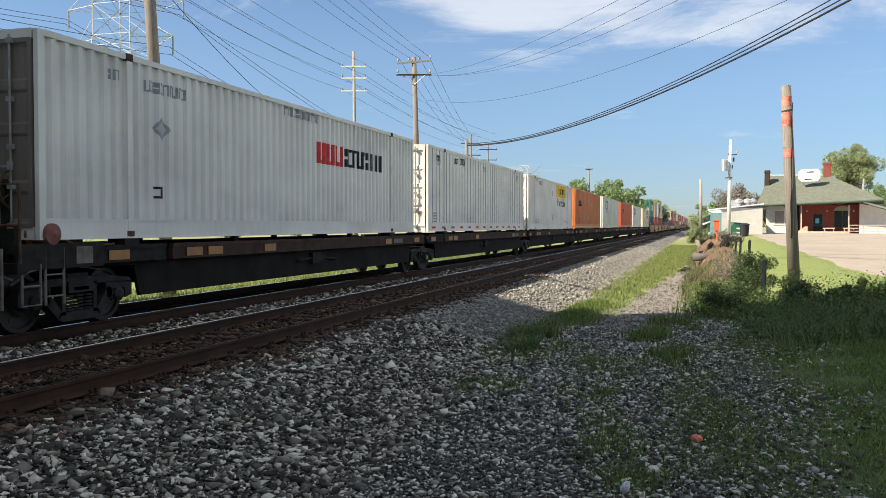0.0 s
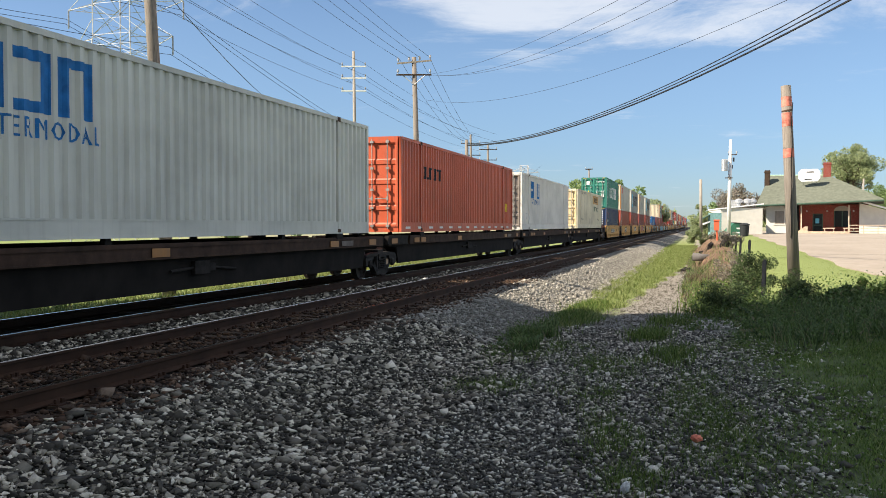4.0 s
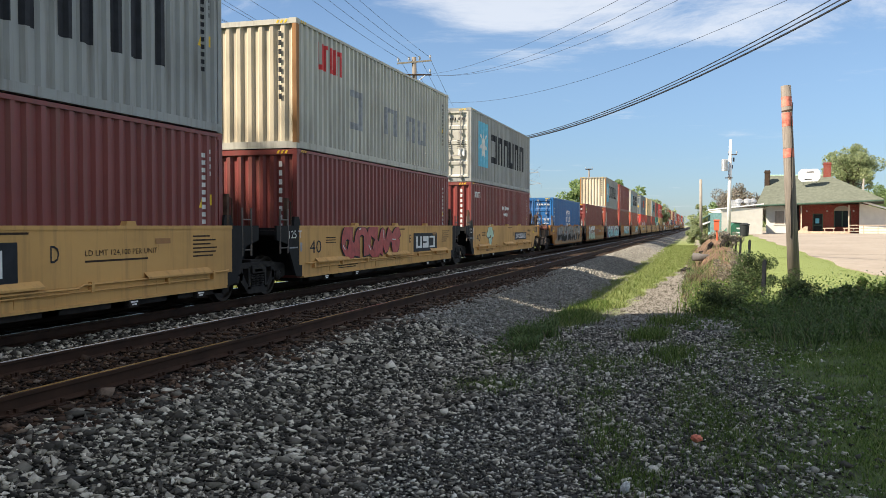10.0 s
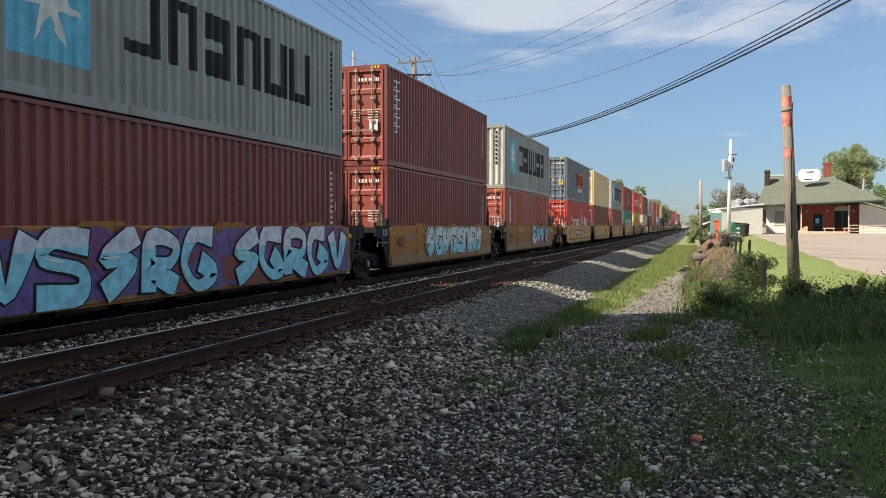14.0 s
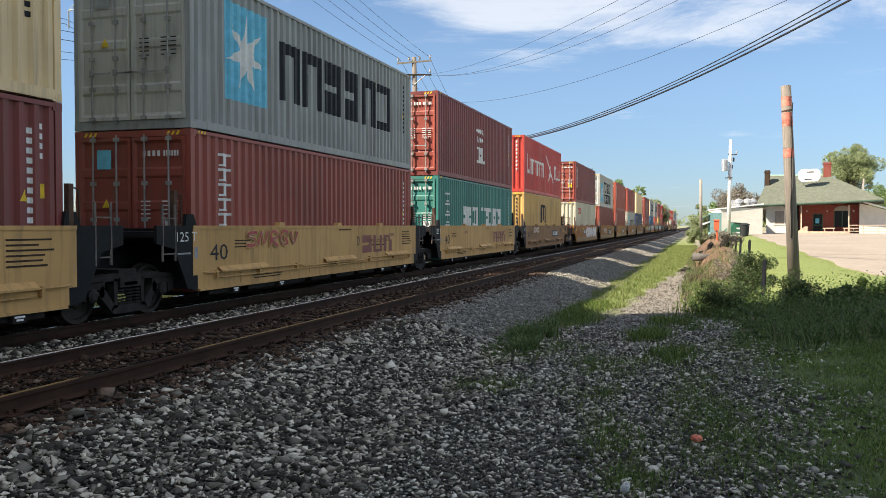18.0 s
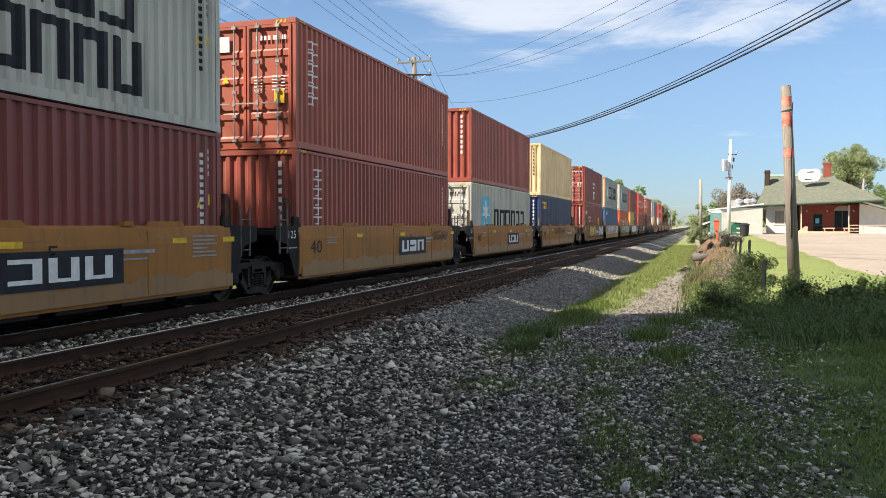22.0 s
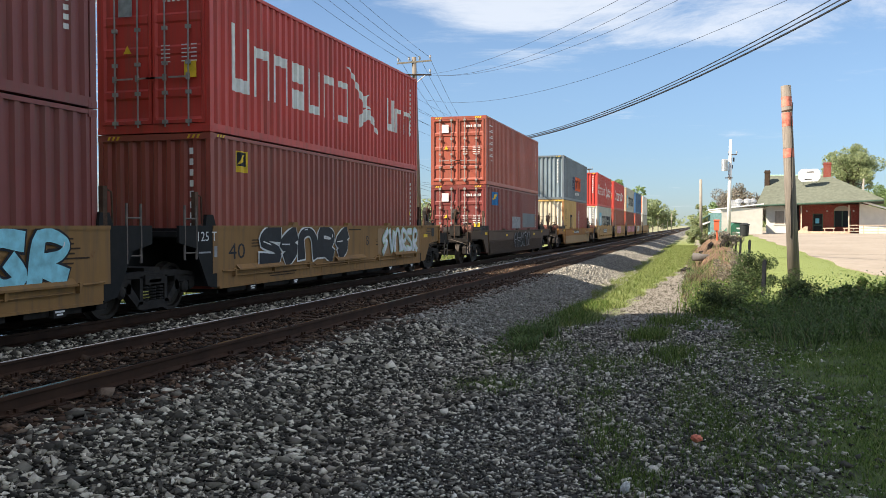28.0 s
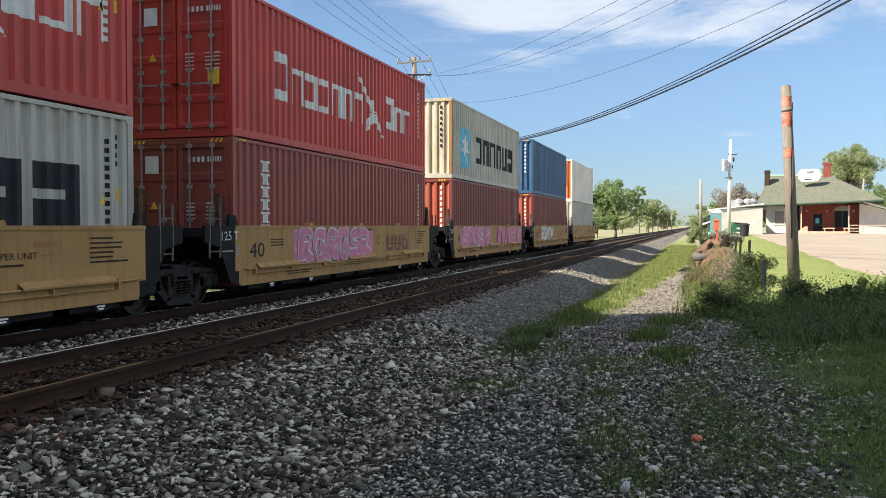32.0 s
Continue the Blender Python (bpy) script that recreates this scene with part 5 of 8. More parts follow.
mark(LOADS[("up", 25)], "col6", 0.75, 1.27, 1.01, 2.57, "inkwhite")
mark(LOADS[("low", 25)], "emblem", 1.10, 2.34, 2.07, 2.65, "inkblue")
mark(LOADS[("low", 25)], "box", 5.32, 7.43, 1.04, 1.61, "inkgrey")
mark(LOADS[("low", 25)], "box", 7.92, 11.26, 1.08, 1.80, "slate")
mark(LOADS[("up", 26)], "box", 4.22, 5.59, 0.81, 1.70, "navy")
mark(LOADS[("up", 26)], "box", 5.59, 8.38, 0.78, 1.76, "inkorange")
mark(LOADS[("up", 26)], "word3", 4.31, 5.49, 0.99, 1.54, "inkwhite")
mark(LOADS[("up", 26)], "word7", 5.69, 8.26, 0.97, 1.53, "navy")
mark(LOADS[("up", 26)], "word6", 5.74, 7.73, 0.44, 0.62, "inkwhite")
mark(LOADS[("low", 26)], "em", 3.03, 4.27, 0.93, 1.94, "ink")
mark(LOADS[("low", 26)], "col8", 1.05, 1.44, 1.03, 2.29, "ink")
mark(LOADS[("low2", 26)], "col6", 1.20, 1.71, 0.95, 2.21, "inkwhite")
mark(LOADS[("up", 27)], "serif7", 0.79, 6.63, 1.04, 1.89, "inkwhite")
mark(LOADS[("up", 27)], "bird", 6.36, 9.65, 0.72, 2.32, "inkwhite")
mark(LOADS[("up", 27)], "serif3", 9.45, 11.64, 1.04, 1.84, "inkwhite")
mark(LOADS[("low", 27)], "star", 1.76, 3.39, 0.99, 2.34, "sky_blue")
mark(LOADS[("low", 27)], "word6", 4.01, 11.12, 1.17, 2.06, "ink")
mark(LOADS[("up", 28)], "serif7", 1.79, 6.89, 0.96, 1.98, "inkwhite")
mark(LOADS[("up", 28)], "bird", 6.37, 8.41, 0.73, 2.30, "inkwhite")
mark(LOADS[("up", 28)], "serif3", 8.55, 10.84, 1.05, 1.97, "inkwhite")
mark(LOADS[("low", 28)], "col6", 1.12, 1.61, 0.93, 2.52, "inkwhite")
mark(LOADS[("up", 29)], "star", 1.23, 2.73, 0.46, 1.98, "sky_blue")
mark(LOADS[("up", 29)], "word6", 3.54, 10.75, 0.77, 1.83, "ink")
mark(LOADS[("C", 1)], "word3", 9.06, 10.61, 1.68, 2.19, "inkred")
mark(LOADS[("C", 1)], "word9", 10.68, 13.37, 1.70, 2.16, "ink")
mark(LOADS[("C", 1)], "diamond", 2.66, 3.11, 1.60, 2.04, "inkgrey")
mark(LOADS[("C", 1)], "word9", 2.43, 3.61, 2.39, 2.58, "inkgrey")
mark(LOADS[("C", 1)], "word9", 7.40, 9.15, 2.61, 2.79, "inkgrey")
mark(LOADS[("C", 1)], "word2", 1.49, 1.76, 2.45, 2.61, "inkgrey")
mark(LOADS[("C", 1)], "word1", 2.66, 2.88, 0.65, 0.85, "ink")
mark(LOADS[("C", 2)], "word3", 0.99, 1.44, 2.42, 2.62, "ink")
mark(LOADS[("C", 2)], "word6", 1.01, 1.44, 2.29, 2.40, "inkgrey")
mark(LOADS[("C", 2)], "word4", 3.28, 3.70, 2.47, 2.67, "ink")
mark(LOADS[("C", 2)], "word6", 4.03, 4.72, 2.48, 2.72, "ink")
mark(LOADS[("C", 2)], "word5", 7.68, 8.16, 2.44, 2.64, "inkgrey")
mark(LOADS[("C", 2)], "lines", 0.59, 1.06, 0.23, 0.69, "inkgrey")
mark(LOADS[("C", 2)], "word3", 14.26, 14.77, 2.41, 2.63, "inkgrey")
mark(LOADS[("C", 3)], "box", 9.43, 13.13, 2.00, 2.75, "inkyellow")
mark(LOADS[("C", 3)], "word6", 10.19, 12.35, 2.20, 2.54, "ink")
mark(LOADS[("C", 3)], "diamond", 7.61, 8.09, 1.91, 2.36, "inkgrey")
mark(LOADS[("C", 3)], "word9", 3.24, 4.41, 2.49, 2.70, "inkgrey")
mark(LOADS[("C", 3)], "diamond", 7.78, 8.22, 0.47, 0.92, "inkgrey")
mark(LOADS[("C", 4)], "box", 1.79, 3.86, 1.65, 1.80, "ink")
mark(LOADS[("C", 4)], "word8", 1.79, 3.86, 1.81, 2.07, "ink")
mark(LOADS[("C", 4)], "diamond", 7.71, 8.10, 1.93, 2.35, "inkgrey")
mark(LOADS[("C", 4)], "diamond", 7.90, 8.31, 0.64, 1.07, "inkgrey")
mark(LOADS[("C", 4)], "diamond", 9.12, 9.87, 1.75, 2.12, "inkgrey")
mark(LOADS[("C", 5)], "word3", 2.53, 5.07, 1.74, 2.59, "inkblue")
mark(LOADS[("C", 5)], "lines", 0.26, 0.45, 1.90, 2.01, "green")
mark(LOADS[("C", 6)], "box", 14.70, 15.01, 0.84, 1.21, "inkyellow")
mark(LOADS[("C", 6)], "word6", 2.21, 4.42, 1.73, 2.13, "ink")
mark(LOADS[("C", 7)], "word1", 2.50, 3.46, 1.66, 2.56, "inkblue")
mark(LOADS[("C", 7)], "word1", 4.25, 5.10, 1.67, 2.52, "inkblue")
mark(LOADS[("C", 8)], "box", 9.70, 13.36, 2.01, 2.70, "tan")
mark(LOADS[("C", 8)], "word6", 10.40, 12.63, 2.17, 2.53, "ink")
mark(LOADS[("C", 8)], "diamond", 7.58, 8.01, 0.36, 0.73, "inkgrey")
mark(LOADS[("C", 8)], "word9", 4.13, 5.28, 2.65, 2.83, "inkgrey")
words(LOADS[("C", 3)], "TOP LIFT ONLY", 2.01, 3.25, 0.36, 0.53, "ink")
words(LOADS[("C", 3)], "TOP LIFT ONLY", 12.77, 13.97, 0.37, 0.53, "ink")
words(LOADS[("C", 3)], "Intermodal", 9.72, 12.99, 1.41, 1.93, "inkgreen")
words(LOADS[("C", 3)], "STACK LIMIT 3 HIGH", 1.82, 2.97, 2.68, 2.96, "inkgrey")
words(LOADS[("C", 4)], "TOP LIFT ONLY", 1.9, 3.2, 0.53, 0.72, "ink")
words(LOADS[("C", 4)], "TOP LIFT ONLY", 12.81, 14.23, 0.54, 0.72, "ink")
words(LOADS[("C", 5)], "INTERMODAL", 2.79, 5.18, 1.39, 1.67, "inkblue")
words(LOADS[("C", 5)], "53", 1.12, 1.52, 0.66, 0.88, "inkgrey")
words(LOADS[("C", 7)], "INTERMODAL", 2.78, 5.17, 1.33, 1.62, "inkblue")
words(LOADS[("C", 7)], "53", 1.13, 1.48, 0.57, 0.83, "inkgrey")
words(LOADS[("C", 8)], "TOP LIFT ONLY", 2.37, 3.54, 0.63, 0.81, "ink")
words(LOADS[("C", 8)], "TOP LIFT ONLY", 12.84, 14.02, 0.63, 0.78, "ink")
words(LOADS[("C", 8)], "Intermodal", 9.87, 13.51, 1.38, 1.97, "inkgreen")
words(LOADS[("C", 8)], "STACK LIMIT 3 HIGH", 2.15, 3.26, 2.60, 2.92, "ink")


def on_sill(car, name, polys, lift, colour, label="", low=False):
    x = SILL + (0.05 if low else 0.0)
    return part(name, decal_mesh(name, polys, lift, False, x), M[colour], car, label)


# stencilled data on the wells
def sill_marks(i, style):
    car = LOADS["car", i]
    rng = random.Random(100 + i)
    base = {"ledge": 0.004, "plate": 0.036, "low": 0.012}[style]
    low = style == "low"
    if not low:
        on_sill(car, "lettering", [[(0.42 + a, 0.86 + b) for a, b in f] for f in text_mesh("40", 0.62, 0.3)], base, "ink")
        part("lettering", decal_mesh("lettering", [[(-0.62 + a, 1.22 + b) for a, b in f] for f in text_mesh("125 T", 0.62, 0.17)], 0.0, False, SILL + 0.004), M["inkwhite"], car)
        part("data_bar", decal_mesh("data_bar", [rect(-0.6, -0.2, 1.0, 1.03), rect(-0.08, 0.02, 0.92, 1.12)], 0.0, False, SILL + 0.004), M["inkgrey"], car)
        letter = ("BCDEA" if i < 10 else "AEDCB")[i % 5]
        on_sill(car, "lettering", [[(7.5 + a, 0.98 + b) for a, b in f] for f in text_mesh(letter, 0.17, 0.24)], base, "ink")
    bars = [rect(8.2, 9.9, 1.06, 1.12), rect(8.2, 9.7, 0.96, 0.99)] + [rect(11.0, 11.0 + rng.uniform(0.5, 0.9), 1.3 - 0.07 * k, 1.325 - 0.07 * k) for k in range(6)] + [rect(1.3, 1.9, 1.2 - 0.06 * k, 1.222 - 0.06 * k) for k in range(3)]
    if style == "ledge":
        limit = "LD LMT 124,100 PER UNIT" if i < 10 else "LD LMT 123,300 PER UNIT"
        on_sill(car, "lettering", [[(8.2 + a, 1.04 + b) for a, b in f] for f in text_mesh(limit, 1.75, 0.1)], base, "tie")
        bars = bars[1:] + [rect(2.0 + 0.05 * k, 3.3 - 0.1 * k, 0.5 - 0.05 * k, 0.52 - 0.05 * k) for k in range(2)] + [rect(6.3, 7.1, 1.38, 1.41)]
    if not low:
        on_sill(car, "data_bar", bars, base, "inkgrey" if style == "plate" else "tie")
    if style == "ledge" and i in (10, 14, 27):
        on_sill(car, "emblem_cross", [[(7.86, 1.22), (7.92, 1.22), (8.06, 0.98), (8.0, 0.98)]], base, "inkred", "red and blue crossed emblem")
        on_sill(car, "emblem_cross", [[(8.0, 1.24), (8.06, 1.24), (7.92, 0.98), (7.86, 0.98)]], base + 0.002, "inkblue")
        for txt, u, z in (("next", 7.62, 1.12), ("load", 7.62, 1.04), ("any", 8.12, 1.14), ("road", 8.12, 1.06)):
            on_sill(car, "lettering", [[(u + a, z + b) for a, b in f] for f in text_mesh(txt, 0.17, 0.055)], base, "tie")
    for u in ((3.2, 6.6, 10.4, 12.0) if style == "plate" else (3.1, 9.9)):
        z = 1.2 if not low else 1.02
        on_sill(car, "reflector", [rect(u, u + 0.42, z, z + 0.09)], base + 0.003, "inkyellow" if style != "ledge" else "ochre", "yellow reflector strip", low)
    if style == "plate":
        for u in (2.2, 6.0, 9.6):
            on_sill(car, "fold_line", [rect(u, u + 1.7, 1.285, 1.295), [(u - 0.12, 1.46), (u, 1.29), (u + 0.02, 1.29), (u - 0.1, 1.46)], [(u + 1.7, 1.29), (u + 1.82, 1.46), (u + 1.8, 1.46), (u + 1.68, 1.29)]], base + 0.001, "dirty")


for i, w in enumerate(W):
    sill_marks(i, w[3])
    if w[3] == "plate":
        # dark strip paints the shade of the inward-leaning foot, together with its grime
        foot = [(0.02 + 12.36 * k / 40, 0.66 + 0.05 * math.sin(k * 1.3 + i) + 0.04 * math.sin(k * 3.7)) for k in range(41)]
        on_sill(LOADS["car", i], "road_grime", [[(0.02, 0.36)] + [(12.38, 0.36)] + foot[::-1]], 0.024, "dirty", "grimy darker foot of the side")


def board(i, u0, u1, z0, z1, n, style="ledge", field="ink", ink="inkwhite", slant=0.0):
    """A dark board with plain light marks."""
    car = LOADS["car", i]
    base = {"ledge": 0.006, "plate": 0.038, "low": 0.014}[style]
    low = style == "low"
    b = on_sill(car, "board", [rect(u0, u1, z0, z1)], base, field, "black painted board with white marks" if field == "ink" else "", low)
    h = z1 - z0
    part("mark", decal_mesh("mark", glyph_bars(n, u0 + 0.2, u1 - 0.2, z0 + h * 0.18, z1 - h * 0.18, random.Random(i)), base + 0.004, False, SILL + (0.05 if low else 0)), M[ink], b)


for i, u0, u1, z0, z1, n, st in ((0, 3.35, 6.8, 0.79, 1.18, 9, "ledge"), (1, 4.0, 6.6, 0.68, 1.28, 3, "ledge"), (2, 4.3, 6.9, 0.72, 1.28, 3, "ledge"), (3, 7.9, 10.4, 0.68, 1.26, 3, "ledge"), (4, 7.8, 10.7, 0.82, 1.17, 9, "ledge"),
                                (10, 3.44, 6.8, 0.82, 1.2, 9, "ledge"), (14, 8.1, 10.4, 0.86, 1.2, 9, "ledge"), (15, 3.2, 5.0, 0.85, 1.18, 6, "plate"), (16, 6.5, 9.1, 0.62, 1.15, 3, "plate"), (17, 6.5, 9.1, 0.62, 1.15, 3, "plate"),
                                (18, 6.1, 8.6, 0.62, 1.15, 3, "plate"), (19, 9.2, 11.8, 0.85, 1.14, 9, "plate"), (20, 6.3, 8.4, 0.8, 1.14, 8, "ledge"), (26, 3.6, 6.4, 0.95, 1.15, 9, "low"), (27, 4.0, 7.0, 0.84, 1.2, 9, "ledge")):
    board(i, u0, u1, z0, z1, n, st)


def stencil(i, u0, u1, z0, z1, n, colour, style):
    car = LOADS["car", i]
    on_sill(car, "stencil", glyph_bars(n, u0, u1, z0, z1, random.Random(i + 7)), {"ledge": 0.005, "plate": 0.037, "low": 0.013}[style], colour)


for i, u0, u1, st in ((6, 5.7, 8.4, "plate"), (11, 8.0, 10.2, "ledge"), (12, 7.8, 10.2, "ledge"), (13, 7.8, 10.2, "ledge"), (28, 8.2, 10.2, "ledge")):
    stencil(i, u0, u1, 0.78, 1.24, 3, "maroon", st)


# spray paint: bold curved shapes with outlines, and washes behind
def inside(polys, z0, z1, u0, u1):
    return [[(min(max(u, u0), u1), min(max(v, z0), z1)) for u, v in p] for p in polys]


def blob(cu, cv, ru, rv, rng, n=11):
    return [(cu + ru * rng.uniform(0.7, 1.1) * math.cos(t), cv + rv * rng.uniform(0.7, 1.1) * math.sin(t)) for t in [2 * math.pi * k / n for k in range(n)]]


# free strokes in a unit cell: zigzag, double bend, arch, loop, hook, bolt, spike
SWEEPS = [[(0.0, 0.05), (0.3, 0.95), (0.52, 0.2), (0.95, 1.0)], [(0.95, 0.9), (0.3, 0.92), (0.1, 0.65), (0.82, 0.42), (0.75, 0.08), (0.0, 0.1)],
          [(0.05, 0.0), (0.12, 0.75), (0.5, 0.98), (0.85, 0.75), (0.95, 0.0)], [(0.15, 0.0), (0.2, 0.95), (0.85, 0.85), (0.75, 0.5), (0.2, 0.42), (0.95, 0.0)],
          [(0.9, 0.9), (0.3, 0.95), (0.08, 0.45), (0.45, 0.03), (0.9, 0.2), (0.55, 0.5)], [(0.1, 1.0), (0.5, 0.08), (0.9, 0.95)],
          [(0.85, 1.0), (0.1, 0.55), (0.8, 0.48), (0.2, 0.0)]]


def sweep(pts, width, bend=5):
    """Points and half-widths along a smooth path with flared, pointed ends."""
    P = [Vector(p) for p in pts]
    P = [P[0] * 2 - P[1]] + P + [P[-1] * 2 - P[-2]]
    line = []
    for k in range(1, len(P) - 2):
        for q in range(bend):
            t = q / bend
            a, b, c, d = P[k - 1:k + 3]
            line.append(((b * 2) + (c - a) * t + (a * 2 - b * 5 + c * 4 - d) * t * t + (b * 3 - a - c * 3 + d) * t ** 3) * 0.5)
    line.append(P[-2])
    m = len(line) - 1
    return line, [width * (1.0 + 0.35 * math.cos(2 * math.pi * k / m)) for k in range(m + 1)]


def ribbon(line, ws, grow, lim):
    """One joined band of four-sided faces along the line."""
    out, m = [], len(line) - 1
    side = []
    for k, (p, w) in enumerate(zip(line, ws)):
        d = (line[min(k + 1, m)] - line[max(k - 1, 0)]).normalized()
        n = Vector((-d.y, d.x)) * (w + grow)
        e = d * (grow * (1 if k == m else -1 if k == 0 else 0))
        side.append((p + n + e, p - n + e))
    for (a, b), (c, d) in zip(side, side[1:]):
        out.append([a, b, d, c])
    return inside([[(v.x, v.y) for v in q] for q in out], *lim)


def band_mesh(name, quads, lift, face):
    """The band lies a hair higher from face to face, so that its crossings stay clean."""
    bd = Build()
    m = len(quads)
    for k, q in enumerate(quads):
        l0, l1 = lift + 0.003 * k / m, lift + 0.003 * (k + 1) / m
        bd.quad(*[(face + (l0 if i < 2 else l1), u, v) for i, (u, v) in enumerate(q)])
    return bd.mesh(name, True)


def spray(i, u0, u1, n, fill, line="ink", low_fill=None, wash=(), style="plate", z0=0.5, z1=1.46, seed=0, edge=None, fat=1.0, share=0.42):
    car = LOADS["car", i]
    rng = random.Random(seed * 31 + i)
    base = {"ledge": 0.007, "plate": 0.039, "low": 0.016}[style]
    if style == "ledge":
        z0 = max(z0, 0.64)
    low = style == "low"
    if low:
        z1 = min(z1, 1.2)
    face = SILL + (0.05 if low else 0.0)
    lim = (z0, z1, max(u0 - 0.25, 0.0), min(u1 + 0.25, 12.2))
    step = (u1 - u0) / n
    for k, colour in enumerate(wash):
        polys = [blob(rng.uniform(u0, u1), rng.uniform(z0 + 0.1, z1 - 0.1), rng.uniform(0.25, 0.9), rng.uniform(0.15, 0.45), rng, 15) for _ in range(int(3 + (u1 - u0)))]
        if k == 0:
            m = int(4 * (lim[3] - lim[2]))
            top = [(lim[3] - (lim[3] - lim[2]) * q / m, z1 - rng.uniform(0.0, 0.12)) for q in range(m + 1)]
            foot = [(lim[2] + (lim[3] - lim[2]) * q / m, z0 + rng.uniform(0.0, 0.1)) for q in range(m + 1)]
            polys = [top + foot]
        tagged(on_sill(car, "paint_wash", inside(polys, *lim), base + 0.004 * k, colour, low=low), kind="stuff" if k else "")
    h = z1 - z0
    order = [rng.randrange(len(SWEEPS)) for _ in range(n)]
    for k in range(n):
        a, w = u0 + (k - 0.06) * step, step * 1.12
        sk = rng.uniform(-0.1, 0.16) * step
        if k and order[k] == order[k - 1]:
            order[k] = (order[k] + 1) % len(SWEEPS)
        pts = [(a + w * (0.08 + 0.84 * x) + sk * y + rng.uniform(-0.04, 0.04) * step, z0 + h * (0.1 + 0.8 * y + rng.uniform(-0.05, 0.05))) for x, y in SWEEPS[order[k]]]
        ln, ws = sweep(pts, min(step * 0.13, 0.125) * fat)
        up = 0.0012 * (k % 3)
        if edge:
            part("paint_edge", band_mesh("paint_edge", ribbon(ln, ws, 0.12, lim), base + 0.012 + up, face), M[edge], car)
        part("paint_outline", band_mesh("paint_outline", ribbon(ln, ws, 0.016 + 0.02 * fat, lim), base + 0.016 + up, face), M[line], car)
        quads = ribbon(ln, ws, 0.0, lim)
        part("paint_fill", band_mesh("paint_fill", quads, base + 0.024 + up, face), M[fill], car, "bold spray-painted shape")
        if low_fill:
            cut = [c for c in (clip_below(q, z0 + h * (share + 0.06 * math.sin(k * 2))) for q in quads) if len(c) >= 3]
            if cut:
                tagged(on_sill(car, "paint_fade", cut, base + 0.032 + up, low_fill, low=low), kind="stuff")
        m = len(ln) // 2
        part("paint_glint", band_mesh("paint_glint", ribbon([p + Vector((-0.4 * ws[0], 0.3 * ws[0])) for p in ln[m - 2:m + 1]], [0.012 * fat] * 3, 0.0, lim), base + 0.037 + up, face), M["inkwhite"], car)


spray(3, 2.2, 6.6, 5, "g_red", "ink", None, (), "ledge", seed=1, fat=1.3)
spray(5, 1.0, 11.0, 9, "g_grey", "ink", "black", ("g_grey", "ink", "inkgrey", "dirty"), seed=2)
on_sill(LOADS["car", 5], "paint_spot", [blob(u, z, 0.12, 0.08, random.Random(int(u * 10)), 8) for u, z in ((3.0, 0.8), (4.4, 1.05), (5.6, 0.95), (6.7, 0.8), (7.9, 1.1), (9.0, 0.9))], 0.07, "g_red")
spray(6, 1.2, 5.0, 5, "inkwhite", "ink", "g_mint", (), z0=0.36, z1=1.46, seed=3, fat=1.25)
spray(7, 0.3, 5.9, 5, "g_silver", "ink", "g_cyan", ("g_violet", "maroon", "g_purple", "g_violet"), z0=0.34, z1=1.48, seed=4, fat=1.15, share=0.7)
spray(7, 6.4, 12.0, 5, "g_silver", "ink", "g_cyan", ("g_violet", "maroon", "g_purple"), z0=0.34, z1=1.48, seed=5, fat=1.15, share=0.62)
spray(8, 3.2, 10.6, 8, "g_silver", "ink", "g_cyan", (), seed=6, edge="g_mint")
spray(9, 6.0, 10.8, 4, "g_cyan", "ink", "g_silver", (), seed=7)
spray(12, 1.7, 4.0, 5, "g_red", "tan", None, (), "ledge", 1.05, 1.42, seed=8, fat=0.4)
spray(14, 1.9, 3.6, 5, "inkwhite", "tan", None, (), "ledge", 1.1, 1.42, seed=9, fat=0.35)
for k, (u, ru) in enumerate(((5.7, 0.8), (6.9, 0.78), (8.1, 0.66), (9.6, 0.72), (10.8, 0.66))):
    lift = 0.0035 * k
    ring = [(u + ru * (1 + 0.07 * math.sin(3 * t + u)) * math.cos(t), 0.98 + 0.41 * (1 + 0.06 * math.sin(2 * t + u)) * math.sin(t)) for t in [2 * math.pi * q / 28 for q in range(28)]]
    rim = [(u + (a - u) * 1.07, 0.98 + (b - 0.98) * 1.1) for a, b in ring]
    on_sill(LOADS["car", 15], "paint_outline", [rim], 0.038 + lift, "g_red")
    on_sill(LOADS["car", 15], "paint_fill", [ring], 0.0395 + lift, "inkwhite", "white bubble shape in spray paint")
    ln, ws = sweep([(u + ru * 0.7 * (a - 0.5), 0.98 + 0.6 * (b - 0.5)) for a, b in SWEEPS[int(u * 3) % len(SWEEPS)]], 0.018)
    part("paint_line", band_mesh("paint_line", ribbon(ln, ws, 0.0, (0.5, 1.46, 4.0, 12.2)), 0.058, SILL), M["g_red"], LOADS["car", 15])
spray(16, 2.2, 4.6, 5, "inkwhite", "ochre", None, (), seed=10, fat=0.4, z0=0.75, z1=1.3)
spray(17, 9.8, 11.6, 5, "ink", "ochre", None, (), seed=11, fat=0.3, z0=1.0, z1=1.35)
spray(19, 4.3, 8.2, 9, "ink", "ochre", None, (), seed=12, fat=0.3, z0=1.02, z1=1.4)
spray(20, 2.3, 6.2, 5, "g_gold", "maroon", None, ("ink",), "ledge", seed=13, fat=1.2)
spray(20, 8.5, 12.1, 5, "g_silver", "ink", None, ("maroon",), "ledge", seed=14, fat=1.2)
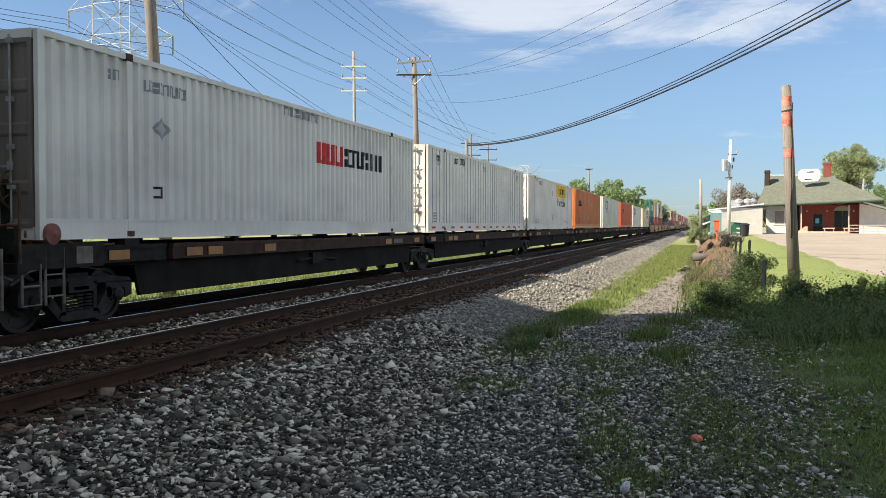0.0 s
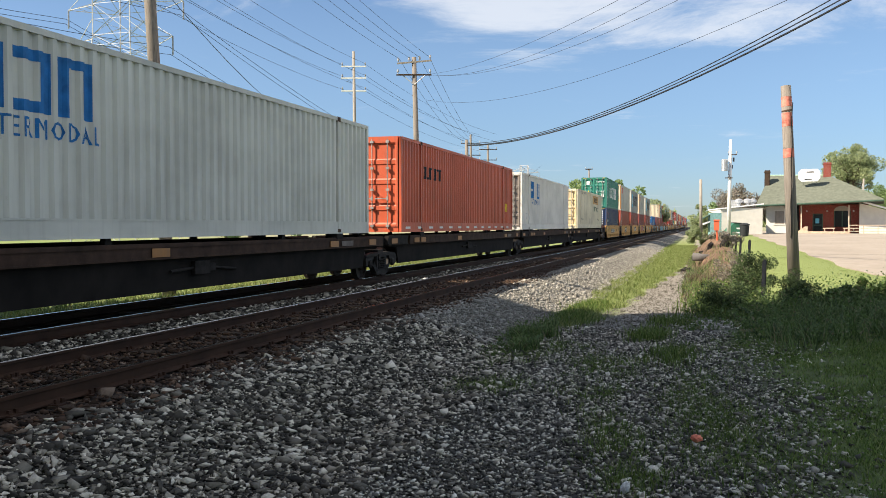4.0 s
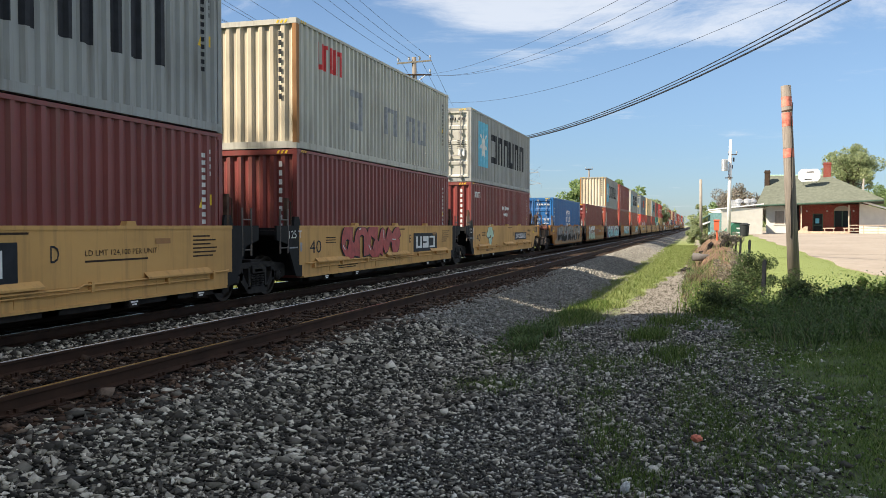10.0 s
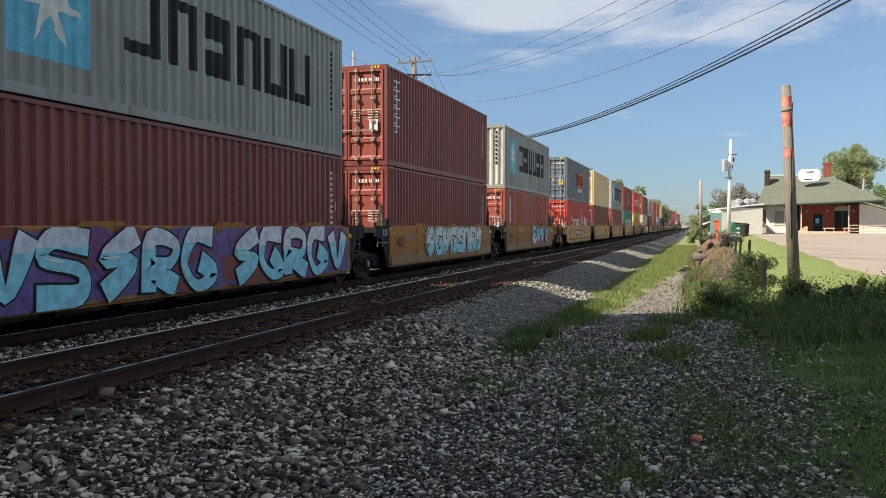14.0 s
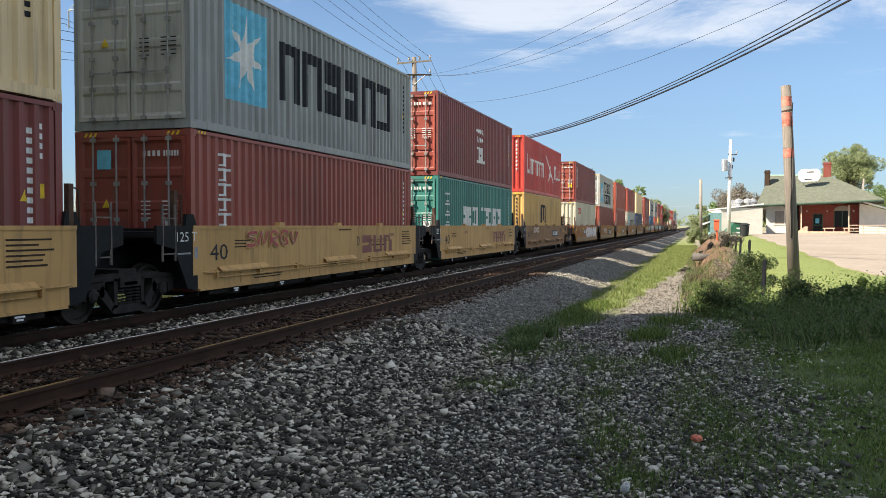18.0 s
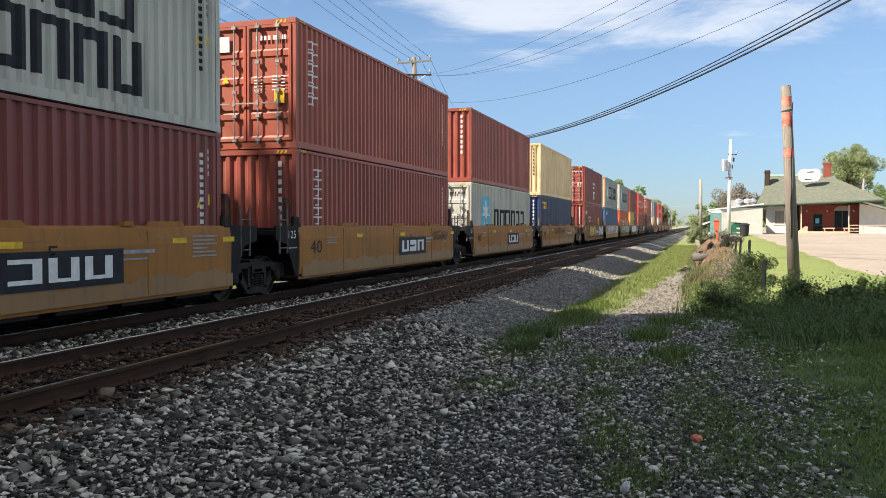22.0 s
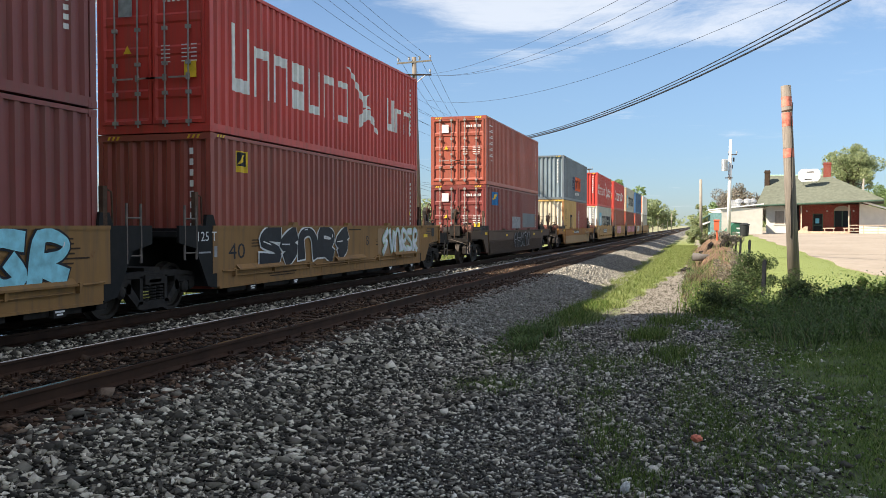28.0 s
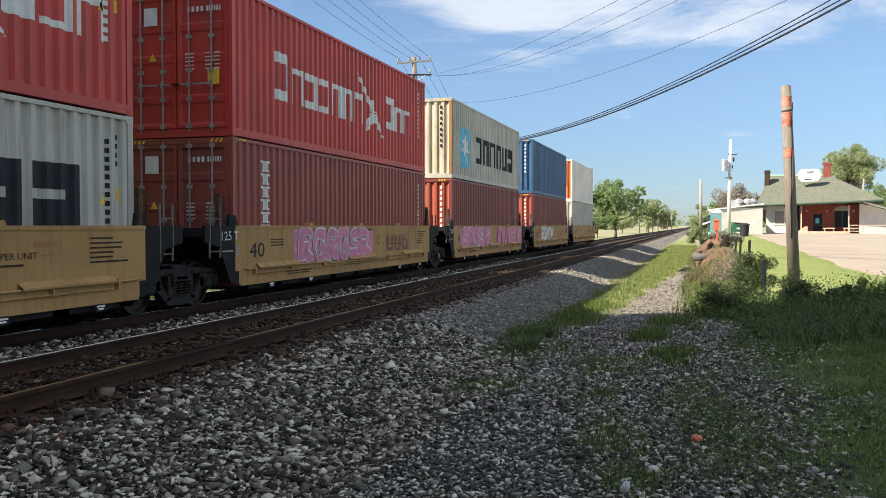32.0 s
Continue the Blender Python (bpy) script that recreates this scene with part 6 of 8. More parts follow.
spray(21, 1.4, 7.7, 5, "g_silver", "inkblue", "g_pink", ("g_cyan", "g_pink", "ochre"), "ledge", seed=15, fat=1.2)
spray(21, 8.8, 12.0, 3, "g_silver", "ochre", None, (), "ledge", seed=16)
spray(22, 1.0, 6.2, 6, "g_mint", "ink", "g_grey", ("g_grey", "g_mint"), "ledge", seed=17)
spray(22, 6.6, 12.0, 6, "g_silver", "ink", "g_mint", ("g_grey",), "ledge", seed=18)
spray(23, 1.2, 8.9, 6, "g_silver", "ink", None, ("ink", "g_cyan"), "ledge", seed=19, fat=1.5)
spray(23, 9.8, 11.4, 2, "g_cyan", "ink", None, (), "ledge", seed=20)
spray(24, 1.5, 6.3, 5, "ink", "inkwhite", None, (), "ledge", seed=21, fat=1.1)
spray(24, 8.6, 11.8, 6, "g_silver", "g_mint", None, ("dirty",), "ledge", seed=22, fat=0.8)
spray(25, 4.9, 8.9, 5, "black", "inkgrey", None, (), "low", 0.45, 1.2, seed=23, fat=1.1)
spray(26, 9.5, 12.0, 6, "ink", "tan", None, (), "low", 0.7, 1.15, seed=24, fat=0.35)
spray(28, 2.6, 6.9, 6, "g_pink", "inkwhite", None, ("g_pink",), "ledge", seed=25)
spray(29, 1.0, 5.4, 5, "g_pink", "inkwhite", None, ("g_pink",), "ledge", seed=26)
spray(29, 7.0, 11.8, 5, "g_pink", "tan", None, ("g_pink",), "ledge", seed=27)
spray(30, 2.0, 6.0, 5, "inkwhite", "tan", None, (), "ledge", seed=28)
# a three-scoop cone in pale green
cone = LOADS["car", 4]
rr = random.Random(4)
for u, z in ((2.45, 1.14), (3.05, 1.14), (2.75, 1.34)):
    on_sill(cone, "paint_outline", [blob(u, z, 0.4, 0.22, rr, 14)], 0.008, "ink")
on_sill(cone, "paint_fill", [blob(u, z, 0.36, 0.19, rr, 14) for u, z in ((2.45, 1.14), (3.05, 1.14), (2.75, 1.34))], 0.011, "g_mint", "pale green spray-painted ice-cream cone")
on_sill(cone, "paint_outline", [[(2.42, 0.98), (3.1, 0.98), (2.95, 0.66), (2.6, 0.66)]], 0.009, "ink")
on_sill(cone, "paint_fill", [[(2.46, 0.97), (3.06, 0.97), (2.92, 0.67), (2.63, 0.67)]], 0.012, "g_mint")

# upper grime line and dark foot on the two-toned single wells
for i in (25, 26):
    on_sill(LOADS["car", i], "dark_foot", [rect(0.02, 12.4, 0.3, 0.82)], -0.01, "tie" if i == 25 else "dirty", "dark grimy lower side", True)


DOORS = {}


# end-wall details: hazard stripes on the top rail, plates and number bars on doors
STRIPE = [[(a, 0.0), (a + 0.05, 0.0), (a + 0.09, 0.07), (a + 0.04, 0.07)] for a in (0.0, 0.1, 0.2)]


def end_marks(key):
    c = LOADS[key]
    H = 2.896
    rng = random.Random(len(key[0]) + key[1] * 13)
    stripes = []
    for s in (-1.02, 0.72):
        stripes += [[(s + a, -0.004, H - 0.1 + b) for a, b in q] for q in STRIPE]
    bd = Build()
    for q in stripes:
        bd.quad(*q)
    part("hazard_stripe", bd.mesh("hazard_stripe", False), M["inkyellow"], c)
    bd = Build()
    bd.quad(*[(HALF + 0.003, 0.22 + a, H - 0.065 + b * 0.8) for a, b in STRIPE[0]]).quad(*[(HALF + 0.003, 0.22 + a, H - 0.065 + b * 0.8) for a, b in STRIPE[1]]).quad(*[(HALF + 0.003, 0.22 + a, H - 0.065 + b * 0.8) for a, b in STRIPE[2]])
    part("hazard_stripe", bd.mesh("hazard_stripe", False), M["inkyellow"], c)
    light = c["label"].split()[0] in ("pale", "cream", "white", "mustard", "grey")
    bd = Build()
    y = -0.026
    doors = DOORS[key]
    if doors:
        for k in range(4):
            bd.quad(*[(0.25 + a, y, 2.42 + b) for a, b in ((k * 0.1, 0), (k * 0.1 + 0.06, 0), (k * 0.1 + 0.06, 0.1), (k * 0.1, 0.1))])
        for k in range(6):
            bd.quad(*[(0.68 + a * 0.9, y, 2.42 + b) for a, b in ((k * 0.06, 0), (k * 0.06 + 0.04, 0), (k * 0.06 + 0.04, 0.1), (k * 0.06, 0.1))])
        for k in range(5):
            for a, w in ((0.2, 0.2), (0.64, 0.13 + 0.05 * (k % 3)), (0.84, 0.12)):
                bd.quad((a, y, 1.6 - k * 0.075), (a + w, y, 1.6 - k * 0.075), (a + w, y, 1.622 - k * 0.075), (a, y, 1.622 - k * 0.075))
        part("number_mark", bd.mesh("number_mark", False), M["ink"] if light else M["inkwhite"], c)
        pl = Build().box(-0.72, -0.42, -0.034, -0.024, 2.2, 2.55).mesh("door_plate")
        part("door_plate", pl, M[rng.choice(("inkwhite", "galv", "inkwhite", "sky_blue"))], c)
        part("door_plate", Build().quad((-0.62, -0.027, 1.5), (-0.44, -0.027, 1.5), (-0.53, -0.027, 1.66)).mesh("door_plate", False), M["inkyellow"], c, "yellow warning triangle")
        if rng.random() < 0.5:
            part("door_plate", Build().box(0.7, 0.95, -0.034, -0.024, 1.0, 1.3).mesh("door_plate"), M[rng.choice(("inkyellow", "inkwhite"))], c)
    else:
        for k in range(8):
            bd.quad(*[(0.78, -0.004, 2.5 - k * 0.2), (0.86, -0.004, 2.5 - k * 0.2), (0.86, -0.004, 2.62 - k * 0.2), (0.78, -0.004, 2.62 - k * 0.2)])
        part("number_mark", bd.mesh("number_mark", False), M["ink"] if light else M["inkwhite"], c)
    # number at the far top of the side, and a warning triangle
    L = 6.058 if c["label"].startswith("short") else 12.192
    bars = [rect(L - 0.62, L - 0.54, 2.42 - 0.135 * k, 2.5 - 0.135 * k) for k in range(11)] + [rect(L - 0.4, L - 0.32, 2.5 - 0.135 * k, 2.58 - 0.135 * k) for k in range(4)]
    part("number_mark", decal_mesh("number_mark", bars, 0.004), M["ink"] if light else M["inkwhite"], c)
    part("data_plate", decal_mesh("data_plate", [rect(L - 0.41, L - 0.29, 1.55, 1.75)], 0.005), M[rng.choice(("inkyellow", "inkwhite", "inkyellow"))], c, "small notice plate")
    part("warning_triangle", decal_mesh("warning_triangle", [[(L - 0.8, 1.5), (L - 0.6, 1.5), (L - 0.7, 1.68)]], 0.004), M["inkyellow"], c, "yellow warning triangle")


for i, w in enumerate(W):
    DOORS["low", i] = bool(w[5][1])
    end_marks(("low", i))
    if ("low2", i) in LOADS:
        DOORS["low2", i] = False
    if w[4]:
        DOORS["up", i] = bool(w[4][1])
        end_marks(("up", i))

# reflector dashes along the foot of the long boxes
for i, colour in ((2, "inkred"), (4, "inkwhite"), (6, "inkwhite")):
    c = LOADS["C", i]
    for k in range(13):
        u = 0.4 + k * 1.2
        part("reflector", decal_mesh("reflector", [rect(u, u + 0.45, 0.1, 0.17)], 0.004, False, HALF), M[colour], c)


# ---- stones, grass and weeds ----
def island_material(name, stops, rough=0.85, sheen=0.0):
    mt, n, l, b = material(name, rough)
    g = n.new("ShaderNodeNewGeometry")
    c = ramp_node(n, l, g.outputs["Random Per Island"], stops)
    f = noise_node(n, l, 40, 4, by_object=False)
    c = mix_node(n, l, 0.5, c, ramp_node(n, l, f, [(0.3, (0.35, 0.35, 0.35)), (0.7, (1, 1, 1))]), "MULTIPLY")
    l.new(c, b.inputs["Base Color"])
    if sheen:
        tr = n.new("ShaderNodeBsdfTranslucent")
        l.new(c, tr.inputs["Color"])
        mx = n.new("ShaderNodeMixShader")
        mx.inputs[0].default_value = sheen
        l.new(b.outputs[0], mx.inputs[1])
        l.new(tr.outputs[0], mx.inputs[2])
        l.new(mx.outputs[0], n["Material Output"].inputs["Surface"])
    return mt


M["stone"] = island_material("crushed_stone", [(0.0, (0.022, 0.02, 0.0165)), (0.4, (0.09, 0.081, 0.066)), (0.62, (0.23, 0.208, 0.167)), (0.8, (0.52, 0.47, 0.375)), (1.0, (0.9, 0.83, 0.69))])
M["gravelstone"] = island_material("grey_gravel", [(0.0, (0.035, 0.033, 0.028)), (0.4, (0.14, 0.13, 0.108)), (0.62, (0.34, 0.315, 0.26)), (0.8, (0.68, 0.63, 0.52)), (1.0, (0.95, 0.9, 0.78))])
# lighter copy of the ballast stone, with the sun on the shoulder in its colour
M["litshoulder"] = island_material("sunlit_shoulder_stone", [(0.0, (0.2, 0.188, 0.16)), (0.4, (0.27, 0.255, 0.22)), (0.75, (0.36, 0.34, 0.295)), (1.0, (0.5, 0.47, 0.41))])
M["bedstone"] = island_material("rust_stained_stone", [(0.0, (0.016, 0.011, 0.008)), (0.5, (0.055, 0.033, 0.021)), (0.85, (0.14, 0.08, 0.048)), (1.0, (0.26, 0.2, 0.15))])
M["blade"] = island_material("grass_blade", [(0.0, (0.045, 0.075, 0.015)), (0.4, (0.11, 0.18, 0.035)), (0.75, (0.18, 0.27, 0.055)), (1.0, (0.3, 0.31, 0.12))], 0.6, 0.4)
# lightened copy of the grass greens: sunshine is put into the blade colour
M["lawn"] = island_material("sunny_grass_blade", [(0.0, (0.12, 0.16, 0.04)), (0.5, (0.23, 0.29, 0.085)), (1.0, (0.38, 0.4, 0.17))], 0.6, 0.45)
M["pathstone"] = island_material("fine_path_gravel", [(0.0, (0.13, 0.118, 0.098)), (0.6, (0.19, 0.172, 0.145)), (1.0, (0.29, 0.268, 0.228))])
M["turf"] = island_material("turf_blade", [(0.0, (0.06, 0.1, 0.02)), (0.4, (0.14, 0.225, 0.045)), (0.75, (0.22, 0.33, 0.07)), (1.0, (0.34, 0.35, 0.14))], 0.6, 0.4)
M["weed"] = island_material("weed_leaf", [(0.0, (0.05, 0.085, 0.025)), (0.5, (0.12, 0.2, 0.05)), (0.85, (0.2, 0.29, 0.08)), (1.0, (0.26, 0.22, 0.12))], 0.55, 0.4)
M["dry"] = island_material("dry_stalk", [(0.0, (0.05, 0.034, 0.022)), (0.6, (0.11, 0.077, 0.05)), (1.0, (0.22, 0.165, 0.1))], 0.8)
M["leaf"] = island_material("tree_leaf", [(0.0, (0.17, 0.24, 0.1)), (0.5, (0.28, 0.39, 0.17)), (1.0, (0.4, 0.5, 0.25))], 0.6, 0.55)
# leaf green made paler: distance haze is put into the colour
M["leafhazy"] = island_material("haze_paled_leaf", [(0.0, (0.3, 0.35, 0.19)), (0.5, (0.4, 0.47, 0.25)), (1.0, (0.52, 0.57, 0.34))], 0.6, 0.6)
# brown twigs, greyed: haze before the trees behind the shed is in the colour
M["twig"] = island_material("budding_twigs", [(0.0, (0.19, 0.165, 0.14)), (0.6, (0.28, 0.245, 0.2)), (1.0, (0.33, 0.32, 0.22))], 0.8, 0.2)
M["shrubleaf"] = island_material("dull_shrub_leaf", [(0.0, (0.04, 0.06, 0.025)), (0.5, (0.085, 0.13, 0.05)), (1.0, (0.15, 0.2, 0.085))], 0.6, 0.3)
M["bark"] = wood_material("bark", (0.14, 0.11, 0.085))

CUBE_V = np.array([(x, y, z) for z in (-1, 1) for y in (-1, 1) for x in (-1, 1)], float) * 0.72
CUBE_F = np.array([(0, 2, 3), (0, 3, 1), (4, 5, 7), (4, 7, 6), (0, 1, 5), (0, 5, 4), (2, 6, 7), (2, 7, 3), (0, 4, 6), (0, 6, 2), (1, 3, 7), (1, 7, 5)])
OCT_V = np.array([(1, 0.3, 0.2), (0.1, 1, -0.2), (-1, 0.1, 0.25), (-0.2, -1, -0.1), (0.3, -0.2, 0.8), (-0.25, 0.1, -0.8)], float)
OCT_F = np.array([(0, 1, 4), (1, 2, 4), (2, 3, 4), (3, 0, 4), (1, 0, 5), (2, 1, 5), (3, 2, 5), (0, 3, 5)])


def fast_mesh(name, V, F):
    me = bpy.data.meshes.new(name)
    k = F.shape[1]
    me.vertices.add(len(V))
    me.vertices.foreach_set("co", V.astype(np.float32).ravel())
    me.loops.add(F.size)
    me.loops.foreach_set("vertex_index", F.astype(np.int32).ravel())
    me.polygons.add(len(F))
    me.polygons.foreach_set("loop_start", np.arange(0, F.size, k, dtype=np.int32))
    me.update(calc_edges=True)
    me.validate()
    return me


def stones(name, x0, x1, y0, y1, count, size, mat, label, seed, fine=True, near_power=1.0, keep=None, sink=0.25):
    rng = np.random.RandomState(seed)
    bv, bf = (CUBE_V, CUBE_F) if fine else (OCT_V, OCT_F)
    u = rng.uniform(0, 1, count) ** near_power
    x, y = rng.uniform(x0, x1, count), y0 + (y1 - y0) * u
    if keep is not None:
        ok = keep(x, y, rng)
        x, y = x[ok], y[ok]
    m = len(x)
    s = size * np.exp(rng.normal(0, 0.38, m))
    sc = np.stack([s * rng.uniform(0.8, 1.5, m), s * rng.uniform(0.7, 1.1, m), s * rng.uniform(0.45, 0.85, m)], -1)
    V = bv[None] * (1 + rng.uniform(-0.42, 0.3, (m, len(bv), 1))) * sc[:, None, :]
    a, t = rng.uniform(0, 6.283, m), rng.normal(0, 0.7, m)
    ca, sa, ct, st = np.cos(a), np.sin(a), np.cos(t), np.sin(t)
    X, Y, Z = V[..., 0], V[..., 1], V[..., 2]
    Y, Z = Y * ct[:, None] - Z * st[:, None], Y * st[:, None] + Z * ct[:, None]
    X, Y = X * ca[:, None] - Y * sa[:, None], X * sa[:, None] + Y * ca[:, None]
    z = ground_z(x, y) + sc[:, 2] * (1 - 2 * sink) + rng.uniform(0, 0.012, m)
    V = np.stack([X + x[:, None], Y + y[:, None], Z + z[:, None]], -1).reshape(-1, 3)
    F = (bf[None] + (np.arange(m) * len(bv))[:, None, None]).reshape(-1, 3)
    ob = new(name, fast_mesh(name, V, F))
    ob.data.materials.append(mat)
    return tagged(ob, label, "gravel", kind="stuff")


def patchy(x, y, rng, scale=0.8, cut=0.5, seed=1.0):
    """A blotchy mask over the plan."""
    v = np.sin(x * 2.1 * scale + seed) * np.cos(y * 1.3 * scale + 2 * seed) + 0.6 * np.sin(x * 4.7 * scale + y * 2.9 * scale + seed) + rng.normal(0, 0.35, x.shape)
    return v > cut


def path_edge(y):
    """Where the grass strip ends and the path begins."""
    return np.interp(y, [17, 26, 42, 60, 90], [-2.35, -1.8, -0.95, -0.55, -0.35])


stones("ballast", -5.4, -2.5, 3.2, 15.0, 55000, 0.0235, M["stone"], "loose grey crushed stone ballast beside the track", 11, False, near_power=1.25,
       keep=lambda x, y, r: r.uniform(0, 1, x.shape) < np.clip((x + 5.5) / 0.6, 0.15, 1))
stones("ballast", -5.2, -2.6, 14.5, 75.0, 38000, 0.025, M["litshoulder"], "loose grey crushed stone ballast along the shoulder", 12, False, 1.4)
stones("gravel", -2.6, 2.4, 4.6, 18.0, 58000, 0.0165, M["gravelstone"], "fine grey gravel and cinders of the path", 13, False, near_power=1.25,
       keep=lambda x, y, r: (r.uniform(0, 1, x.shape) < np.clip(1.1 - 0.5 * (x + 0.3) + 0.25 * np.sin(y * 1.3), 0.02, 1)))
stones("gravel", -2.4, 0.6, 16.0, 60.0, 15000, 0.0165, M["pathstone"], "fine pale gravel of the path farther along", 14, False, 1.4,
       keep=lambda x, y, r: (x > path_edge(y) - 0.1 * r.uniform(0, 1, x.shape)) & (x < path_edge(y) + 2.0))
stones("gravel", -2.2, 2.4, 4.6, 18.0, 4200, 0.026, M["gravelstone"], "scattered larger stones among grass and gravel", 17, False, near_power=1.2, keep=lambda x, y, r: patchy(x, y, r, 0.7, 0.2, 4.0) & (r.uniform(0, 1, x.shape) < np.clip(1.1 - 0.5 * x, 0, 1)))
stones("ballast", -8.98, -7.62, 6.0, 46.0, 19000, 0.027, M["stone"], "crushed stone ballast between the two tracks", 15, False, 1.35, sink=0.2)
stones("ballast", -5.75, -4.8, 3.2, 30.0, 9000, 0.025, M["bedstone"], "rust-stained ballast at the tie ends", 16, False, 1.2)
stones("ballast", -7.34, -5.9, 5.0, 45.0, 17000, 0.023, M["bedstone"], "rust-stained ballast between the rails", 18, False, 1.4, sink=0.05)

M["palestone"] = island_material("pale_loose_stone", [(0.0, (0.2, 0.19, 0.165)), (0.5, (0.46, 0.44, 0.38)), (1.0, (0.8, 0.77, 0.68))])
stones("gravel", -0.6, 1.0, 18.4, 20.3, 520, 0.034, M["palestone"], "pale loose stones at the edge of the weeds", 19, False)
stones("gravel", -0.3, 1.6, 7.0, 15.0, 420, 0.022, M["palestone"], "pale loose stones lying among thin grass", 20, False, keep=lambda x, y, r: x < 0.9 + 0.3 * np.sin(y))


def blades(name, x, y, height, width, lean, mat, label, seed, z=None, category="grass"):
    """Tapering bent blades: two quads and a tip each."""
    rng = np.random.RandomState(seed)
    m = len(x)
    h = height * rng.uniform(0.5, 1.3, m)
    w = width * rng.uniform(0.6, 1.4, m)
    a = rng.uniform(0, 6.283, m)
    le = h * lean * rng.uniform(0.2, 1.6, m)
    dx, dy = np.cos(a), np.sin(a)
    z = (ground_z(x, y) if z is None else z) - 0.01
    V = np.empty((m, 5, 3))
    for k, (up, wd, off) in enumerate(((0, 1, 0), (0, -1, 0), (0.55, -0.8, 0.3), (0.55, 0.8, 0.3), (1, 0.0, 1))):
        V[:, k, 0] = x + dx * le * off - dy * w * wd * 0.5
        V[:, k, 1] = y + dy * le * off + dx * w * wd * 0.5
        V[:, k, 2] = z + h * up
    F = (np.array([(0, 1, 2), (0, 2, 3), (3, 2, 4)])[None] + (np.arange(m) * 5)[:, None, None]).reshape(-1, 3)
    ob = new(name, fast_mesh(name, V.reshape(-1, 3), F))
    ob.data.materials.append(mat)
    return tagged(ob, label, category, kind="stuff")


rngG = np.random.RandomState(21)


def scatter(count, x0, x1, y0, y1, power=1.2, keep=None):
    x, y = rngG.uniform(x0, x1, count), y0 + (y1 - y0) * rngG.uniform(0, 1, count) ** power
    if keep is not None:
        ok = keep(x, y)
        x, y = x[ok], y[ok]
    return x, y


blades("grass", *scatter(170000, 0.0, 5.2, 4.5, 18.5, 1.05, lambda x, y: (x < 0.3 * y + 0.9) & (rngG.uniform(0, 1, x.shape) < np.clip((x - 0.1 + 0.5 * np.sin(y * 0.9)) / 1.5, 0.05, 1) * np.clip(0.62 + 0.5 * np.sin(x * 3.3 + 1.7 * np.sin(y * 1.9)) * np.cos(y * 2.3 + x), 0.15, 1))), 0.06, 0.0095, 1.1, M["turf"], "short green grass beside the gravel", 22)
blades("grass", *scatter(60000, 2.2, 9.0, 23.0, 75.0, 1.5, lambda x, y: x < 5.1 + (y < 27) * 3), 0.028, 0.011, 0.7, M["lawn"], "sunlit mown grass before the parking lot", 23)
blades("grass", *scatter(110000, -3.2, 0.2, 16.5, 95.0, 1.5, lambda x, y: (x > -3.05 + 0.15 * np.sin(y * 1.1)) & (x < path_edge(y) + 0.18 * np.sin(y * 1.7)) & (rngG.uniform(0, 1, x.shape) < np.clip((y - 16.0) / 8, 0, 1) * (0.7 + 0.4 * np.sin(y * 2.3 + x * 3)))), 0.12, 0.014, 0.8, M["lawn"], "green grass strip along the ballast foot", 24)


def tufts(name, places, height, width, mat, label, seed):
    """Ragged patches of grass: (x, y, radius across, radius along, blades)."""
    rng = np.random.RandomState(seed)
    xs, ys = [], []
    for x, y, rx, ry, n in places:
        k = rng.randint(0, 9, n)
        ox, oy = rng.normal(0, 0.55, 9), rng.normal(0, 0.55, 9)
        xs.append(x + rx * (ox[k] * 1.2 + rng.normal(0, 0.5, n)))
        ys.append(y + ry * (oy[k] * 1.2 + rng.normal(0, 0.5, n)))
    return blades(name, np.concatenate(xs), np.concatenate(ys), height, width, 0.9, mat, label, seed)


tufts("grass", [(-2.66, 11.0, 0.4, 0.7, 1500), (-2.9, 13.2, 0.3, 0.9, 1500), (-1.2, 13.2, 0.35, 0.9, 1800), (-0.85, 9.3, 0.3, 0.7, 1500), (-1.33, 10.8, 0.25, 0.5, 700), (-0.2, 11.5, 0.4, 1.2, 2200), (0.1, 9.0, 0.4, 1.2, 2400), (-0.5, 7.2, 0.25, 0.5, 900), (-2.2, 14.5, 0.5, 0.8, 1300)],
      0.075, 0.009, M["blade"], "thin grass growing through the gravel", 25)
tufts("grass", [(-0.95, 16.9, 0.3, 0.6, 1000), (-0.5, 14.6, 0.3, 0.7, 700), (-2.75, 19.0, 0.3, 1.3, 1300), (-2.7, 21.5, 0.35, 1.4, 1800), (-0.6, 19.6, 0.25, 0.7, 700)],
      0.17, 0.013, M["blade"], "grass tufts along the path", 27)
tufts("weeds", [(-3.05, 15.7, 0.22, 0.4, 2000), (-2.75, 14.3, 0.15, 0.3, 500), (-2.9, 17.2, 0.15, 0.3, 400)], 0.22, 0.02, M["weed"], "leafy weed clump in the gravel", 26)
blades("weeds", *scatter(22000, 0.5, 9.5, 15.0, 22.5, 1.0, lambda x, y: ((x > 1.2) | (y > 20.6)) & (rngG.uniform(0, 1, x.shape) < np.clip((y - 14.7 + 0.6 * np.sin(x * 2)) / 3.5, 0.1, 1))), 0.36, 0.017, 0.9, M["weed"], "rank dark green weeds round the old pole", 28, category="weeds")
blades("weeds", *scatter(11000, -0.7, 1.8, 20.3, 32.0, 1.0, lambda x, y: rngG.uniform(0, 1, x.shape) < np.exp(-((x - 0.75) / 0.75) ** 2)), 0.32, 0.016, 0.8, M["blade"], "tall grass and weeds along the path", 29, category="weeds")


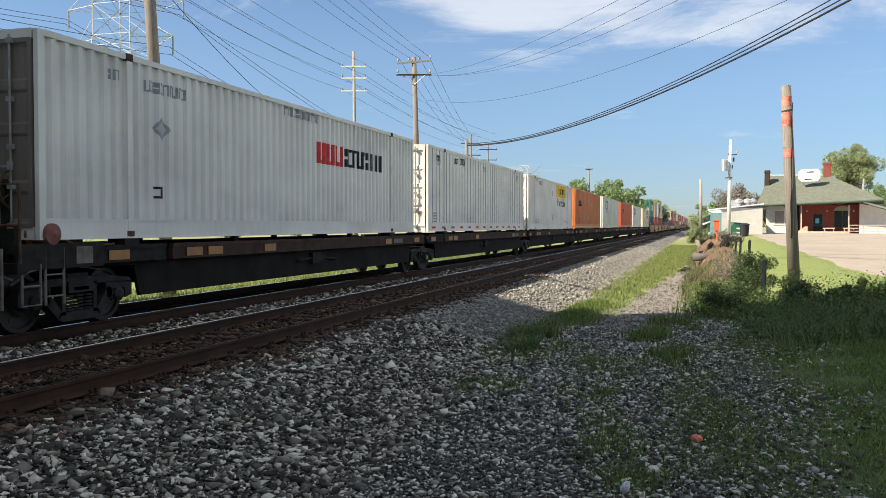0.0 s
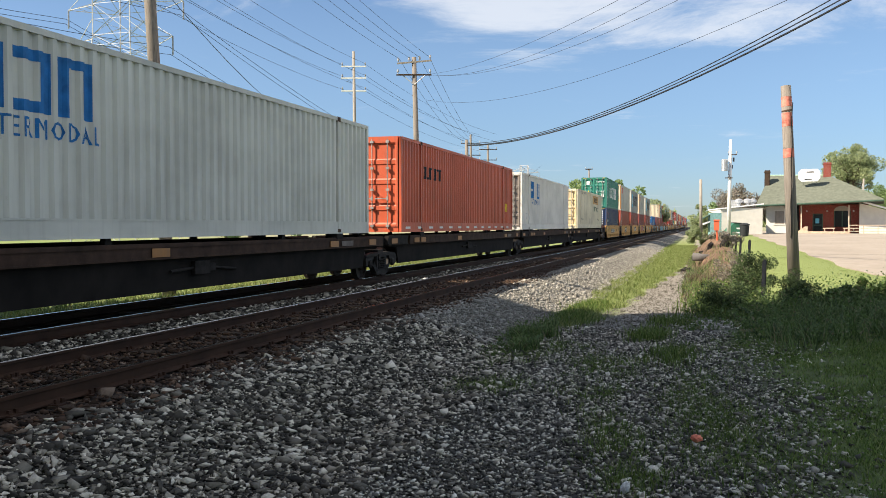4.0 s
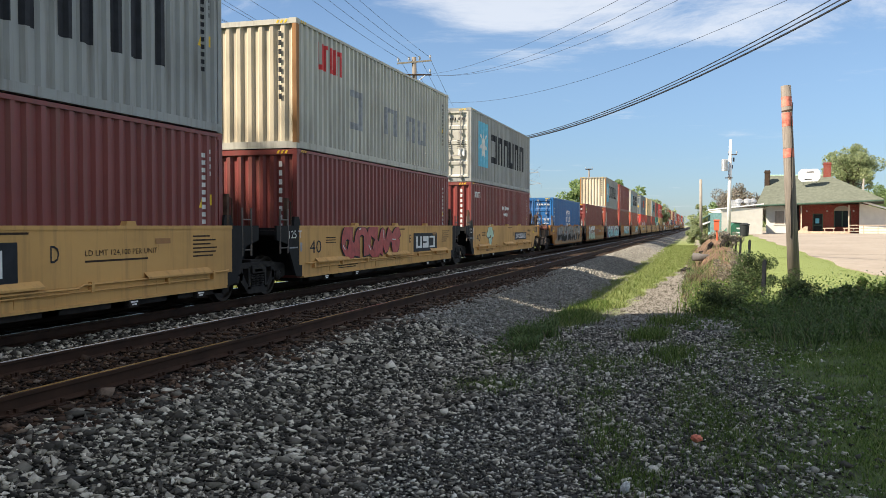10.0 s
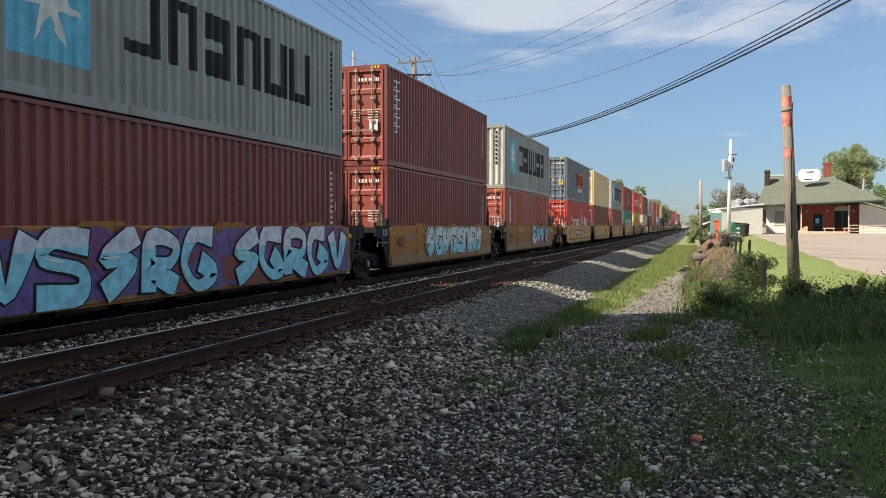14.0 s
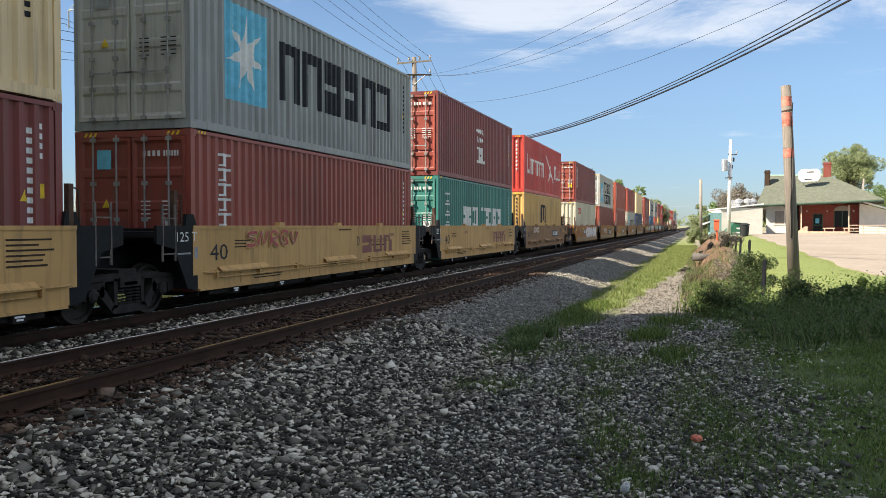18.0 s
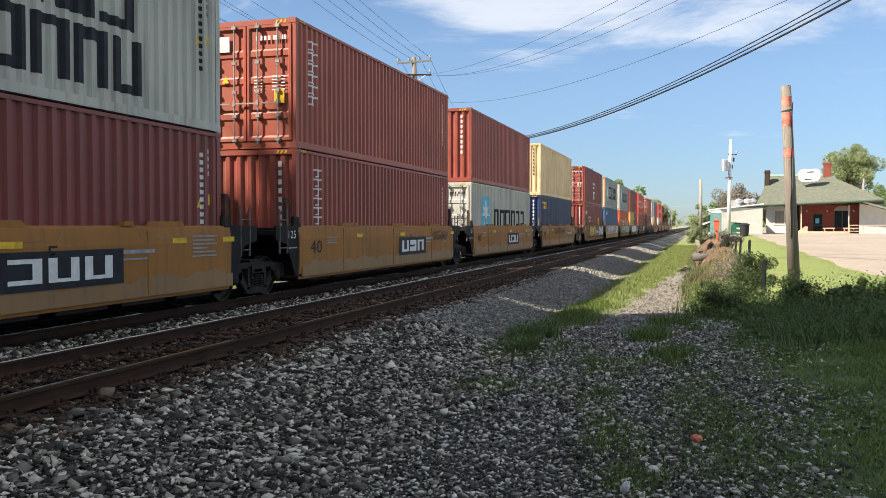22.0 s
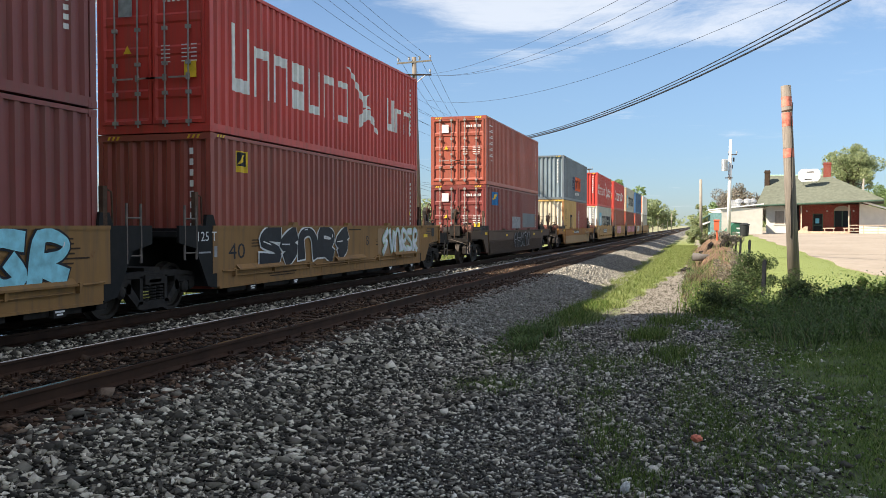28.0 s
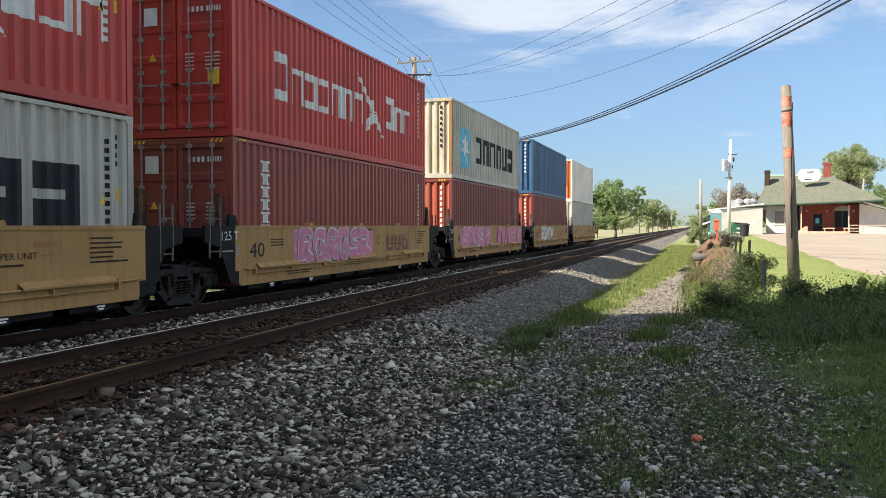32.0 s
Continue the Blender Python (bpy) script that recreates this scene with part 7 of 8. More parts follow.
def bank_z(x, y):
    """The ground with the earth bank beside the path on it."""
    x, y = np.asarray(x, float), np.asarray(y, float)
    a = np.interp(y, [35, 39, 46, 56, 75, 96], [0.0, 0.55, 1.1, 1.2, 0.7, 0.0])
    lump = 1 + 0.22 * np.sin(x * 3.1 + y * 0.9) * np.cos(y * 0.55 - x) + 0.1 * np.sin(x * 7 + y * 2.3)
    return ground_z(x, y) + a * np.exp(-np.abs((x - 0.85 - 0.2 * np.sin(y * 0.5)) / 0.8) ** 2.6) * lump - 0.03


def make_bank():
    xs, ys = np.linspace(-1.3, 2.9, 43), np.linspace(35, 96, 150)
    X, Y = np.meshgrid(xs, ys)
    rng = np.random.RandomState(8)
    Zb = bank_z(X, Y) + rng.uniform(-0.035, 0.035, X.shape) * (bank_z(X, Y) > ground_z(X, Y) + 0.05)
    idx = np.arange(X.size).reshape(X.shape)
    F = np.stack([idx[:-1, :-1], idx[:-1, 1:], idx[1:, 1:], idx[1:, :-1]], -1).reshape(-1, 4)
    ob = new("earth_mound", fast_mesh("earth_mound", np.stack([X, Y, Zb], -1).reshape(-1, 3), F))
    ob.data.materials.append(plain("bare_earth", (0.135, 0.088, 0.058), 0.95, vary=0.45, scale=2.0, bump=0.6))
    tagged(ob, "bare brown earth bank with dry weeds beside the path", "earth mound")


make_bank()
bx, by = scatter(2000, -0.7, 1.9, 36.0, 80.0, 1.2)
blades("weeds", bx, by, 0.22, 0.012, 0.9, M["dry"], "dry brown stalks on the earth bank", 30, z=bank_z(bx, by), category="weeds")
bx, by = scatter(16000, -0.6, 2.2, 29.0, 60.0, 1.2, lambda x, y: rngG.uniform(0, 1, x.shape) < np.clip(0.9 - (y - 33) / 16, 0.0, 1) + np.clip(np.abs(x - 0.85) - 0.75, 0, 1))
blades("weeds", bx, by, 0.22, 0.012, 0.8, M["weed"], "green grass creeping up the earth bank", 36, z=bank_z(bx, by), category="weeds")
bx, by = scatter(900, -0.5, 1.2, 24.0, 36.0, 1.0)
blades("weeds", bx, by, 0.42, 0.012, 0.7, M["dry"], "dry brown stalks by the path", 32, category="weeds")
blades("grass", *scatter(30000, -16.5, -12.4, 10.0, 70.0, 1.2), 0.14, 0.03, 0.5, M["lawn"], "sunlit grass beyond the far track", 31)


def leaf_cloud(rng, centres, radii, count, size):
    """Small tilted leaf faces in clumps round the given centres."""
    k = rng.randint(0, len(centres), count)
    d = rng.normal(0, 1, (count, 3))
    d /= np.linalg.norm(d, axis=1)[:, None]
    r = rng.uniform(0.35, 1.0, count) ** 0.6
    p = centres[k] + d * radii[k][:, None] * r[:, None]
    a = rng.normal(0, 1, (count, 3))
    a /= np.linalg.norm(a, axis=1)[:, None]
    b = np.cross(a, rng.normal(0, 1, (count, 3)))
    b /= np.linalg.norm(b, axis=1)[:, None]
    s = size * rng.uniform(0.6, 1.4, count)[:, None]
    V = np.stack([p - a * s, p + b * s * 0.55, p + a * s, p - b * s * 0.55], 1)
    F = np.arange(count * 4).reshape(-1, 4)
    return V.reshape(-1, 3), F


def tree(x, y, height, spread, label, seed, leaf="leaf", count=5000, size=0.18, trunk_h=0.35, flat=0.8, clumps=34, z=None, name="tree", trunk_r=None):
    rng = np.random.RandomState(seed)
    z = float(ground_z(x, y)) - 0.05 if z is None else z
    t = thing(name, pose(x, y, z), label, "tree" if name == "tree" else "shrub")
    bd = Build()
    r0 = trunk_r or height * 0.022
    top = Vector((rng.uniform(-0.3, 0.3), rng.uniform(-0.3, 0.3), height * 0.75))
    mid = Vector((rng.uniform(-0.2, 0.2), rng.uniform(-0.2, 0.2), height * trunk_h))
    bd.tube((0, 0, 0), mid, r0 * 1.15, r0 * 0.8, 9).tube(mid, top, r0 * 0.8, r0 * 0.2, 7)
    cs, rs = [], []
    for k in range(clumps):
        v = rng.normal(0, 1, 3)
        v /= np.linalg.norm(v)
        f = rng.uniform(0.3, 0.95)
        c = np.array([v[0] * spread * f, v[1] * spread * f, height * (trunk_h + (1 - trunk_h) * 0.5) + v[2] * height * (1 - trunk_h) * 0.5 * f * flat])
        c[2] = min(max(c[2], height * trunk_h * 0.8), height * 0.96)
        cs.append(c)
        rs.append(spread * rng.uniform(0.16, 0.32))
        if k % 2 == 0:
            s = mid.lerp(top, rng.uniform(0, 0.8))
            e = Vector(c)
            m = s.lerp(e, 0.5) + Vector((0, 0, -0.05 * height))
            bd.tube(s, m, r0 * 0.4, r0 * 0.25, 5).tube(m, e, r0 * 0.25, r0 * 0.07, 5)
    part("trunk", bd.mesh("trunk", smooth=True), M["bark"], t)
    V, F = leaf_cloud(rng, np.array(cs), np.array(rs), count, size)
    part("crown", fast_mesh("crown", V, F), M[leaf], t)
    return t


# broad weed leaves in the rank growth
def weed_leaves(name, count, x0, x1, y0, y1, height, size, mat, label, seed):
    rng = np.random.RandomState(seed)
    m = count // 12
    cx, cy = rng.uniform(x0, x1, m), rng.uniform(y0, y1, m)
    hh = height * rng.uniform(0.3, 1.0, m) * np.clip((cy - y0) / (y1 - y0) + 0.35, 0, 1)
    cs = np.stack([cx, cy, ground_z(cx, cy) + hh * 0.55], -1)
    V, F = leaf_cloud(rng, cs, hh * 0.55, count, size)
    ob = new(name, fast_mesh(name, V, F))
    ob.data.materials.append(mat)
    return tagged(ob, label, "weeds", kind="stuff")


weed_leaves("weeds", 16000, 0.6, 9.0, 16.0, 22.5, 0.75, 0.035, M["weed"], "broad-leaved dark green weeds round the old pole", 33)
weed_leaves("weeds", 5000, -0.3, 1.6, 18.0, 27.0, 0.6, 0.03, M["weed"], "broad-leaved weeds along the path", 34)
weed_leaves("weeds", 2500, -3.4, -2.7, 13.5, 17.5, 0.3, 0.022, M["weed"], "low leafy weeds at the ballast foot", 35)

# tall trees across the line, behind the camera's view, that shade the foreground
for k, (x, y, h, s, th) in enumerate([(-21.5, 1.2, 29, 6.2, 0.6), (-23, -9, 35, 8.5, 0.28), (-22, -22, 33, 8.5, 0.28), (-24, -35, 29, 8.5, 0.28), (-17.5, -3, 16.5, 4.6, 0.28), (-17.5, -11, 17, 5.5, 0.28),
                                        (-31, -5, 41, 8.2, 0.5), (-31, -16, 47, 9, 0.3), (-33, -31, 40, 9, 0.3), (-34, -12.5, 50, 8, 0.5), (-19.6, 6.6, 16.2, 3.4, 0.2), (-19.5, 12.2, 13.6, 3.1, 0.12), (-15.2, 5.6, 9, 2.7, 0.1), (-14.8, 0.5, 9.5, 2.8, 0.1), (-14.8, -6, 10.5, 3.2, 0.1), (-15, -14, 11, 3.6, 0.1), (-15, -23, 11, 4, 0.1)]):
    tree(x, y, h, s, "tall leafy broad-crowned tree across the railway", 50 + k, count=11500 if k in (0, 6) else 6500, size=0.5, trunk_h=th, clumps=60)
# unseen trees added behind the camera on the near side, to dim the train's near end
for k, (x, y, h, s) in enumerate([(15, -4, 11, 4.2), (13, -15, 14, 5.2), (2, -17, 13, 4.8)]):
    tree(x, y, h, s, "leafy broad-crowned tree beside the grass", 120 + k, count=5000, size=0.4, trunk_h=0.18, clumps=50)
# trees along the far side of the line
tree(-14.0, 152, 10.8, 5.0, "leafy green tree beside the railway", 60, count=5000, size=0.26, trunk_h=0.12, clumps=44)
tree(-20.0, 150, 11.0, 4.5, "leafy green tree beside the railway", 61, count=4500, size=0.26, trunk_h=0.12)
tree(-16.5, 140, 5.0, 3.0, "low green tree beside the railway", 62, count=2500, size=0.22, trunk_h=0.1)
tree(-12.0, 215, 9.0, 5.0, "olive-green spring tree beside the railway", 63, "leafhazy", 4000, 0.28, 0.1)
tree(-19.0, 225, 6.0, 5.0, "low olive-green tree beside the railway", 64, "leafhazy", 2500, 0.28, 0.1)
tree(-31.0, 64, 5.2, 2.2, "small leafy tree beyond the train", 65, count=2600, size=0.16, trunk_h=0.15)
tree(-35.2, 60, 3.2, 1.6, "small leafy tree beyond the train", 66, count=2200, size=0.16, trunk_h=0.15)
# right of the line
tree(0.1, 98.5, 4.4, 1.45, "pale green bushy young tree by the shed", 67, "leafhazy", 4600, 0.13, 0.02, 1.1, 44, trunk_r=0.06)
tree(-0.5, 90, 2.2, 0.9, "low pale green bush by the path", 58, "leafhazy", 2200, 0.1, 0.02, 1.1, 26, name="shrub", trunk_r=0.03)
tree(1.2, 104, 4.6, 1.6, "green bushy young tree by the shed", 68, "leaf", 3000, 0.14, 0.05, 0.95)
tree(4.9, 137, 7.4, 4.0, "brown budding tree behind the shed", 69, "twig", 14000, 0.1, 0.15)
tree(8.0, 140, 6.6, 3.2, "brown budding tree behind the shed", 70, "twig", 9000, 0.1, 0.15)
tree(23.5, 153, 14.0, 4.5, "large leafy tree behind the depot", 71, "leafhazy", 15000, 0.17, 0.42, 0.9, 60)
tree(30.5, 163, 8.5, 5.0, "dark green tree behind the depot", 72, "leaf", 8000, 0.19, 0.08)
tree(36, 160, 9.0, 5.0, "dark green tree behind the depot", 73, "leaf", 8000, 0.19, 0.08)
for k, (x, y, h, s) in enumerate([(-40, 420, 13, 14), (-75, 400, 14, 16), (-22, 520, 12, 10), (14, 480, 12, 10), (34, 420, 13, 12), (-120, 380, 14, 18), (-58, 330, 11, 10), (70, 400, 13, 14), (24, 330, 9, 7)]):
    tree(x, y, h, s, "distant green tree on the skyline", 80 + k, "leafhazy", 3000, 0.85, 0.05, 0.9)
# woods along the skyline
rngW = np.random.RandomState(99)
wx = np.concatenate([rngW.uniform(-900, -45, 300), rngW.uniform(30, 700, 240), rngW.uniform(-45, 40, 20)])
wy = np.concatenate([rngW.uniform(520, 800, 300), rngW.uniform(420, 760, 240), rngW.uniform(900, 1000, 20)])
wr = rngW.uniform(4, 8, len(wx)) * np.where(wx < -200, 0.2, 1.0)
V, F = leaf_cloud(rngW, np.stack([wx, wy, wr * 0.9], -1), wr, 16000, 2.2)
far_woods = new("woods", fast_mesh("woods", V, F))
far_woods.data.materials.append(M["leafhazy"])
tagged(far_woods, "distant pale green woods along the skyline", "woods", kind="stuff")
# shrubs by the fence posts
tree(1.2, 23.5, 1.55, 0.75, "tangled dark shrub with bare stems by the fence posts", 74, "shrubleaf", 6400, 0.024, 0.15, 0.9, 30, name="shrub", trunk_r=0.02)
tree(0.55, 21.0, 0.85, 0.75, "low dark green shrub by the path", 75, "shrubleaf", 5200, 0.024, 0.1, 0.9, 26, name="shrub", trunk_r=0.015)
tree(2.0, 21.5, 0.95, 0.7, "leafy dark green weed shrub by the old pole", 76, "shrubleaf", 4800, 0.024, 0.1, 0.9, 26, name="shrub", trunk_r=0.015)
tree(0.85, 25.0, 1.6, 0.6, "dry brown twiggy bush by the path", 77, "twig", 1500, 0.03, 0.1, 0.95, 26, name="shrub", trunk_r=0.02)
tree(1.5, 48.0, 0.8, 0.8, "dead brown brush on the earth bank", 78, "twig", 1300, 0.05, 0.05, 0.95, 26, z=0.35, name="shrub", trunk_r=0.03)
tree(1.0, 53.0, 0.7, 0.8, "dead brown brush on the earth bank", 79, "twig", 1100, 0.05, 0.05, 0.95, 26, z=0.5, name="shrub", trunk_r=0.03)
for k, x in enumerate((2.9, 3.5, 4.2, 5.0, 5.8)):
    tree(x, 20.6 + 0.3 * (k % 2), 0.6 + 0.1 * (k % 3), 0.45, "upright leafy weed in rank grass", 90 + k, "weed", 700, 0.05, 0.05, 0.95, 14, name="shrub", trunk_r=0.008)


# ---- poles, wires and tower ----
def arm(parent, c, half, mat, th=0.06, along=(1, 0, 0), drop=0.0, pins=3):
    a = Vector(along).normalized()
    bd = Build()
    p, q = Vector(c) - a * half + Vector((0, 0, drop)), Vector(c) + a * half - Vector((0, 0, drop))
    bd.tube(p, q, th, th, 4)
    ob = part("crossarm", bd.mesh("crossarm"), mat, parent)
    for k in range(pins):
        u = k / (pins - 1) if pins > 1 else 0.5
        w = p.lerp(q, 0.04 + 0.92 * u)
        part("insulator", Build().lathe([(0.0, 0.03), (0.08, 0.03), (0.1, 0.07), (0.16, 0.07), (0.2, 0.05), (0.26, 0.05), (0.28, 0.0)], tuple(w + Vector((0, 0, th))), "z", 8).mesh("insulator"), M["inkgrey"], ob)
    return ob


def pole(base, top, r0, r1, label, mat="wood_pole", name="utility_pole"):
    t = thing(name, pose(0, 0, 0), label, "pole")
    part("shaft", Build().tube(base, top, r0, r1, 14).mesh("shaft", smooth=True), M[mat], t)
    return t


p_lean = pole((-14.02, 20.8, -0.55), (-14.98, 20.9, 12.9), 0.185, 0.14, "weathered brown wooden utility pole leaning over the line")
for z in (0.9, 1.05, 1.25):
    part("bracket", Build().box(-0.06, 0.3, -0.08, 0.08, 0, 0.07).mesh("bracket"), M["galv"], p_lean, at=pose(-14.0, 20.62, z))
arm(p_lean, (-14.95, 20.7, 12.2), 1.2, M["greywood"], pins=4)
p_steel = pole((-28.5, 69.8, -0.6), (-28.8, 70.1, 16.5), 0.19, 0.11, "grey pole with white crossarms beyond the railway", "greywood")
for z in (15.2, 14.2, 13.1):
    arm(p_steel, (-28.75, 70.0, z), 1.08, M["inkwhite"], 0.07, (0.96, 0.28, 0), pins=2)
arm(p_steel, (-28.7, 69.95, 9.65), 1.1, M["greywood"], 0.05, (0.96, 0.28, 0))
arm(p_steel, (-28.7, 69.95, 8.65), 1.1, M["inkwhite"], 0.06, (0.96, 0.28, 0), pins=4)
p_wood = pole((-16.1, 49.4, -0.6), (-16.5, 49.6, 11.55), 0.2, 0.13, "weathered wooden utility pole with two crossarms")
arm(p_wood, (-16.45, 49.5, 11.25), 1.03, M["greywood"], 0.06, (0.96, 0.28, 0), -0.09, 4)
arm(p_wood, (-16.45, 49.45, 10.48), 1.05, M["tie"], 0.06, (0.96, 0.28, 0), 0.0, 2)
part("brace", Build().tube((-17.1, 49.3, 10.45), (-16.45, 49.4, 9.9), 0.025).tube((-15.8, 49.6, 10.45), (-16.42, 49.4, 9.9), 0.025).mesh("brace"), M["galv"], p_wood)
p_far = pole((-27.7, 106.5, -0.6), (-28.0, 106.8, 13.0), 0.2, 0.13, "distant wooden utility pole with three crossarms")
for z in (11.9, 10.4, 9.0):
    arm(p_far, (-27.95, 106.7, z), 1.25, M["tie"], 0.07, (0.96, 0.28, 0), pins=2)
p_far2 = pole((-27.0, 112.5, -0.6), (-27.2, 112.8, 12.2), 0.2, 0.13, "distant wooden utility pole with crossarms")
for z in (11.6, 10.2):
    arm(p_far2, (-27.15, 112.7, z), 1.2, M["tie"], 0.07, (0.96, 0.28, 0), pins=2)
p_lamp = pole((-18.4, 151, -0.5), (-18.5, 151, 11.3), 0.18, 0.12, "distant pole with floodlights")
arm(p_lamp, (-18.5, 150.9, 11.2), 0.6, M["tie"], 0.12, pins=2)
for k, y in enumerate((235, 262, 290, 320, 355, 395, 440)):
    pp = pole((-15.5 + k * 0.3, y, -0.6), (-15.5 + k * 0.3, y, 7.5), 0.16, 0.12, "small distant pole in the row beside the railway", "greywood")

# right of the line
p_white = pole((2.31, 78.9, 0.2), (2.43, 79.2, 8.9), 0.18, 0.12, "pale sun-bleached pole with a transformer by the shed", "inkwhite")
part("transformer", Build().lathe([(0, 0.0), (0, 0.27), (0.95, 0.27), (1.0, 0.2), (1.0, 0.0)], (1.95, 78.9, 6.2), "z", 14).mesh("transformer", smooth=False), M["galv"], p_white, "pale grey transformer can")
part("cutout", Build().box(2.6, 2.75, 78.9, 79.05, 7.0, 7.35).box(2.55, 2.62, 78.9, 79.0, 6.4, 6.7).mesh("cutout"), M["ink"], p_white)
arm(p_white, (2.6, 79.1, 7.6), 0.35, M["tie"], 0.05, pins=2)
arm(p_white, (2.3, 78.9, 5.6), 0.3, M["tie"], 0.06, pins=1)
pole((0.05, 90.5, 0.4), (-0.02, 90.6, 6.1), 0.16, 0.13, "thin pale wooden pole beside the bushes", "greywood")
pole((18.2, 112, 0.7), (18.3, 112, 7.0), 0.14, 0.1, "thin pale pole behind the depot", "greywood")
pole((24.5, 122, 0.7), (25.2, 122, 8.2), 0.16, 0.12, "thin pale pole behind the depot", "inkwhite")
pole((23.6, 122, 0.7), (23.5, 122, 5.2), 0.14, 0.1, "thin wooden pole behind the depot", "greywood")

stub = pole((2.28, 23.37, -0.35), (2.02, 23.44, 5.0), 0.148, 0.122, "weathered cut-off wooden pole with orange paint bands")
M["bandorange"] = plain("faded_orange_paint", (0.6, 0.2, 0.15), 0.8, vary=0.45)
for za, zb in ((4.48, 4.72), (3.98, 4.32), (3.2, 3.42)):
    def at(z):
        return Vector((2.28, 23.37, -0.35)).lerp(Vector((2.02, 23.44, 5.0)), (z + 0.35) / 5.35)
    part("paint_band", Build().tube(at(za), at(zb), 0.151 - 0.0049 * (za + 0.35), 0.151 - 0.0049 * (zb + 0.35), 14, False).mesh("paint_band", smooth=True), M["bandorange"], stub, "faded orange painted band")
crack = [(2.28 - 0.12 + 0.012 * math.sin(k * 1.7), 23.37 - 0.125 + 0.02 * k / 10, 1.2 + k * 0.28) for k in range(13)]
part("crack", Build().path(crack, 0.014, 4).mesh("crack"), M["black"], stub)
part("wire_ring", Build().tube((2.055, 23.43, 4.35), (2.05, 23.43, 4.39), 0.13, 0.13, 14, False).mesh("wire_ring"), M["rustysteel"], stub)


def sagging(a, b, sag, r, n=24):
    a, b = Vector(a), Vector(b)
    return [tuple(a.lerp(b, k / n) - Vector((0, 0, 4 * sag * (k / n) * (1 - k / n)))) for k in range(n + 1)], r


def wire(name, a, b, sag, r, label, mat="ink"):
    pts, r = sagging(a, b, sag, r)
    ob = new(name, Build().path(pts, r, 5).mesh(name))
    ob.data.materials.append(M[mat])
    return tagged(ob, label, "cable", "overhead wires")


for da, db, sag, r, say in ((0.0, 0.0, 1.2, 0.036, "black bundled telephone cable strung high across the railway"), (0.05, 0.17, 1.22, 0.022, "black telephone cable strung high across the railway"), (0.16, 0.36, 1.28, 0.02, "black telephone cable strung high across the railway")):
    wire("overhead_cable", (-16.04, 60.1, 7.2 + da), (5.33, 26.82, 8.54 + db), sag, r, say)
pole((-16.04, 60.15, -0.6), (-16.04, 60.1, 7.6), 0.15, 0.12, "short wooden pole carrying telephone cables beyond the railway")
# power wires of the wooden pole: to the leaning pole, on up the line, and across
for dx in (-0.95, -0.3, 0.35, 0.95):
    wire("power_wire", (-16.45 + dx, 49.5, 11.5), (-14.95 + dx * 1.2, 20.7, 12.5), 0.35, 0.009, "thin overhead power wire beside the railway")
    wire("power_wire", (-16.45 + dx, 49.5, 11.5), (-27.95 + dx, 106.7, 12.2), 0.8, 0.011, "thin overhead power wire beside the railway")
for end, sag, z0 in (((-1.1, 20.7, 7.11), 0.45, 10.5), ((-0.41, 20.9, 7.11), 0.75, 10.5), ((1.14, 21.38, 7.58), 0.9, 10.5), ((3.04, 18.78, 6.6), 1.05, 9.0)):
    wire("power_wire", (-15.8, 49.6, z0), end, sag, 0.006, "thin overhead wire crossing the railway")
for dx, z in ((-1.0, 15.4), (1.0, 15.4), (-1.05, 14.4), (1.05, 14.4), (-1.05, 13.3), (1.05, 13.3)):
    wire("power_wire", (-28.75 + dx, 70.0, z), (-24.5 + dx, 18.0, z + 1.2), 1.0, 0.011, "thin overhead power wire beside the railway")
    wire("power_wire", (-28.75 + dx, 70.0, z), (-27.2 + dx * 1.2, 112.7, z - 1.8), 0.8, 0.012, "thin overhead power wire beside the railway")
for dx in (-1.0,):
    wire("power_wire", (-28.7 + dx, 69.95, 9.7), (-14.6, 21.2, 8.3), 1.6, 0.012, "thin overhead service wire")
for dx, z in ((-4.4, 15.0), (-4.3, 15.3), (4.4, 15.0), (4.5, 15.3), (-3.6, 13.0), (3.6, 13.0), (-3.5, 12.5), (3.7, 12.5)):
    wire("power_wire", (-36.5 + dx, 49.0, z), (-45.0 + dx, 228.0, z + 2.0), 7.5, 0.016, "transmission line conductor between the towers")
    wire("power_wire", (-36.5 + dx, 49.0, z), (-34.0 + dx, -60.0, z + 6.0), 5.0, 0.016, "transmission line conductor between the towers")


M["tower_steel"] = plain("dull_grey_steel", (0.42, 0.43, 0.45), 0.6)


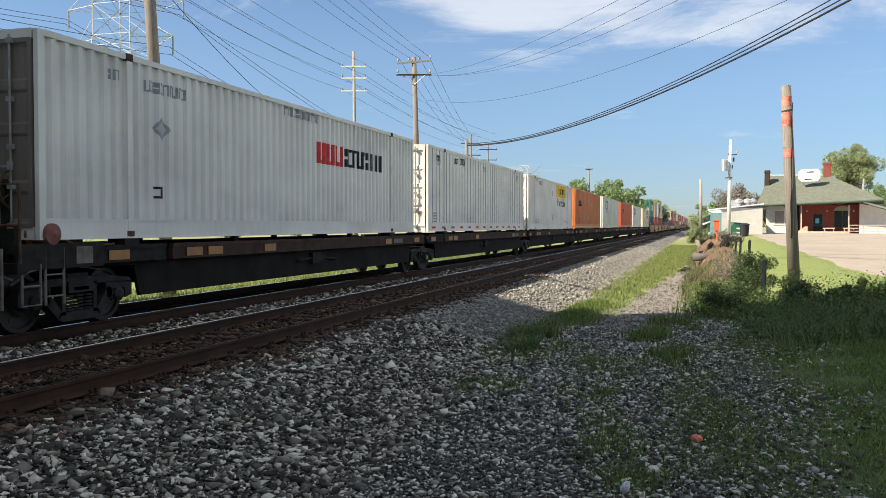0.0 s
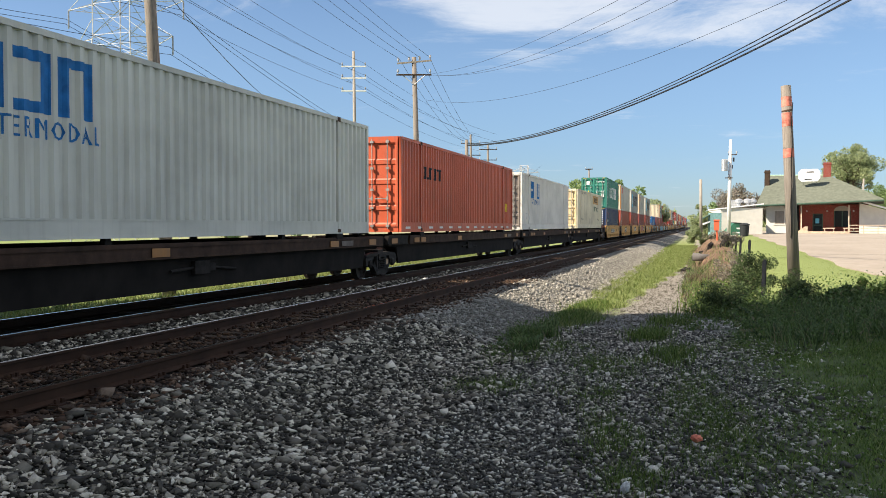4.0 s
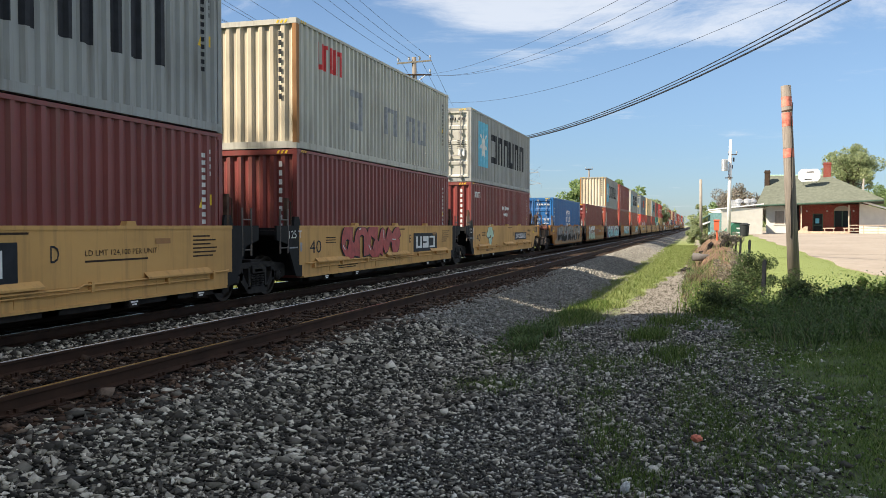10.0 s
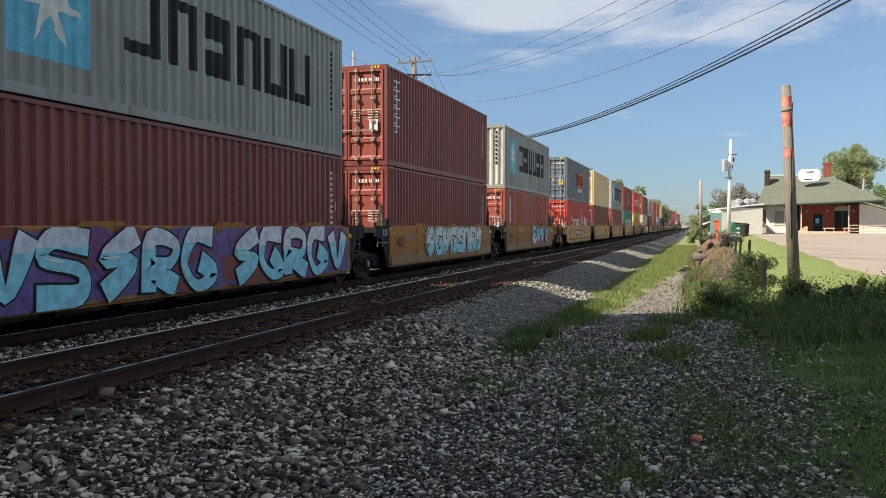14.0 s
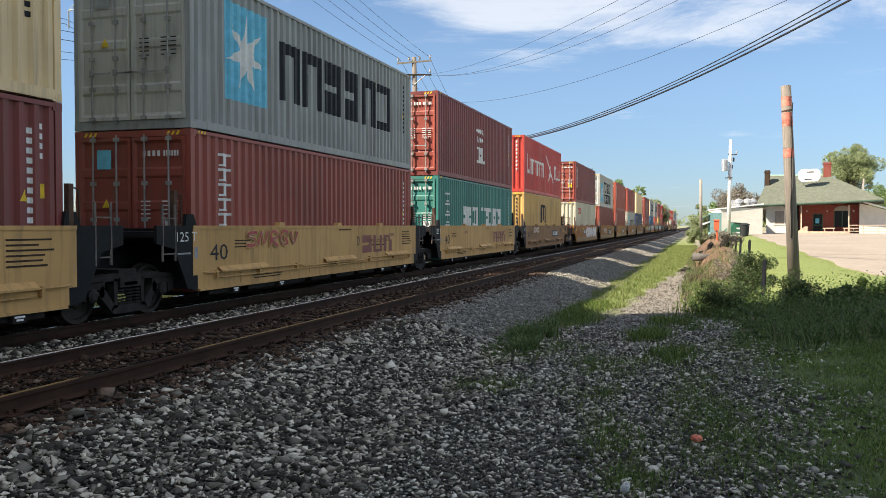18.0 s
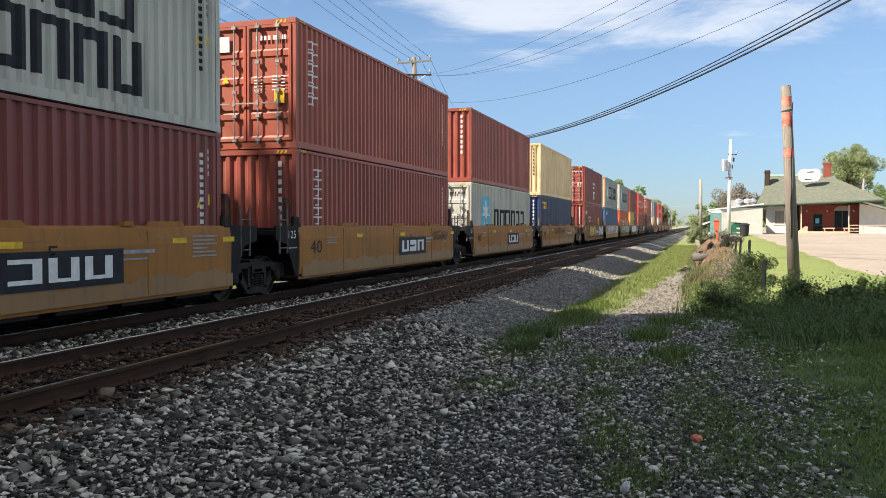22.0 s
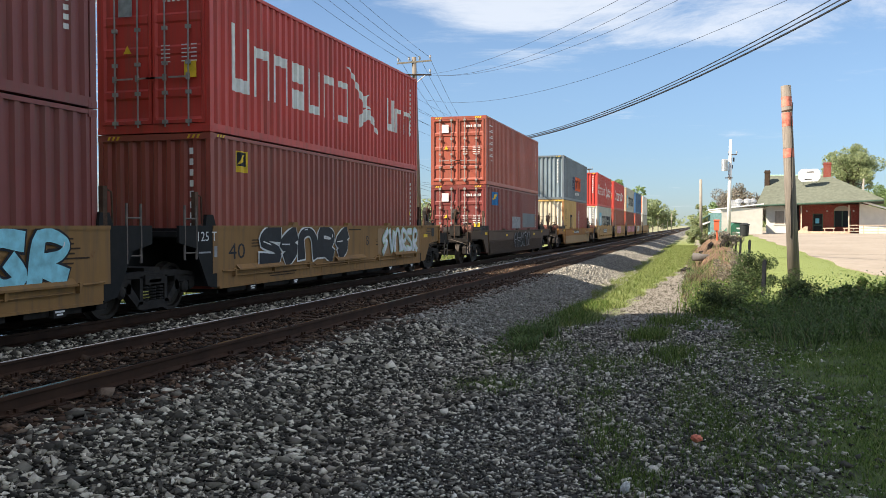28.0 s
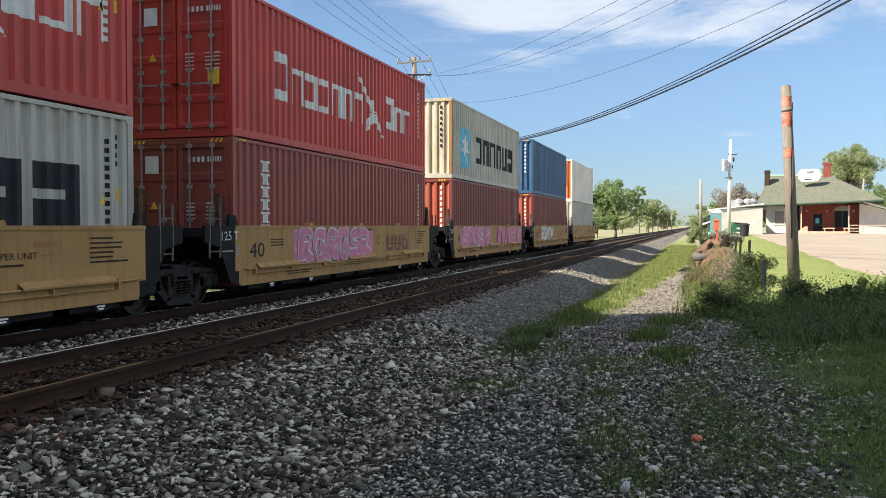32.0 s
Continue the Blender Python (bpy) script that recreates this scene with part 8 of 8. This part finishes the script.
def lattice(base, half, waist, zw, ztop, label, arms, r=0.05):
    t = thing("transmission_tower", pose(*base), label, "tower")
    lv = [0.0]
    step = zw * 0.24
    while lv[-1] + step < zw - 0.4:
        lv.append(lv[-1] + step)
        step *= 0.86
    lv.append(zw)
    k = zw
    while k + 2.0 < ztop:
        k += 2.0
        lv.append(k)

    def hw(z):
        return half + (waist - half) * z / zw if z < zw else waist
    corner = [(1, 1), (1, -1), (-1, -1), (-1, 1)]
    web = Build()
    for cx, cy in corner:
        part("leg", Build().path([(cx * hw(a), cy * hw(a), a) for a in lv], r, 4).mesh("leg"), M["tower_steel"], t)
    for a, b in zip(lv, lv[1:]):
        for (ax, ay), (bx, by) in zip(corner, corner[1:] + corner[:1]):
            pa, pb = (ax * hw(a), ay * hw(a), a), (bx * hw(a), by * hw(a), a)
            qa, qb = (ax * hw(b), ay * hw(b), b), (bx * hw(b), by * hw(b), b)
            web.tube(pa, qb, r * 0.55, r * 0.55, 3).tube(pb, qa, r * 0.55, r * 0.55, 3).tube(qa, qb, r * 0.55, r * 0.55, 3)
            ma = [(pa[i] + qa[i]) / 2 for i in range(3)]
            mb = [(pb[i] + qb[i]) / 2 for i in range(3)]
            web.tube(ma, mb, r * 0.4, r * 0.4, 3)
    part("bracing", web.mesh("bracing"), M["tower_steel"], t)
    for z, ln in arms:
        for s in (-1, 1):
            bd = Build()
            w = hw(z)
            tip = (s * ln, 0, z + 0.2)
            for cy in (-1, 1):
                bd.tube((s * w, cy * w, z), tip, r * 0.7, r * 0.7, 4).tube((s * w, cy * w, z + 1.3), tip, r * 0.6, r * 0.6, 4)
            for u in (0.3, 0.6):
                bd.tube((s * (w + (ln - w) * u), -w * (1 - u), z + 0.2 * u), (s * (w + (ln - w) * u), w * (1 - u), z + 0.2 * u), r * 0.4, r * 0.4, 3)
            ar = part("arm", bd.mesh("arm"), M["tower_steel"], t)
            part("insulator_string", Build().tube((s * ln, 0, z + 0.2), (s * ln, 0, z - 1.0), 0.05, 0.05, 6).mesh("insulator_string"), M["inkgrey"], ar)
    return t


lattice((-36.3, 49.1, -0.6), 2.5, 1.4, 14.4, 26.4, "grey steel lattice transmission tower beyond the railway", [(14.1, 3.6), (16.3, 4.4), (20.8, 4.4)], 0.04)
lattice((-45.0, 228.0, -0.6), 3.2, 1.0, 12.0, 18.5, "distant steel lattice transmission tower", [(13.0, 4.5), (16.0, 4.0)], 0.09)


# ---- depot, shed and yard things ----
def brick_material():
    mt, n, l, b = material("red_brick", 0.9)
    tc = n.new("ShaderNodeTexCoord")
    mp = n.new("ShaderNodeMapping")
    mp.inputs["Rotation"].default_value = (radians(90), 0, 0)
    l.new(tc.outputs["Object"], mp.inputs["Vector"])
    br = n.new("ShaderNodeTexBrick")
    br.inputs["Color1"].default_value, br.inputs["Color2"].default_value, br.inputs["Mortar"].default_value = (0.25, 0.055, 0.04, 1), (0.18, 0.04, 0.03, 1), (0.22, 0.16, 0.13, 1)
    br.inputs["Scale"].default_value, br.inputs["Mortar Size"].default_value = 4.5, 0.012
    l.new(mp.outputs[0], br.inputs["Vector"])
    l.new(br.outputs["Color"], b.inputs["Base Color"])
    return mt


M["brick"] = brick_material()
M["shingle"] = plain("green_grey_shingles", (0.12, 0.13, 0.1), 0.9, vary=0.2, scale=3)
M["trimgreen"] = plain("dark_green_trim", (0.05, 0.09, 0.065), 0.6)
M["stucco"] = plain("cream_painted_block", (0.6, 0.585, 0.53), 0.85, vary=0.08, scale=1.5)
M["glass"] = plain("dark_window_glass", (0.02, 0.027, 0.03), 0.08, vary=0.1, bump=0)
M["bin_green"] = plain("green_dumpster_paint", (0.03, 0.13, 0.08), 0.5)
M["teal_pale"] = plain("faded_teal_paint", (0.2, 0.36, 0.36), 0.6)
M["rubber"] = plain("dark_plastic", (0.03, 0.033, 0.036), 0.6)
M["sign_white"] = plain("white_sign_panel", (0.8, 0.8, 0.8), 0.5, vary=0.05)
M["hiorange"] = plain("orange_plastic", (0.7, 0.13, 0.06), 0.5, vary=0.12)
M["dirt"] = plain("bare_earth", (0.19, 0.12, 0.08), 0.95, vary=0.4, scale=2.0, bump=0.5)
M["railwood"] = plain("pale_timber", (0.5, 0.4, 0.3), 0.8)


def depot():
    # local frame: u along the front (to the right), w away from the camera
    at = pose(6.5, 105.4, 0.55, 0, 0, -10)
    d = thing("depot", at, "brick railway depot with a green-grey hipped roof, now a shop", "building")
    L, Wd = 11.6, 11.0
    wall = Build()
    wall.box(0.6, 3.4, 0.6, Wd, 0.0, 3.3)
    part("wall", wall.mesh("wall"), M["stucco"], d, "cream painted end wall")
    bw = Build()
    # brick front with real door and window openings
    for a, b, z0, z1 in ((4.0, 5.4, 0, 3.3), (6.5, 7.6, 0, 3.3), (5.4, 6.5, 2.3, 3.3), (7.6, 9.3, 0, 0.8), (7.6, 9.3, 2.6, 3.3), (9.3, 11.0, 0, 3.3)):
        bw.box(a, b, 1.8, 2.1, z0, z1)
    part("wall", bw.mesh("wall"), M["brick"], d, "red brick front wall")
    part("wall", Build().box(4.0, 11.0, 2.1, Wd, 0.0, 3.3).mesh("wall"), M["brick"], d)
    # the entrance's deep shade is put in as a solid black block
    part("wall", Build().box(3.4, 4.0, 1.2, 2.0, 0.0, 3.3).mesh("wall"), M["black"], d, "dark shaded side entrance")
    # door
    dr = part("door", Build().box(5.45, 6.45, 1.92, 1.98, 0.05, 2.25).mesh("door"), M["glass"], d, "glazed shop door")
    part("frame", Build().box(5.4, 5.5, 1.86, 1.95, 0, 2.3).box(6.4, 6.5, 1.86, 1.95, 0, 2.3).box(5.5, 6.4, 1.86, 1.95, 2.2, 2.3).box(5.5, 6.4, 1.88, 1.94, 0.95, 1.05).mesh("frame"), M["trimgreen"], dr)
    part("notice", Build().box(5.7, 6.1, 1.9, 1.91, 1.2, 1.75).mesh("notice"), M["sky_blue"], dr, "pale blue notice")
    # arched window
    wn = part("window", Build().box(7.6, 9.3, 1.95, 2.0, 0.8, 2.6).mesh("window"), M["glass"], d)
    arch = [(8.45 + 0.85 * math.cos(t), 2.6 + 0.55 * math.sin(t)) for t in [math.pi * k / 10 for k in range(11)]]
    part("arch", Build().prism(arch, 1, 1.74, 1.8).mesh("arch"), M["greywood"], wn, "grey arched head")
    part("frame", Build().box(7.6, 7.7, 1.86, 1.94, 0.8, 2.6).box(9.2, 9.3, 1.86, 1.94, 0.8, 2.6).box(8.4, 8.5, 1.86, 1.94, 0.8, 2.6).box(7.6, 9.3, 1.82, 1.95, 0.72, 0.8).mesh("frame"), M["trimgreen"], wn)
    w2 = part("window", Build().box(1.5, 2.5, 0.57, 0.6, 1.1, 2.6).mesh("window"), M["greywood"], d, "boarded window")
    part("frame", Build().box(1.4, 1.5, 0.55, 0.62, 1.0, 2.7).box(2.5, 2.6, 0.55, 0.62, 1.0, 2.7).box(1.5, 2.5, 0.55, 0.62, 2.6, 2.7).box(1.5, 2.5, 0.55, 0.62, 1.0, 1.1).mesh("frame"), M["stucco"], w2)
    # roof: eave corners, ridge; the near eave overhangs the porch
    e = [(-0.4, -0.6, 3.3), (12.6, -1.6, 3.75), (12.6, 12.0, 3.75), (-0.4, 12.0, 3.3)]
    r = [(0.5, 5.0, 6.9), (6.9, 4.6, 6.75)]
    rf = Build()
    rf.quad(e[0], e[1], r[1], r[0]).quad(e[1], e[2], r[1]).quad(e[2], e[3], r[0], r[1]).quad(e[3], e[0], r[0])
    lo = [(x, y, z - 0.22) for x, y, z in e]
    for k in range(4):
        rf.quad(lo[k], lo[(k + 1) % 4], e[(k + 1) % 4], e[k])
    rf.quad(*reversed(lo))
    roof = part("roof", rf.mesh("roof"), M["shingle"], d, "green-grey shingled hipped roof")
    part("fascia", Build().prism([(-0.65, 3.02), (-0.6, 3.34), (-0.72, 3.34)], 0, -0.4, 0).mesh("fascia"), M["trimgreen"], roof)
    part("gutter", Build().tube((-0.4, -0.66, 3.18), (12.6, -1.66, 3.62), 0.09, 0.09, 6).mesh("gutter"), M["trimgreen"], roof, "dark green gutter")
    part("ridge", Build().tube(r[0], r[1], 0.07, 0.07, 6).mesh("ridge"), M["g_mint"], roof, "pale green ridge capping")
    part("chimney", Build().box(0.1, 0.65, 3.0, 3.6, 4.5, 7.4).box(0.05, 0.7, 2.95, 3.65, 7.1, 7.25).mesh("chimney"), M["tie"], roof, "dark weathered brick chimney")
    part("chimney", Build().box(6.35, 7.15, 4.2, 4.9, 6.0, 8.2).box(6.3, 7.2, 4.15, 4.95, 7.95, 8.08).mesh("chimney"), M["brick"], roof, "red brick chimney")
    # octagonal sign board on the roof
    cx, cz, a, b = 5.0, 6.65, 1.15, 0.7
    oct8 = [(cx - a, cz - b * 0.5), (cx - a * 0.75, cz - b), (cx + a * 0.75, cz - b), (cx + a, cz - b * 0.5), (cx + a, cz + b * 0.5), (cx + a * 0.75, cz + b), (cx - a * 0.75, cz + b), (cx - a, cz + b * 0.5)]
    sg = part("sign", Build().prism(oct8, 1, 1.9, 2.05).mesh("sign"), M["sign_white"], roof, "white eight-sided roof sign board")
    part("bar", Build().box(cx - 0.3, cx + 0.5, 1.88, 1.895, cz + 0.3, cz + 0.42).box(cx - 0.5, cx + 0.3, 1.88, 1.895, cz - 0.5, cz - 0.4).mesh("bar"), M["ink"], sg)
    part("strut", Build().tube((4.3, 2.0, 6.2), (4.3, 3.2, 5.4), 0.04).tube((5.7, 2.0, 6.2), (5.7, 3.2, 5.4), 0.04).mesh("strut"), M["galv"], sg)
    # lean-to on the near end
    part("wall", Build().prism([(10.2, 0.0), (12.9, 0.0), (12.9, 2.6), (10.2, 3.4)], 1, 0.4, 0.7).mesh("wall"), M["stucco"], d, "pale lean-to wall in shade")
    part("canopy", Build().prism([(10.6, 3.6), (13.4, 2.7), (13.4, 2.55), (10.6, 3.42)], 1, -0.6, 1.2).mesh("canopy"), M["sign_white"], d, "white sloping canopy edge")
    for x in (9.2, 10.6, 12.0, 13.2):
        part("rail_post", Build().box(x, x + 0.09, -0.9, -0.81, -0.1, 1.05).mesh("rail_post"), M["railwood"], d)
    for z in (0.3, 0.62, 0.95):
        part("handrail", Build().box(9.2, 13.3, -0.88, -0.83, z, z + 0.07).mesh("handrail"), M["railwood"], d)
    for x in (4.3, 9.1):
        part("porch_post", Build().box(x, x + 0.14, -0.35, -0.21, 0.3, 3.2).mesh("porch_post"), M["railwood"], d)
    for k in range(3):
        part("step", Build().box(5.4, 6.6, -0.7 - 0.3 * k, -0.4 - 0.3 * k, -0.1, 0.2 - 0.1 * k).mesh("step"), M["railwood"], d)
    part("porch", Build().box(4.2, 9.2, -0.4, 1.75, -0.1, 0.3).mesh("porch"), M["railwood"], d, "pale timber porch deck")
    part("ramp", Build().prism([(3.4, -0.1), (5.0, -0.1), (5.0, 0.85), (4.7, 0.85)], 1, 0.4, 0.5).mesh("ramp"), M["railwood"], d)
    for x in (4.8, 6.9, 9.6):
        part("porch_light", Build().lathe([(0, 0), (0, 0.09), (0.16, 0.07), (0.18, 0)], (x, 1.7, 2.5), "z", 8).mesh("porch_light"), M["galv"], d)
    for x in (6.6, 8.6):
        part("bench", Build().box(x, x + 1.2, 0.2, 0.6, 0.6, 0.7).box(x + 0.1, x + 0.2, 0.25, 0.55, 0.3, 0.6).box(x + 1.0, x + 1.1, 0.25, 0.55, 0.3, 0.6).mesh("bench"), M["railwood"], d)


depot()


def shed():
    s = thing("shed", pose(2.0, 96.2, 0.5, 0, 0, 8), "low cream painted block shed with roof vents", "building")
    part("wall", Build().box(0, 4.25, 0, 8.0, -0.2, 2.85).mesh("wall"), M["stucco"], s)
    part("roof", Build().prism([(-0.06, 2.72), (4.35, 3.2), (4.35, 3.32), (-0.06, 2.84)], 1, -0.15, 8.1).mesh("roof"), M["sign_white"], s, "white roof edge")
    for x, r in ((2.0, 0.3), (2.9, 0.36), (3.4, 0.3)):
        part("roof_vent", Build().lathe([(0, 0.2), (0.4, 0.2), (0.45, r + 0.12), (0.7, r + 0.1), (0.85, 0.15), (0.87, 0.0)], (x, 0.9, 3.0), "z", 12).mesh("roof_vent"), M["galv"], s, "galvanised roof vent")
    part("hood", Build().box(1.4, 2.2, 1.4, 2.2, 3.0, 3.75).mesh("hood"), M["galv"], s)


shed()
k = thing("kiosk", pose(0.95, 93.0, 0.45, 0, 0, 8), "small teal booth with awnings beside the bushes", "booth")
part("wall", Build().box(0, 1.1, 0, 1.4, 0, 2.35).mesh("wall"), M["teal_pale"], k)
part("awning", Build().prism([(-0.7, 1.8), (0.0, 2.2), (0.0, 2.1), (-0.7, 1.7)], 1, 0, 1.4).mesh("awning"), M["trimgreen"], k)
part("awning", Build().prism([(-0.7, 1.2), (0.0, 1.5), (0.0, 1.4), (-0.7, 1.1)], 1, 0, 1.4).mesh("awning"), M["sign_white"], k)

dm = thing("dumpster", pose(2.35, 88.5, 0.45, 0, 0, 10), "green steel waste dumpster with a sloped front", "dumpster")
part("body", Build().prism([(0, 0.15), (1.5, 0.15), (1.5, 1.25), (0.75, 1.3), (0, 0.45)], 1, 0, 1.4).mesh("body"), M["bin_green"], dm)
part("lid", Build().prism([(0.75, 1.3), (1.5, 1.25), (1.5, 1.31), (0.75, 1.36)], 1, -0.05, 1.45).mesh("lid"), M["rubber"], dm)
part("label_plate", Build().box(1.0, 1.4, -0.012, -0.002, 0.7, 0.85).box(1.0, 1.4, -0.012, -0.002, 0.3, 0.42).mesh("label_plate"), M["sign_white"], dm, "white label bars")
tc = thing("trash_can", pose(4.05, 88.8, 0.45), "dark grey plastic trash can with a lid", "trash can")
part("bin", Build().lathe([(0, 0), (0, 0.38), (1.1, 0.46), (1.12, 0.0)], (0, 0, 0), "z", 16).mesh("bin"), M["rubber"], tc)
part("lid", Build().lathe([(1.1, 0.5), (1.16, 0.5), (1.28, 0.25), (1.3, 0.0)], (0, 0, 0), "z", 16).mesh("lid"), M["rubber"], tc)

mk = thing("marker_post", pose(0.79, 47.2, 0.1), "bright orange cable marker post with a box", "marker post")
part("post", Build().tube((0.1, 0, -0.1), (0, 0, 1.25), 0.055, 0.05, 8).mesh("post"), M["hiorange"], mk)
part("box", Build().box(-0.13, 0.13, -0.1, 0.1, 1.15, 1.66).box(-0.15, 0.15, -0.12, 0.12, 1.63, 1.71).mesh("box"), M["hiorange"], mk)

for x, y, zt in ((1.46, 22.5, 0.68), (1.74, 34.9, 0.97), (1.73, 42.2, 0.94), (1.76, 48.5, 0.89), (1.8, 54.8, 0.81)):
    h = zt - float(ground_z(x, y))
    fp = new("fence_post", Build().box(-0.03, 0.03, -0.03, 0.03, -0.2, h).box(-0.05, 0.05, -0.012, 0.012, -0.2, h - 0.05).mesh("fence_post"))
    fp.data.materials.append(M["ink"])
    fp.matrix_basis = pose(x, y, float(ground_z(x, y)), 0, 2)
    tagged(fp, "dark steel fence post standing in weeds", "fence post", "old fence posts")

# spoil heap with broken timber and boulders
bm = bmesh.new()
bmesh.ops.create_icosphere(bm, subdivisions=4, radius=1.0)
for v in bm.verts:
    nn = noise.noise(v.co * 2.3) * 0.3 + noise.noise(v.co * 6) * 0.12
    v.co *= 1 + nn
me = bpy.data.meshes.new("mound")
bm.to_mesh(me)
bm.free()
me.shade_smooth()
me.materials.append(M["dirt"])
for j, (x, y, s) in enumerate(((-0.6, 41.5, 0.2), (0.5, 47, 0.2), (1.1, 44, 0.22), (0.2, 52, 0.2))):
    ob = new("boulder", me.copy())
    ob.data.materials.clear()
    ob.data.materials.append(M["grime"])
    ob.matrix_basis = Matrix.LocRotScale((x, y, float(bank_z(x, y)) + s * 0.3), Euler((j, j * 2, j)), (s * 1.4, s, s * 0.8))
    tagged(ob, "dark grey lump of rubble on the earth bank", "boulder")
for j, (x, y, l, a) in enumerate(((0.12, 43.8, 0.95, 12),)):
    ob = new("log", Build().tube((-l / 2, 0, 0), (l / 2, 0, 0), 0.2, 0.17, 12).mesh("log", smooth=True))
    ob.data.materials.append(wood_material("dark_old_log", (0.13, 0.12, 0.115)))
    ob.matrix_basis = pose(x, y, float(bank_z(x, y)) + 0.14, 0, 5, a)
    tagged(ob, "short thick weathered grey log on the earth bank", "log")

# the two odd stones in the gravel
ob = new("stone", me.copy())
ob.data.materials.clear()
ob.data.materials.append(plain("orange_marked_stone", (0.7, 0.22, 0.14), 0.8, vary=0.3))
ob.matrix_basis = Matrix.LocRotScale((-0.02, 8.72, -0.56), Euler((0.2, 0.1, 0.4)), (0.055, 0.04, 0.035))
tagged(ob, "stone sprayed with orange marking paint on gravel", "stone")
ob = new("stone", me.copy())
ob.data.materials.clear()
ob.data.materials.append(M["inkwhite"])
ob.matrix_basis = Matrix.LocRotScale((-0.55, 6.87, -0.55), Euler((0.5, 0.3, 0.2)), (0.032, 0.03, 0.06))
tagged(ob, "pale jagged stone standing up in gravel", "stone")

# ties: those close by are pieces of their own
tie = Build().box(-1.28, 1.28, -0.11, 0.11, -0.32, -0.175).mesh("tie")
plate = Build().box(-0.16, 0.16, -0.09, 0.09, -0.18, -0.163).box(-0.11, -0.08, -0.05, -0.02, -0.17, -0.12).box(0.08, 0.11, 0.02, 0.05, -0.17, -0.12).box(0.08, 0.11, -0.06, -0.03, -0.17, -0.12).mesh("tie_plate")
rngT = random.Random(9)
for tr, cx, y1 in ((near_track, NEAR_X, 62), (far_track, FAR_X, 40)):
    y = 2.0
    while y < y1:
        tt = part("tie", tie, M["tie"], tr, at=pose(rngT.uniform(-0.05, 0.05), y, rngT.uniform(-0.01, 0.012), 0, 0, rngT.uniform(-1.2, 1.2)))
        if tr is near_track and y < 40:
            for s in (-1, 1):
                part("tie_plate", plate, M["railside"], tt, at=pose(s * GAUGE / 2, 0, 0))
        y += 0.53
    far = Build()
    while y < 420:
        far.box(-1.28, 1.28, y - 0.11, y + 0.11, -0.3, -0.175)
        y += 0.53
    tagged(part("ties", far.mesh("ties", False), M["tie"], tr), kind="stuff")


# ---- everything that moves ----
def gone(t):
    """Metres that the train has gone by t seconds."""
    return 18.757 * t + 0.00477 * t * t + 0.000086 * t ** 3


def motions():
    times = [0, 4, 8, 12, 16, 20, 24, 28, 32]
    for c, q, z in STACK:
        walk(c, [(t, pose(FAR_X, q - gone(t), z)) for t in times])
    for c, q in CARS:
        walk(c, [(t, pose(FAR_X, q - gone(t), 0)) for t in times])
    # every wheelset turns alike: rows for one, and the others take over its keys
    spin = [(k / 30, pose(0, 0, 0.42, math.degrees(gone(k / 30) / 0.42))) for k in range(961)]
    first = WHEELSETS[0]
    walk(first, spin)
    for w in WHEELSETS[1:]:
        w.rotation_mode = "QUATERNION"
        keys = w.animation_data_create()
        keys.action = first.animation_data.action
        keys.action_slot = first.animation_data.action_slot



motions()
